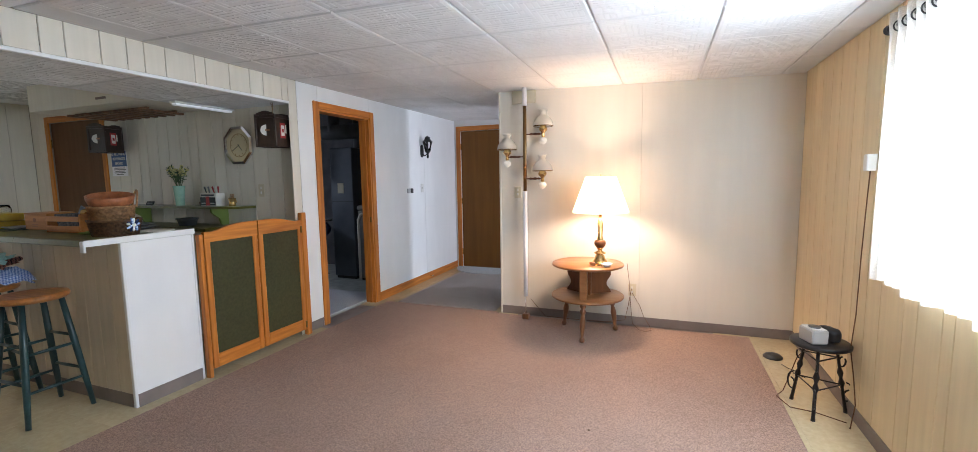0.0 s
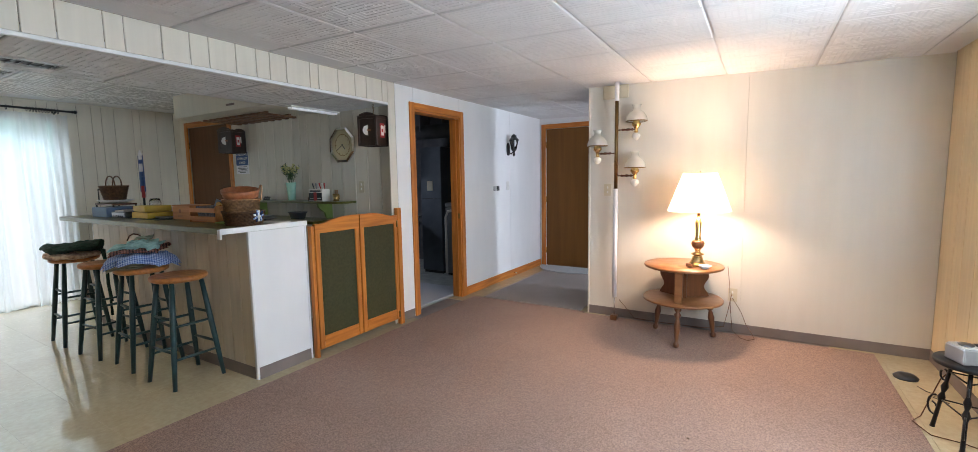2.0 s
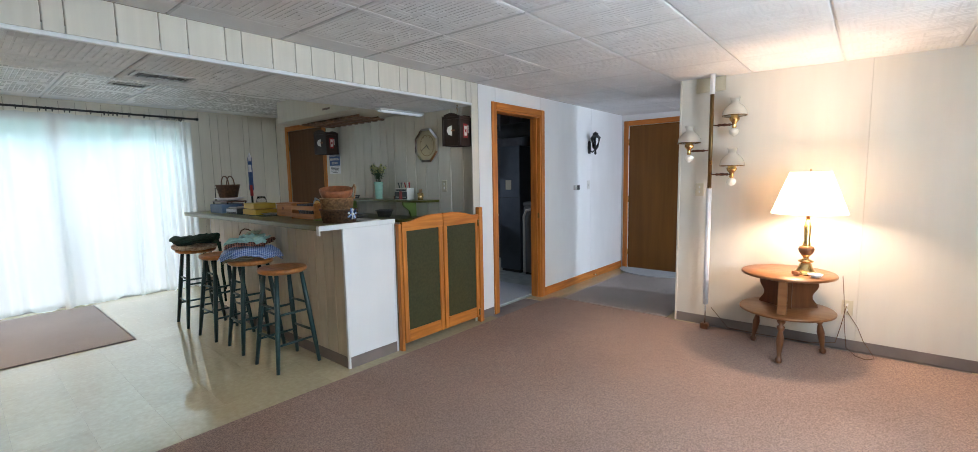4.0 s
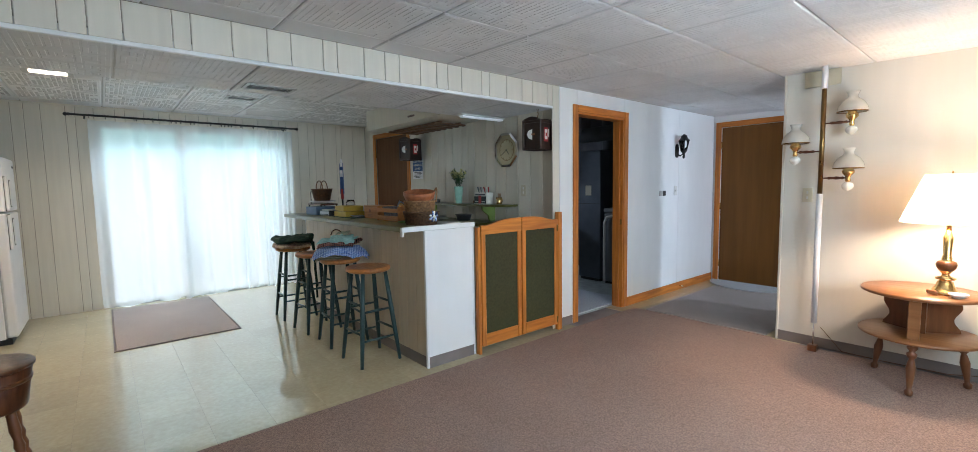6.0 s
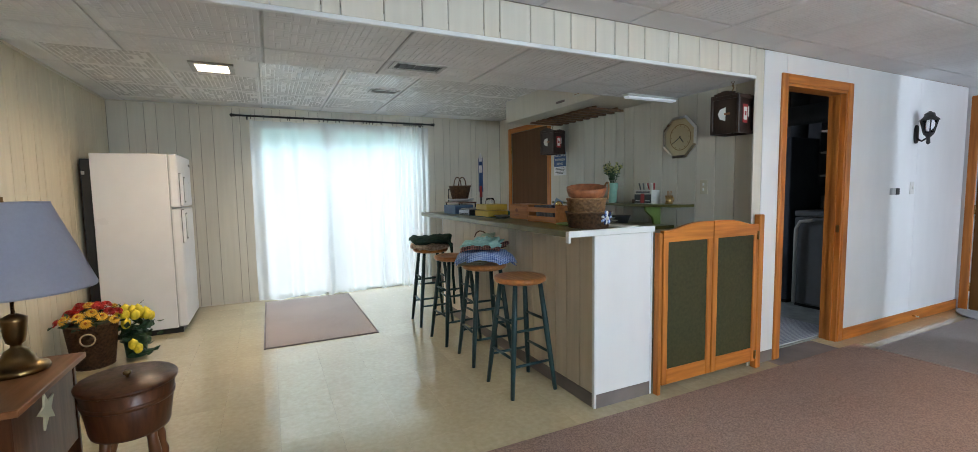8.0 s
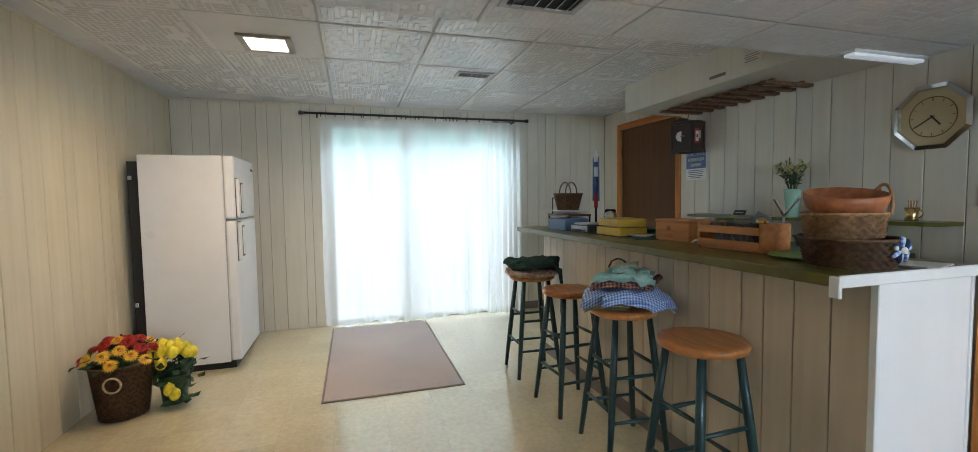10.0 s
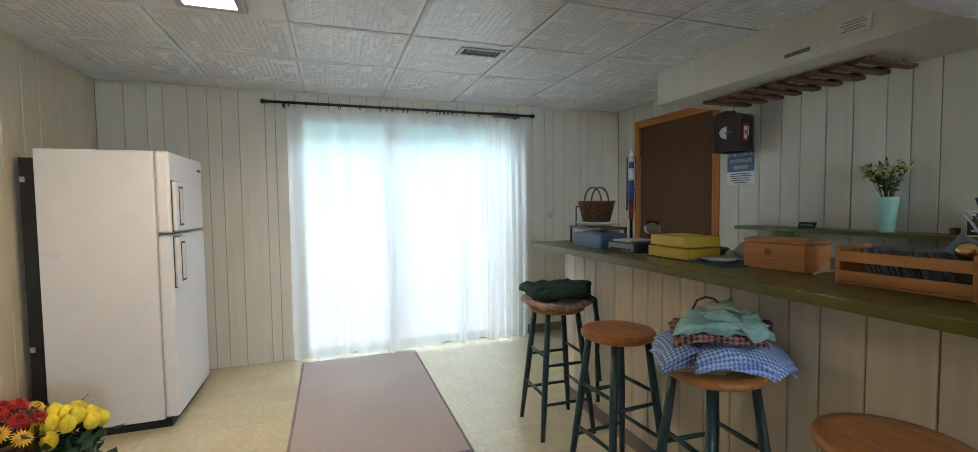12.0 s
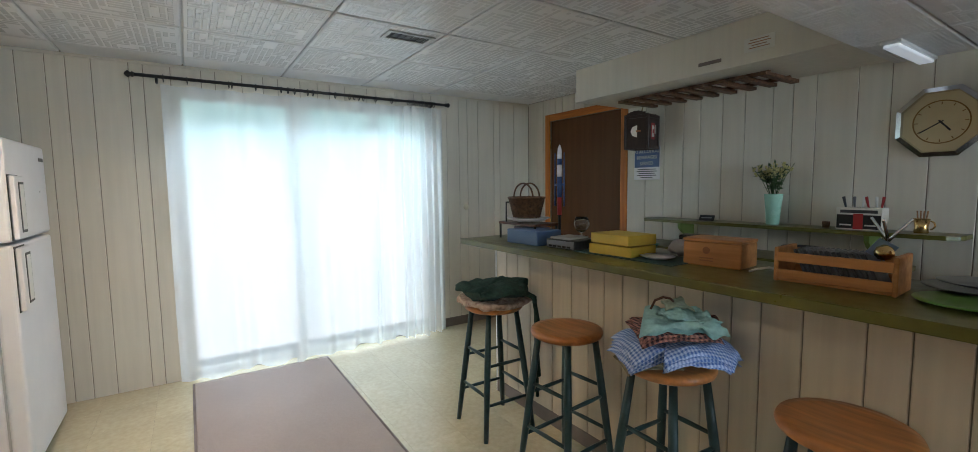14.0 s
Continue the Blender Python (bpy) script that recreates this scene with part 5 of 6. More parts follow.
def box_lantern(at):
    ob = thing("box_lantern", at, "dark wooden box lantern with printed panels, hung on a chain", "lantern", "hanging box lanterns")
    h, w = 0.27, 0.105
    part("body", B(-w + 0.012, w - 0.012, -w + 0.012, w - 0.012, 0.022, h - 0.01), m_lantern, ob)
    for sx in (-1, 1):
        for sy in (-1, 1):
            part("corner_post", B(min(sx * w, sx * (w - 0.018)), max(sx * w, sx * (w - 0.018)), min(sy * w, sy * (w - 0.018)), max(sy * w, sy * (w - 0.018)), 0, h, bevel=0.003), m_lantern, ob)
    for z in (0.0, h - 0.026):
        bm = bmesh.new()
        for sy in (-1, 1):
            box(bm, -w + 0.018, w - 0.018, min(sy * w, sy * (w - 0.014)), max(sy * w, sy * (w - 0.014)), z, z + 0.026)
            box(bm, min(sy * w, sy * (w - 0.014)), max(sy * w, sy * (w - 0.014)), -w + 0.018, w - 0.018, z, z + 0.026)
        part("rail", bm, m_lantern, ob)
    for sx in (-1, 1):
        bm = bmesh.new()
        for k in range(8):
            u = -1 + k / 3.5
            zz = h + 0.028 * (1 - abs(u)) ** 0.6
            box(bm, (u - 0.14) * (w - 0.018), (u + 0.14) * (w - 0.018), sx * w - 0.006, sx * w + 0.006, h - 0.004, zz + 0.004)
        part("crest", bm, m_lantern, ob)
    bm = lathe(bmesh.new(), [(0.048, 0), (0.048, 0.002)], seg=8)
    part("white_emblem", bm, m_paper, ob, "white printed emblem").matrix_basis = pose(0, -w + 0.013, 0.14, 90, 0, 22)
    part("emblem_bar", B(-0.036, 0.036, -w + 0.0085, -w + 0.0095, 0.134, 0.148), m_mid_wood, ob)
    part("red_card", B(w - 0.0115, w - 0.0095, -0.036, 0.030, 0.075, 0.205), m_red, ob, "red printed card")
    part("white_card", B(w - 0.0092, w - 0.0080, -0.024, 0.018, 0.095, 0.185), m_paper, ob, "white printed shape")
    part("white_card", B(w - 0.0092, w - 0.0080, 0.030, 0.044, 0.12, 0.19), m_paper, ob)
    part("red_spot", B(w - 0.0078, w - 0.0068, -0.014, 0.008, 0.125, 0.155), m_red, ob)
    part("hook", tube(bmesh.new(), [(0, 0, h - 0.02), (0, 0, h + 0.05), (0.008, 0, h + 0.065), (0, 0, h + 0.08)], 0.004, 6), m_brass_dark, ob)
    for k in range(2):
        part("chain_link", tube(bmesh.new(), arc((0, 0, h + 0.085 + 0.020 * k), 0.010, 0, 360, 10, "xz" if k % 2 else "yz"), 0.0025, 5), m_brass_dark, ob)
    return ob


L1 = box_lantern((-3.12, 3.235, 1.705))
L1.matrix_world = pose(-3.115, 3.235, 1.705, 0, 0, 8)
L2 = copy_thing(L1, pose(-5.44, 3.235, 1.735, 0, 0, 14))

rack = thing("glass_rack", (0, 0, 0), "slatted brown wooden glass rack fixed under the soffit", "rack")
for y in (2.99, 3.25):
    part("rail", B(-5.42, -4.36, y, y + 0.022, 2.088, 2.109), m_wicker, rack)
for k in range(9):
    x = -5.40 + 0.127 * k
    part("slat", B(x, x + 0.050, 2.90, 3.32, 2.068, 2.088, bevel=0.002), m_wicker, rack)
tube_light = thing("fluorescent_light", (-3.76, 3.10, ZLOW - 0.001), "slim fluorescent ceiling light over the bar", "ceiling light")
part("housing", B(-0.040, 0.040, -0.29, 0.27, -0.016, 0.0, bevel=0.003), m_white_plastic, tube_light)
part("diffuser", B(-0.030, 0.030, -0.275, 0.255, -0.032, -0.016, bevel=0.006, seg=2), m_tube, tube_light)

# ---- west end: patio curtain, fridge, flowers ----
cur = thing("sheer_curtain", (0, 0, 0), "long white sheer curtains drawn across the patio door", "curtain")


def curtain_panel(y0, y1, folds, seed, hem0, hem1, x=-6.985):
    def fn(u, v):
        y = y0 + (y1 - y0) * u
        a = folds * 2 * math.pi * u
        amp = 0.014 + 0.016 * (1 - v) + 0.018 * noise.noise((u * 6 + seed, 0, 0))
        wob = noise.noise((u * 5 + seed, v * 1.5, 0))
        xx = x + amp * math.sin(a + 1.3 * wob + 2.2 * noise.noise((u * 4, seed, 0))) - 0.03 * (1 - v) * wob
        hem = hem0 + (hem1 - hem0) * u + 0.012 * math.sin(a * 0.5 + seed) + 0.018 * noise.noise((u * 9, seed, 3))
        top = 2.195 - 0.010 * abs(math.sin(a * 0.5))
        return (xx, y + 0.02 * (1 - v) * wob, hem + (top - hem) * v)
    return grid(bmesh.new(), folds * 22, 26, fn)


part("curtain_panel", curtain_panel(0.0, 1.00, 5, 1, 0.02, 0.025), m_curtain, cur)
part("curtain_panel", curtain_panel(0.80, 1.58, 4, 5, 0.012, 0.05, -6.955), m_curtain, cur)
part("curtain_panel", curtain_panel(1.48, 2.02, 4, 9, 0.03, 0.03), m_curtain, cur)
part("curtain_panel", curtain_panel(1.76, 2.19, 6, 13, 0.025, 0.03, -6.94), m_curtain, cur)


def curtain_rod(name, x, y0, y1, z, label, rings, wall_dx):
    ob = thing(name, (0, 0, 0), label, "curtain rod")
    part("pole", rod(bmesh.new(), (x, y0, z), (x, y1, z), 0.012, seg=12), m_iron, ob)
    for y, s in ((y0, -1), (y1, 1)):
        part("finial", rod(bmesh.new(), (x, y, z), (x, y + 0.055 * s, z), 0.02, profile=((0, 0.014), (0.2, 0.020), (0.35, 0.012), (0.6, 0.024), (0.85, 0.016), (1, 0.003)), seg=12), m_iron, ob)
    for y in (y0 + 0.12, y1 - 0.14):
        part("wall_bracket", tube(bmesh.new(), [(x + wall_dx, y, z + 0.01), (x + wall_dx * 0.4, y, z - 0.035), (x, y, z - 0.018)], 0.008, 6), m_iron, ob)
    for y in rings:
        part("ring", tube(bmesh.new(), arc((x, y, z - 0.009), 0.024, 0, 360, 14, "xz"), 0.0035, 5), m_iron, ob)
    return ob


rr = random.Random(8)
curtain_rod("curtain_rod", -6.96, -0.14, 2.24, 2.238, "black iron curtain rod with rings and finials",
            sorted([0.02, 0.16, 0.42, 0.44, 0.60, 0.78, 0.83, 0.88, 0.98, 1.02, 1.20, 1.32, 1.36, 1.40, 1.44, 1.55, 1.70] + [1.86 + 0.026 * k for k in range(11)]), -0.13)

fr = thing("refrigerator", (-6.035, -1.318, 0.0), "white two-door refrigerator with framed handles", "refrigerator")
part("cabinet", B(-0.74, 0.0, 0.072, 0.642, 0.05, 1.712, bevel=0.008, seg=2), m_white_enamel, fr)
part("rear_grille", B(-0.72, -0.02, 0.0, 0.070, 0.06, 1.66), m_black, fr, "black rear grille")
part("kick_plate", B(-0.72, -0.012, 0.08, 0.68, 0.0, 0.05), m_black, fr, "black kick plate")
part("door_gasket", B(-0.73, -0.010, 0.642, 0.651, 0.06, 1.705), m_grey_plastic, fr, "grey door gasket")
for z0, z1 in ((0.062, 1.195), (1.210, 1.712)):
    part("door", B(-0.742, 0.002, 0.651, 0.725, z0, z1, bevel=0.016, seg=3), m_white_enamel, fr)
for z0, z1 in ((0.87, 1.182), (1.222, 1.530)):
    h = part("handle", B(-0.175, -0.022, 0.728, 0.751, z0, z1, bevel=0.005), m_white_enamel, fr, "white framed handle with a dark recess")
    part("recess", B(-0.152, -0.070, 0.7513, 0.7535, z0 + 0.030, z1 - 0.030, bevel=0.0008), m_black, h)
    part("inlay", B(-0.140, -0.082, 0.7538, 0.7555, z0 + 0.044, z1 - 0.042), m_white_plastic, h)
    # thin black plate standing in for the shadow outline round the handle
    part("shadow_gap", B(-0.180, -0.017, 0.7245, 0.728, z0 - 0.005, z1 + 0.005), m_black, h)
part("badge", B(-0.70, -0.61, 0.7255, 0.7275, 1.625, 1.645), m_darkgrey, fr, "small dark badge")
for z in (1.52, 0.55):
    part("clip", B(-0.004, 0.006, 0.012, 0.034, z, z + 0.03), m_grey_plastic, fr)


def bloom(bm, c, n, r, axis, cone=0.35):
    """A flower head: rings of petals round an axis."""
    axis = Vector(axis).normalized()
    m = axis.to_track_quat("Z", "Y").to_matrix()
    for ring, (rr_, lift) in enumerate(((1.0, 0.0), (0.72, 0.25), (0.42, 0.42))):
        k = max(5, n - 3 * ring)
        for i in range(k):
            a = 2 * math.pi * (i + 0.5 * ring) / k
            d, t = Vector((math.cos(a), math.sin(a), 0)), Vector((-math.sin(a), math.cos(a), 0))
            w = r * rr_ * 2.2 / k
            pts = (d * r * 0.12, d * r * rr_ * 0.6 + t * w + Vector((0, 0, r * (lift + cone * 0.4))), d * r * rr_ + Vector((0, 0, r * (lift + cone * 0.3))), d * r * rr_ * 0.6 - t * w + Vector((0, 0, r * (lift + cone * 0.4))))
            bm.faces.new([bm.verts.new(Vector(c) + m @ p) for p in pts])
    return bm


def foliage(bm, rnd, n, c, sx, sy, sz, size):
    for k in range(n):
        p = Vector((c[0] + rnd.gauss(0, sx), c[1] + rnd.gauss(0, sy), c[2] + rnd.gauss(0, sz)))
        d = Vector((rnd.uniform(-1, 1), rnd.uniform(-1, 1), rnd.uniform(-0.3, 1))).normalized() * size * rnd.uniform(0.6, 1.3)
        w = d.cross(Vector((rnd.uniform(-1, 1), rnd.uniform(-1, 1), 1))).normalized() * size * 0.28
        u = d.cross(w).normalized() * size * 0.08
        q = [bm.verts.new(v) for v in (p, p + d * 0.5 + w + u, p + d, p + d * 0.5 - w + u)]
        bm.faces.new(q)
    return bm


fb = basket("flower_basket", (-5.36, -1.13, 0.0), "tall brown basket of red and gold artificial flowers", 0.125, 0.165, 0.345, m_wicker, 1.0, 20, 26, 0)
part("ring_handle", tube(bmesh.new(), arc((0.178, 0.02, 0.25), 0.045, 0, 360, 18, "yz"), 0.006, 6), m_cream, fb, "pale round handle")
rnd = random.Random(11)
part("foliage", foliage(bmesh.new(), rnd, 130, (0, 0.0, 0.39), 0.08, 0.08, 0.035, 0.06), m_dark_leaf, fb)
part("soil", lathe(bmesh.new(), [(0.15, 0.30), (0.15, 0.32), (0.0, 0.33)], seg=24), m_dark_leaf, fb)
for k in range(26):
    a, s = 2.399 * k, math.sqrt((k + 0.5) / 26)
    c = (0.20 * s * math.cos(a), 0.20 * s * math.sin(a), 0.49 - 0.13 * s * s + rnd.uniform(-0.012, 0.02))
    gold_one = math.cos(a) * s > 0.25 and k % 5 != 0 or k % 7 == 0
    bm = bloom(bmesh.new(), c, 18, rnd.uniform(0.043, 0.055), (c[0] * 3 + 0.15, c[1] * 3, 0.55))
    f = part("flower", bm, m_fl_gold if gold_one else m_fl_red, fb, "gold flower" if gold_one else "dark red flower")
    if gold_one:
        bm = bmesh.new()
        bmesh.ops.create_icosphere(bm, subdivisions=1, radius=0.012, matrix=Matrix.Translation(Vector(c) + Vector((c[0] * 3 + 0.15, c[1] * 3, 0.55)).normalized() * 0.020))
        part("flower_centre", bm, m_fl_orange, f, "orange centre")

yp = thing("yellow_flowers", (-5.47, -0.885, 0.0), "dark green pot of yellow artificial tulips", "flowers")
part("pot", lathe(bmesh.new(), [(0.065, 0), (0.07, 0.006), (0.088, 0.19), (0.092, 0.20), (0.085, 0.195), (0.0, 0.15)], seg=26), m_dark_leaf, yp)
part("foliage", foliage(bmesh.new(), rnd, 110, (0.02, 0.01, 0.22), 0.055, 0.055, 0.06, 0.085), m_dark_leaf, yp)
part("fallen_leaf", foliage(bmesh.new(), rnd, 12, (0.10, 0.05, 0.05), 0.03, 0.04, 0.015, 0.08), m_dark_leaf, yp)
for k in range(17):
    a, s = 2.399 * k, math.sqrt((k + 0.5) / 17)
    c = Vector((0.13 * s * math.cos(a) + 0.02, 0.13 * s * math.sin(a), 0.40 - 0.10 * s * s + rnd.uniform(-0.02, 0.02)))
    if k > 14:
        c = Vector((0.13, 0.01 + 0.03 * (k - 15), 0.13 - 0.035 * (k - 15)))
    bm = bmesh.new()
    bmesh.ops.create_icosphere(bm, subdivisions=2, radius=0.034, matrix=Matrix.Translation(c) @ Matrix.Diagonal((1, 1, 1.25, 1)))
    for v in bm.verts:
        d = v.co - c
        v.co += d * 0.22 * math.cos(3 * math.atan2(d.y, d.x)) * (0.5 + d.z * 12)
    for f in bm.faces:
        f.smooth = True
    part("tulip", bm, m_fl_yellow, yp)

cl = thing("recessed_light", (-5.24, -0.19, ZK), "square recessed ceiling light, switched on", "ceiling light")
bm = bmesh.new()
for a in ((-0.155, 0.155, -0.155, -0.114), (-0.155, 0.155, 0.114, 0.155), (-0.155, -0.114, -0.114, 0.114), (0.114, 0.155, -0.114, 0.114)):
    box(bm, *a, -0.016, 0.0, bevel=0.002)
part("frame", bm, m_grey_plastic, cl, "grey metal frame")
bm = bmesh.new()
for a in ((-0.119, 0.119, -0.119, -0.114), (-0.119, 0.119, 0.114, 0.119), (-0.119, -0.114, -0.114, 0.114), (0.114, 0.119, -0.114, 0.114)):
    box(bm, *a, 0.0, 0.060)
part("housing", bm, m_grey_plastic, cl, "recessed metal housing")
part("diffuser", B(-0.114, 0.114, -0.114, 0.114, 0.048, 0.058), m_lite, cl, "glowing white diffuser")


def ceiling_vent(at, sx, sy, label):
    ob = thing("ceiling_vent", at, label, "vent", "ceiling vents")
    bm = bmesh.new()
    t = 0.026
    for a in ((-sx, sx, -sy, -sy + t), (-sx, sx, sy - t, sy), (-sx, -sx + t, -sy + t, sy - t), (sx - t, sx, -sy + t, sy - t)):
        box(bm, *a, -0.008, 0.0, bevel=0.002)
    part("frame", bm, m_grey_plastic, ob)
    part("backing", B(-sx + t, sx - t, -sy + t, sy - t, -0.002, -0.0005), m_black, ob)
    n = 6
    for k in range(n):
        y = -sy + t + (2 * sy - 2 * t) * (k + 0.5) / n
        part("slat", B(-sx + t, sx - t, -0.008, 0.008, -0.001, 0.001), m_grey_plastic if k > 1 else m_black, ob).matrix_basis = pose(0, y, -0.007, 40)
    return ob


ceiling_vent((-3.62, 1.03, ZLOW), 0.085, 0.165, "grey metal ceiling vent in the low ceiling")
ceiling_vent((-5.64, 1.29, ZK), 0.075, 0.150, "small grey metal ceiling vent")
solid("door_chime", lathe(bmesh.new(), [(0.03, 0), (0.032, 0.006), (0.024, 0.02), (0.0, 0.024)], seg=20), m_beige_plastic, "round beige door chime on the panelling", "door chime", (XC, 2.54, 1.24)).matrix_world = pose(XC, 2.54, 1.24, 0, 90, 0)
solid("wall_hook", tube(bmesh.new(), [(0, 0, 0.02), (0, 0.012, 0.0), (0, 0.024, -0.004), (0, 0.026, 0.012)], 0.005, 6), m_iron, "small black hook on the wall", "hook", (-4.74, YL, 1.87))

# ---- south side: side table, lamp, wooden bucket ----
st = thing("side_table", (-3.07, -0.88, 0.0), "reddish wooden side table with cut-out stars", "table")
part("tabletop", B(-0.30, 0.30, -0.32, 0.30, 0.635, 0.660, bevel=0.005, seg=2), m_mid_wood, st)
for x in (-0.27, 0.25):
    part("side_panel", B(x, x + 0.02, -0.29, 0.27, 0.0, 0.635, bevel=0.003), m_dark_wood, st)
part("front_panel", B(-0.25, 0.25, 0.245, 0.265, 0.30, 0.635, bevel=0.003), m_dark_wood, st)
part("lower_shelf", B(-0.25, 0.25, -0.28, 0.25, 0.16, 0.18), m_mid_wood, st)


def star(bm, r, x0, x1):
    pts = [((r if k % 2 == 0 else r * 0.42) * math.cos(radians(90 + 36 * k)), (r if k % 2 == 0 else r * 0.42) * math.sin(radians(90 + 36 * k))) for k in range(10)]
    a, b = [bm.verts.new((y, x0, z)) for y, z in pts], [bm.verts.new((y, x1, z)) for y, z in pts]
    bm.faces.new(a), bm.faces.new(b[::-1])
    for k in range(10):
        bm.faces.new((a[k], a[(k + 1) % 10], b[(k + 1) % 10], b[k]))
    return bm


part("star", star(bmesh.new(), 0.074, 0.0, 0.006), m_star, st, "cream painted star").matrix_basis = pose(0.02, 0.2655, 0.545, 0, 12, 0)
part("star", star(bmesh.new(), 0.074, 0.0, 0.006), m_star, st, "cream painted star").matrix_basis = pose(0.2705, 0.05, 0.545, 0, 0, -90)


def lamp_profile(k):
    return [(0.098 * k, 0), (0.102 * k, 0.008), (0.098 * k, 0.022), (0.080 * k, 0.030), (0.060 * k, 0.040), (0.058 * k, 0.058), (0.047 * k, 0.068), (0.040 * k, 0.085), (0.020 * k, 0.098), (0.018 * k, 0.108),
            (0.030 * k, 0.118), (0.036 * k, 0.145), (0.043 * k, 0.200), (0.044 * k, 0.212), (0.030 * k, 0.220), (0.014 * k, 0.228)]


lp = thing("brass_lamp", (-3.20, -0.735, 0.660), "aged brass table lamp with a lilac-grey shade, unlit", "lamp")
part("base", lathe(bmesh.new(), lamp_profile(0.92), seg=32), m_brass_dark, lp)
part("neck", rod(bmesh.new(), (0, 0, 0.228), (0, 0, 0.66), 0.006), m_brass_dark, lp)
bm = lathe(bmesh.new(), [(0.255, 0.315), (0.256, 0.325), (0.135, 0.648), (0.134, 0.656)], seg=48, cap=False)
bmesh.ops.solidify(bm, geom=bm.faces[:], thickness=0.003)
part("shade", bm, m_shade_grey, lp, "lilac-grey cloth shade")
part("finial", rod(bmesh.new(), (0, 0, 0.648), (0, 0, 0.675), 0.005), m_brass_dark, lp)
bm = bmesh.new()
for a in (0, 120, 240):
    rod(bm, (0, 0, 0.640), (0.134 * math.cos(radians(a)), 0.134 * math.sin(radians(a)), 0.640), 0.002, seg=6)
part("spider", bm, m_brass_dark, lp)

bk = thing("wooden_bucket", (-3.13, -0.385, 0.0), "dark wooden oval lidded bucket on turned splayed legs", "bucket", rz=20)
part("tub", lathe(bmesh.new(), [(0.128, 0.385), (0.140, 0.388), (0.144, 0.40), (0.170, 0.572), (0.165, 0.575)], seg=48, sx=1.04, sy=0.94), m_dark_wood, bk)
part("hoop", lathe(bmesh.new(), [(0.1600, 0.508), (0.1655, 0.510), (0.1680, 0.526), (0.1630, 0.528)], seg=48, sx=1.04, sy=0.94, cap=False), m_dark_wood, bk, "wooden hoop")
part("lid", lathe(bmesh.new(), [(0.174, 0.576), (0.180, 0.579), (0.181, 0.588), (0.176, 0.594), (0.0, 0.596)], seg=52, sx=1.04, sy=0.94), m_dark_wood, bk)
part("lid_knob", lathe(bmesh.new(), [(0.007, 0.595), (0.006, 0.604), (0.014, 0.610), (0.015, 0.619), (0.008, 0.625)], seg=16), m_brass_dark, bk, "small brass knob")
for a in (30, 120, 210, 300):
    d = (math.cos(radians(a)), math.sin(radians(a)))
    pr = ((0, 0.011), (0.1, 0.016), (0.18, 0.012), (0.25, 0.019), (0.32, 0.013), (0.40, 0.020), (0.48, 0.014), (0.56, 0.021), (0.64, 0.015), (0.75, 0.022), (0.9, 0.018), (1, 0.020))
    part("leg", rod(bmesh.new(), (0.165 * d[0], 0.165 * d[1], 0), (0.10 * d[0], 0.10 * d[1], 0.390), 0.02, profile=pr, seg=12), m_maple_v, bk)

# ---- lamp wall: end table, lit lamp, pole lamp ----
et = thing("end_table", (-0.53, 4.155, 0.0), "round two-tier maple end table with turned legs", "table")
part("tabletop", lathe(bmesh.new(), [(0.295, 0.622), (0.310, 0.628), (0.312, 0.640), (0.306, 0.647), (0.0, 0.648)], seg=56), m_maple, et)
part("lower_tier", lathe(bmesh.new(), [(0.300, 0.340), (0.315, 0.346), (0.317, 0.358), (0.310, 0.365), (0.0, 0.366)], seg=56), m_maple, et)
for a in (-90, 35, 150):
    bm = bmesh.new()
    rows = []
    for k in range(15):
        z = 0.366 + 0.256 * k / 14
        r = 0.205 + 0.022 * math.cos(2 * math.pi * 1.5 * k / 14)
        rows.append([bm.verts.new(v) for v in ((0.03, -0.009, z), (r, -0.009, z), (r, 0.009, z), (0.03, 0.009, z))])
    for p, q in zip(rows, rows[1:]):
        for i in range(4):
            bm.faces.new((p[i], p[(i + 1) % 4], q[(i + 1) % 4], q[i]))
    part("partition", bm, m_maple_v, et).matrix_basis = pose(0, 0, 0, 0, 0, a)
part("post", B(-0.034, 0.034, -0.034, 0.034, 0.366, 0.622), m_maple_v, et)
part("front_board", B(-0.03, 0.03, -0.245, -0.227, 0.366, 0.622, bevel=0.004), m_maple, et)
for a in (-90, 30, 150):
    d = (math.cos(radians(a)), math.sin(radians(a)))
    pr = ((0, 0.013), (0.03, 0.022), (0.10, 0.024), (0.13, 0.014), (0.17, 0.014), (0.30, 0.020), (0.52, 0.026), (0.66, 0.017), (0.70, 0.013), (0.74, 0.025), (0.80, 0.027), (0.84, 0.014), (0.90, 0.028), (0.96, 0.028), (1, 0.022))
    part("leg", rod(bmesh.new(), (0.275 * d[0], 0.275 * d[1], 0.009), (0.225 * d[0], 0.225 * d[1], 0.342), 0.02, profile=pr, seg=14), m_maple_v, et)

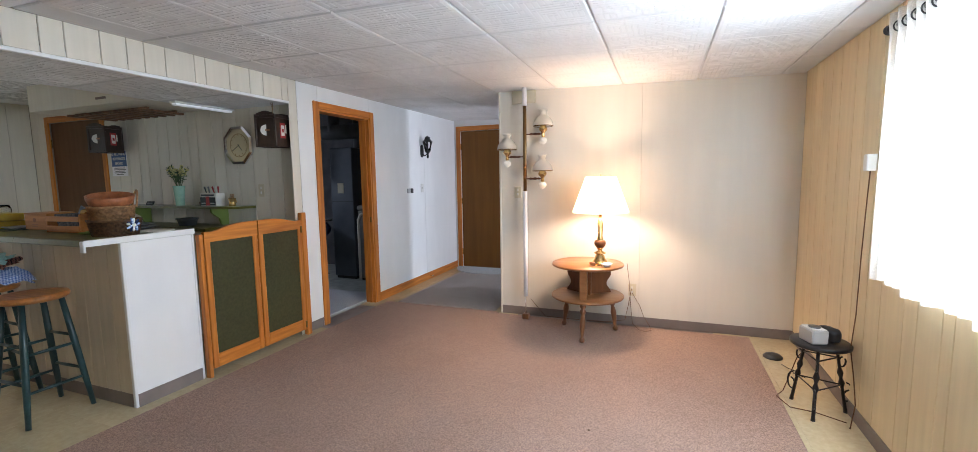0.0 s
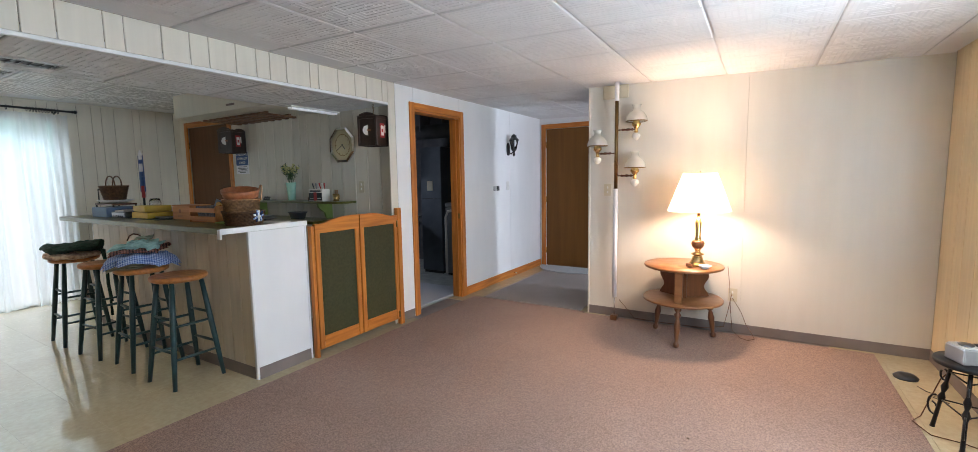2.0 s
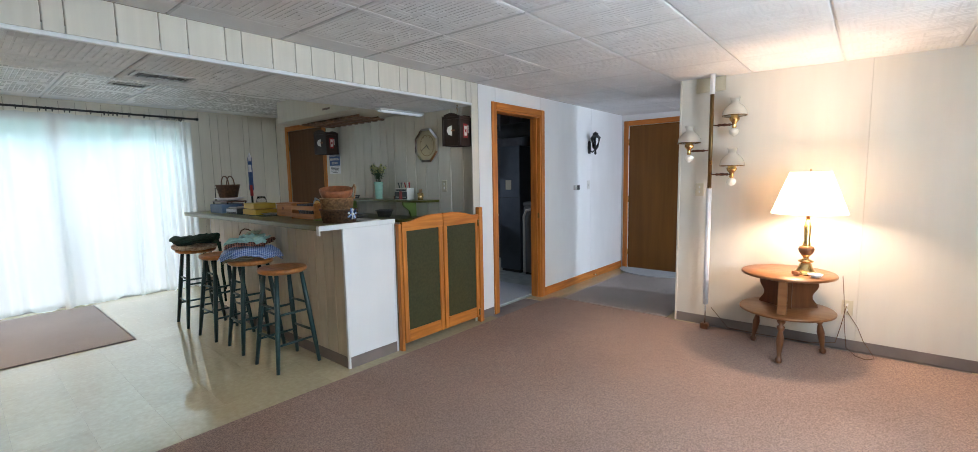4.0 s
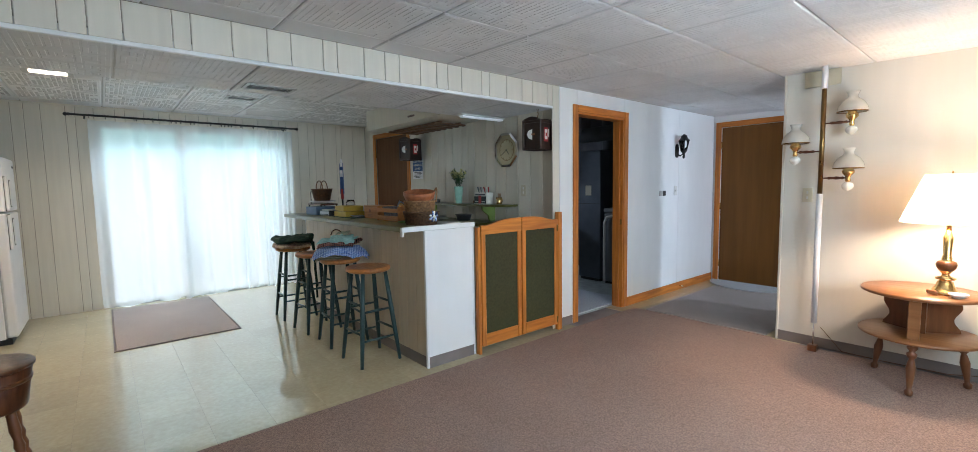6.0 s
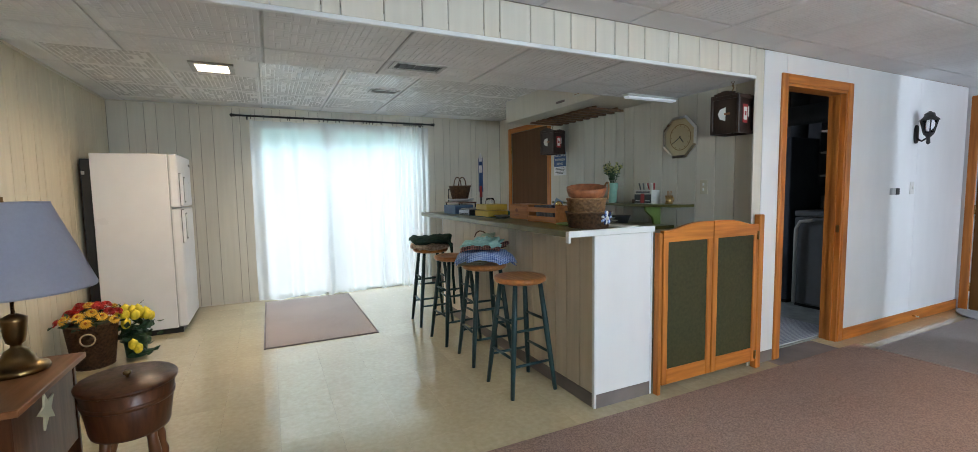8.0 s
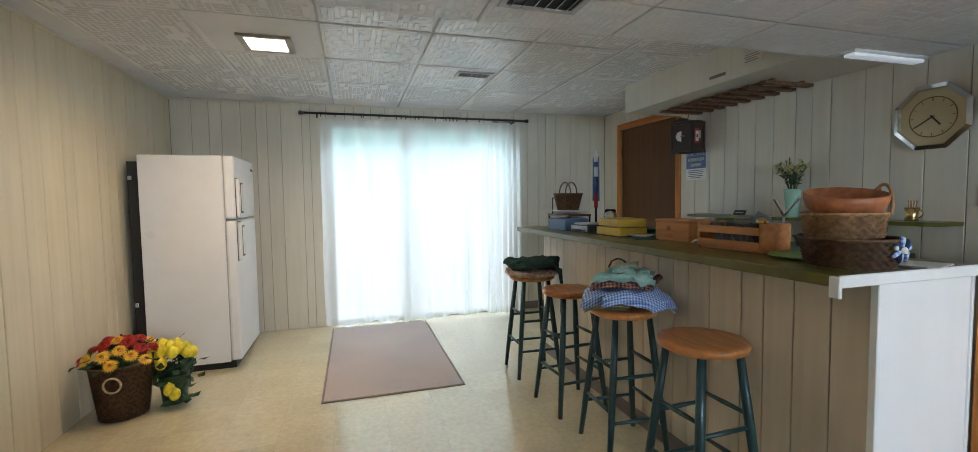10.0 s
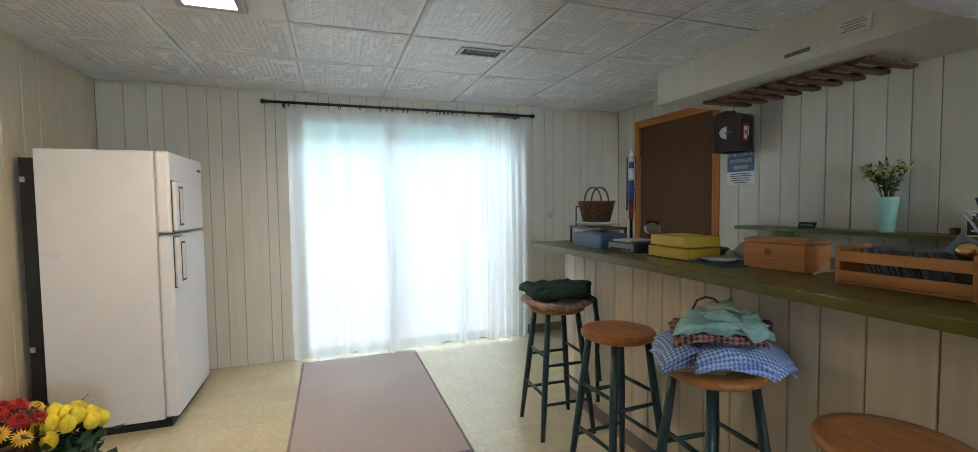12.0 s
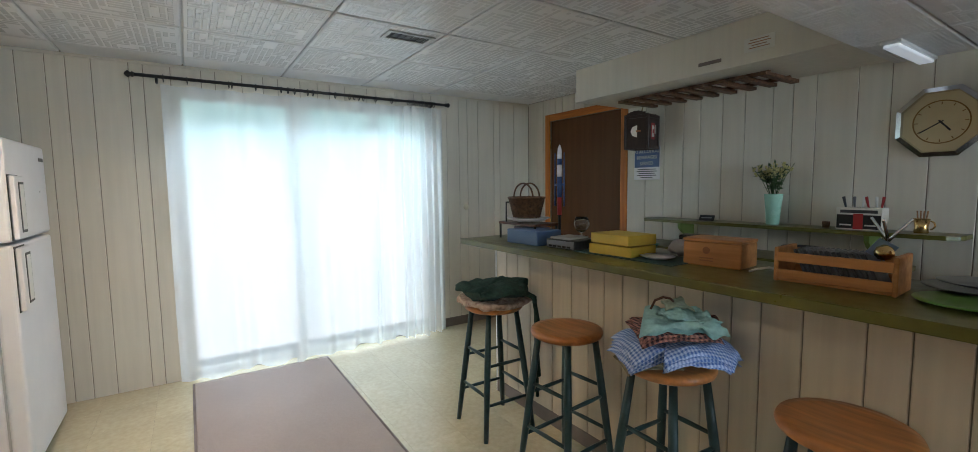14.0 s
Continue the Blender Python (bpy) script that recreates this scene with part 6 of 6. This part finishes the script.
tl = thing("table_lamp", (-0.42, 4.13, 0.648), "brass table lamp with a glowing ivory shade, lit", "lamp")
part("base", lathe(bmesh.new(), [(0.078, 0), (0.080, 0.008), (0.062, 0.020), (0.045, 0.050), (0.038, 0.075), (0.024, 0.085), (0.048, 0.092), (0.05, 0.100), (0.022, 0.112), (0.018, 0.125), (0.036, 0.150), (0.046, 0.185), (0.040, 0.205),
                                 (0.024, 0.215), (0.026, 0.225), (0.020, 0.245), (0.026, 0.36), (0.020, 0.368), (0.013, 0.40)], seg=32), m_brass, tl)
part("wooden_knop", lathe(bmesh.new(), [(0.034, 0.146), (0.047, 0.165), (0.051, 0.185), (0.046, 0.203), (0.034, 0.210)], seg=32), m_maple_v, tl, "turned wooden knop")
part("neck", rod(bmesh.new(), (0, 0, 0.40), (0, 0, 0.52), 0.012, 0.016), m_brass, tl)
bm = lathe(bmesh.new(), [(0.236, 0.452), (0.236, 0.458), (0.128, 0.752), (0.127, 0.758)], seg=56, cap=False)
bmesh.ops.solidify(bm, geom=bm.faces[:], thickness=0.002)
part("shade", bm, m_shade_lit, tl, "glowing ivory cloth shade")
bm = bmesh.new()
for a in (0, 120, 240):
    rod(bm, (0, 0, 0.750), (0.127 * math.cos(radians(a)), 0.127 * math.sin(radians(a)), 0.750), 0.002, seg=6)
rod(bm, (0, 0, 0.70), (0, 0, 0.775), 0.004, seg=8)
part("harp", bm, m_brass, tl)
solid("white_dish", lathe(bmesh.new(), [(0.02, 0), (0.045, 0.02), (0.048, 0.028), (0.043, 0.026), (0, 0.008)], seg=24), m_white_enamel, "small white dish on the end table", "dish", (-0.35, 4.01, 0.648))
solid("brown_figurine", pillow(bmesh.new(), 0.030, 0.018, 0.016, (0, 0, 0.016), 0.8, 0.008, 3, 18, 10), m_mid_wood, "small reddish ornament on the end table", "ornament", (-0.47, 4.02, 0.648))
solid("lamp_cord", tube(bmesh.new(), [(-0.20, 4.24, 0.640), (-0.19, 4.40, 0.45), (-0.18, 4.50, 0.20), (-0.16, 4.48, 0.03), (-0.10, 4.36, 0.015), (-0.04, 4.32, 0.014), (0.01, 4.38, 0.014), (-0.01, 4.46, 0.03), (-0.06, 4.49, 0.10), (-0.10, 4.505, 0.20), (-0.17, 4.508, 0.315)], 0.0024, 6), m_wicker, "thin brown lamp cord to the outlet", "cord")
solid("extension_cord", tube(bmesh.new(), [(-1.13, 4.42, 0.20), (-1.08, 4.50, 0.10), (-1.0, 4.49, 0.016), (-0.75, 4.48, 0.014), (-0.40, 4.50, 0.014), (-0.23, 4.50, 0.05), (-0.20, 4.508, 0.20), (-0.175, 4.508, 0.355)], 0.003, 6), m_wicker, "thin cord along the wall to the outlet", "cord")

pl = thing("pole_lamp", (-1.165, 4.37, 0.0), "white and brass tension pole lamp with three milk-glass shades", "lamp")
part("foot", B(-0.032, 0.032, -0.032, 0.032, 0.010, 0.062, bevel=0.006), m_maple_v, pl, "wooden foot")
part("spring_rod", rod(bmesh.new(), (0, 0, 0.06), (0, 0, 0.245), 0.005), m_chrome, pl)
part("pole", rod(bmesh.new(), (0, 0, 0.24), (0, 0, 1.275), 0.021, seg=16), m_white_enamel, pl)
part("brass_tube", rod(bmesh.new(), (0, 0, 1.275), (0, 0, 2.08), 0.017, seg=16), m_brass_dark, pl, "brass tube")
part("pole", rod(bmesh.new(), (0, 0, 2.08), (0, 0, ZC - 0.038), 0.021, seg=16), m_white_enamel, pl)
for ang, z in ((10, 1.815), (184, 1.605), (-4, 1.395)):
    d = Vector((math.cos(radians(ang)), math.sin(radians(ang)), 0))
    e = d * 0.175
    arm = part("arm", rod(bmesh.new(), d * 0.012 + Vector((0, 0, z)), e + Vector((0, 0, z)), 0.006, profile=((0, 0.006), (0.2, 0.006), (0.26, 0.012), (0.40, 0.009), (0.55, 0.013), (0.7, 0.009), (0.8, 0.012), (0.86, 0.006), (1, 0.006)), seg=10), m_dark_wood, pl, "turned dark wooden arm")
    at = (e.x, e.y, z)
    part("font", lathe(bmesh.new(), [(0.010, -0.035), (0.018, -0.02), (0.014, 0.0), (0.020, 0.015), (0.038, 0.035), (0.040, 0.05), (0.028, 0.066), (0.03, 0.085)], at, seg=20), m_brass, arm, "brass burner")
    part("ball", lathe(bmesh.new(), [(0.004, -0.100), (0.010, -0.095), (0.028, -0.085), (0.038, -0.066), (0.034, -0.045), (0.018, -0.033), (0.004, -0.030)], at, seg=22), m_milk, arm, "milk-glass ball")
    bm = lathe(bmesh.new(), [(0.094, 0.074), (0.096, 0.080), (0.090, 0.110), (0.070, 0.145), (0.042, 0.168), (0.030, 0.180), (0.034, 0.205), (0.042, 0.222)], at, seg=30, cap=False)
    bmesh.ops.solidify(bm, geom=bm.faces[:], thickness=0.003)
    part("shade", bm, m_milk, arm, "milk-glass shade")
    part("shade_ring", lathe(bmesh.new(), [(0.090, 0.068), (0.097, 0.070), (0.097, 0.076), (0.090, 0.076)], at, seg=30, cap=False), m_brass_dark, arm, "brass ring")
solid("air_register", B(-0.12, 0.12, -0.02, 0.0, 0, 0.125, bevel=0.004), m_beige_plastic, "beige cover box high on the wall", "register", (-1.215, YW - 0.0005, 2.125))

# ---- east corner: phone table, window curtain ----
pt = thing("plant_stand", (0.965, 3.235, 0.0), "small round black table on twisted iron legs", "table", rz=-15)
part("tabletop", lathe(bmesh.new(), [(0.145, 0.405), (0.152, 0.410), (0.152, 0.424), (0.146, 0.430), (0.0, 0.430)], seg=40), m_black, pt)
LEGS = [(-95, 0.16), (25, 0.16), (145, 0.16)]
for a, r in LEGS:
    d = Vector((math.cos(radians(a)), math.sin(radians(a)), 0))
    leg = part("leg", rod(bmesh.new(), d * 0.155, d * 0.085 + Vector((0, 0, 0.408)), 0.008, profile=((0, 0.012), (0.06, 0.010), (0.38, 0.009), (0.45, 0.017), (0.52, 0.008), (0.60, 0.017), (0.67, 0.009), (1, 0.009)), seg=8), m_iron, pt)
    pts = [d * (0.150 + 0.002 * k + 0.030 * math.sin(k * 0.55)) + Vector((0, 0, 0.14 + 0.045 * math.cos(k * 0.55) - 0.004 * k)) for k in range(12)]
    part("scroll", tube(bmesh.new(), pts, 0.005, 6), m_iron, leg)
    pts = [d * (0.120 - 0.018 * math.sin(k * 0.6)) + Vector((0, 0, 0.31 + 0.03 * math.cos(k * 0.6))) for k in range(10)]
    part("scroll", tube(bmesh.new(), pts, 0.005, 6), m_iron, leg)
for z, r in ((0.17, 0.128), (0.335, 0.098)):
    pp = [Vector((r * math.cos(radians(a)), r * math.sin(radians(a)), z)) for a, _ in LEGS]
    for i in range(3):
        part("stretcher", rod(bmesh.new(), pp[i], pp[(i + 1) % 3], 0.004, seg=6), m_iron, pt)
ph = thing("telephone", (0.955, 3.225, 0.430), "grey telephone base with a black handset", "telephone", rz=20)
part("base", B(-0.080, 0.012, -0.062, 0.062, 0, 0.080, bevel=0.006), m_grey_plastic, ph)
part("top_panel", B(-0.072, 0.004, -0.054, 0.054, 0.080, 0.085), m_white_plastic, ph)
part("dial", lathe(bmesh.new(), [(0.03, 0.085), (0.032, 0.092), (0.02, 0.094), (0, 0.094)], (-0.03, 0, 0), seg=24), m_pewter, ph)
part("handset", pillow(bmesh.new(), 0.036, 0.070, 0.042, (0.056, 0, 0.042), 0.6, 0.004, 2, 26, 12), m_black, ph, "black handset")
ad = thing("power_adapter", (XR, 3.14, 1.46), "white plug-in adapter with a hanging cord", "adapter")
part("adapter_body", B(-0.045, 0.0, -0.028, 0.028, -0.045, 0.045, bevel=0.005), m_white_plastic, ad)
part("cord", tube(bmesh.new(), [(-0.02, 0, -0.045), (-0.018, 0.02, -0.2), (-0.022, 0.03, -0.5), (-0.02, 0.05, -0.85), (-0.03, 0.06, -1.05), (-0.02, 0.02, -1.2), (-0.03, -0.06, -1.33), (-0.06, -0.10, -1.45)], 0.0032, 6), m_wicker, ad)
solid("phone_cord", tube(bmesh.new(), [(0.96, 3.30, 0.43), (0.90, 3.42, 0.25), (0.84, 3.45, 0.006), (0.78, 3.34, 0.014), (0.83, 3.22, 0.006), (0.95, 3.20, 0.005), (1.08, 3.12, 0.005)], 0.003, 6), m_wicker, "thin brown telephone cord on the floor", "cord")
solid("floor_puck", lathe(bmesh.new(), [(0.065, 0), (0.068, 0.01), (0.05, 0.026), (0.03, 0.03), (0.0, 0.028)], seg=28), m_darkgrey, "flat dark round puck on the floor", "puck", (0.90, 4.06, 0.0))
solid("loose_wire", tube(bmesh.new(), [(0.93, 3.93, 0.003), (0.96, 3.86, 0.003), (1.00, 3.83, 0.003), (0.97, 3.78, 0.003), (1.03, 3.72, 0.003)], 0.002, 5), m_black, "short loose dark wire on the floor", "wire")
solid("carpet_lint", pillow(bmesh.new(), 0.008, 0.006, 0.004, (0, 0, 0.004), 0.9, 0.002, 1, 10, 6), m_wicker, "tiny dark scrap on the carpet", "scrap", (-0.27, 2.55, 0.010))

wc = thing("window_curtain", (0, 0, 0), "short white pleated sheer curtain over the window", "curtain")


def short_curtain(u, v):
    y = 0.92 + 1.87 * u
    a = 24 * 2 * math.pi * u
    amp = 0.014 + 0.012 * (1 - v) if v < 0.93 else 0.020
    wob = noise.noise((u * 8, v * 1.2, 7))
    hem = 0.91 + 0.006 * math.sin(a * 0.5) + 0.03 * noise.noise((u * 7, 2, 0))
    return (1.035 + amp * math.sin(a + wob) - 0.012 * (1 - v) * wob, y, hem + (2.115 - hem) * v)


part("curtain_panel", grid(bmesh.new(), 300, 24, short_curtain), m_curtain_lined, wc)
curtain_rod("curtain_rod", 1.045, 0.86, 2.82, 2.062, "black twisted curtain rod above the window", [0.95 + 0.078 * k for k in range(24)], 0.085)

# ---- hall ----
sc = thing("wall_sconce", (XB, 5.60, 1.80), "black carriage-lantern wall sconce", "sconce")
part("backplate", pillow(bmesh.new(), 0.010, 0.042, 0.085, (0.008, 0, -0.02), 0.9, 0.0, 1, 24, 12), m_iron, sc)
part("arm", tube(bmesh.new(), [(0.01, 0, -0.06), (0.05, 0, -0.085), (0.085, 0, -0.06), (0.095, 0, -0.02)], 0.009, 8), m_iron, sc)
part("cap", lathe(bmesh.new(), [(0.078, 0.095), (0.070, 0.105), (0.045, 0.130), (0.038, 0.150), (0.042, 0.155), (0.02, 0.168), (0.004, 0.18)], (0.095, 0, 0), seg=6), m_iron, sc)
part("glass", lathe(bmesh.new(), [(0.036, -0.015), (0.060, 0.095)], (0.095, 0, 0), seg=6), m_glass, sc, "clear glass panes")
for k in range(6):
    a = radians(60 * k)
    part("rib", rod(bmesh.new(), (0.095 + 0.038 * math.cos(a), 0.038 * math.sin(a), -0.018), (0.095 + 0.064 * math.cos(a), 0.064 * math.sin(a), 0.097), 0.005, seg=6), m_iron, sc)
part("bottom_cup", lathe(bmesh.new(), [(0.006, -0.12), (0.016, -0.105), (0.012, -0.06), (0.036, -0.030), (0.042, -0.015)], (0.095, 0, 0), seg=12), m_iron, sc)
th = thing("thermostat", (XB, 5.255, 1.257), "small silver and black wall thermostat", "thermostat")
part("back_body", B(0.0, 0.022, -0.062, 0.0, -0.030, 0.030, bevel=0.003), m_grey_plastic, th)
part("front_body", B(0.0, 0.026, 0.002, 0.058, -0.030, 0.030, bevel=0.003), m_black, th)
solid("door_stop", rod(bmesh.new(), (0, 0, 0), (0.05, 0, 0), 0.006, 0.010), m_chrome, "small metal door stop on the skirting", "door stop", (XB + 0.014, 5.72, 0.05))

# ---- utility room seen through the doorway ----
fu = thing("furnace", (-4.20, 5.72, 0.004), "tall dark slate steel furnace cabinet", "furnace")
part("cabinet", B(-0.12, 0.255, -0.36, 0.36, 0.04, 1.85, bevel=0.008), m_furnace, fu)
part("base", B(-0.10, 0.24, -0.34, 0.34, 0.0, 0.04), m_black, fu)
part("seam", B(-0.11, 0.245, -0.363, -0.360, 1.10, 1.106), m_black, fu)
part("label_plate", B(0.0, 0.10, -0.364, -0.3605, 1.22, 1.36), m_beige_plastic, fu, "small beige label")
part("flue", rod(bmesh.new(), (0.06, 0.1, 1.85), (0.06, 0.1, 2.40), 0.09, seg=20), m_darkgrey, fu)
fz = thing("laundry_machine", (-3.575, 5.62, 0.004), "grey enamel laundry machine with a sloped lid", "appliance")
part("body", B(-0.30, 0.30, -0.28, 0.30, 0.03, 0.98, bevel=0.02, seg=3), m_machine, fz)
part("lid", B(-0.30, 0.30, -0.29, 0.30, 0.985, 1.05, bevel=0.02, seg=3), m_machine, fz)
part("console", B(-0.29, 0.29, 0.16, 0.30, 1.05, 1.20, bevel=0.02, seg=2), m_machine, fz)
part("drain_pipe", tube(bmesh.new(), [(-0.26, -0.32, 0.04), (-0.26, -0.32, 0.85), (-0.22, -0.32, 0.93), (-0.10, -0.31, 0.95)], 0.018, 8), m_white_plastic, fz, "pale drain pipe")
part("base", B(-0.28, 0.28, -0.26, 0.28, 0.0, 0.03), m_black, fz)
sh = thing("utility_shelves", (-3.56, 5.98, 0.0), "wall shelves with bottles and jars", "shelf")
for z in (1.42, 1.68, 1.92):
    part("shelf_board", B(-0.36, 0.40, -0.14, 0.20, z, z + 0.02), m_white_plastic, sh)
for x in (-0.37, 0.40):
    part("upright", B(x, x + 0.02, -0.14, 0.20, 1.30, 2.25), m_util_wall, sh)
for k, (x, z, mt, lab) in enumerate(((-0.24, 1.44, m_white_plastic, "white"), (-0.10, 1.44, m_red, "red"), (0.05, 1.44, m_white_plastic, "white"), (-0.2, 1.70, m_beige_plastic, "beige"), (0.0, 1.70, m_blue, "blue"))):
    solid("bottle", lathe(bmesh.new(), [(0.04, 0), (0.042, 0.01), (0.042, 0.12), (0.018, 0.155), (0.018, 0.18)], seg=18), mt, lab + " plastic bottle on the utility shelf", "bottle", (-3.56 + x, 5.93, z), 0, "bottles on the shelves")
dr = thing("ironing_board", (-4.70, 5.25, 0.004), "ironing board draped with a navy cloth", "ironing board")
part("board", B(-0.18, 0.18, -0.35, 0.35, 0.80, 0.83, bevel=0.01), m_grey_plastic, dr)
part("cloth", pillow(bmesh.new(), 0.20, 0.30, 0.16, (0.02, 0, 0.70), 0.6, 0.05, 4), m_navy, dr, "draped navy cloth")
for s in (-1, 1):
    part("leg", rod(bmesh.new(), (0.1, 0.3 * s, 0), (-0.1, -0.3 * s, 0.80), 0.011), m_chrome, dr)
dk = thing("duct", (-4.4, 4.9, 2.05), "dark round duct under the utility ceiling", "duct")
part("pipe", rod(bmesh.new(), (-1.0, 0.3, 0), (1.2, 0.3, 0), 0.10, seg=20), m_darkgrey, dk)
part("pipe", tube(bmesh.new(), [(-0.1, 0.3, 0.0), (-0.3, 0.1, -0.05), (-0.42, 0.05, -0.25), (-0.45, 0.05, -0.6)], 0.05, 12), m_black, dk)
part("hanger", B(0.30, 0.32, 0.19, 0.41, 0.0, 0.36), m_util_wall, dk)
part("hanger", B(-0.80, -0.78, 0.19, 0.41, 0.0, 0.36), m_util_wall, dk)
solid("small_window", B(-0.01, 0.01, -0.22, 0.22, 0, 0.30), M("blue_glass", (0.03, 0.07, 0.16), 0.2), "small dim bluish basement window", "window", (-6.095, 4.2, 1.45))

# ---- floor tiles ----
tile_me = mesh_of("tile", B(0.0002, 0.3046, 0.0002, 0.3046, -0.004, 0.0, bevel=0.0003), m_vinyl)
for i in range(14):
    for j in range(16):
        x, y = XC + 0.3048 * i, YL + 0.3048 * j
        if y + 0.3 < YB + 0.2 and x < -2.85:
            ob = new("tile", tile_me)
            ob.parent = floor
            ob.matrix_basis = pose(x, y, 0)
for i in range(2):
    for j in range(20):
        ob = new("tile", tile_me)
        ob.parent = floor
        ob.matrix_basis = pose(0.525 + 0.3048 * i, YL + 0.3048 * j, 0)
bm = bmesh.new()
for i in range(6):
    for j in range(8):
        x, y = -3.12 + 0.3048 * i, 4.30 + 0.3048 * j
        box(bm, x + 0.0006, x + 0.3042, y + 0.0006, y + 0.3042, -0.004, 0.0, bevel=0.0008)
tagged(part("hall_tile", bm, m_vinyl, floor), kind="stuff")
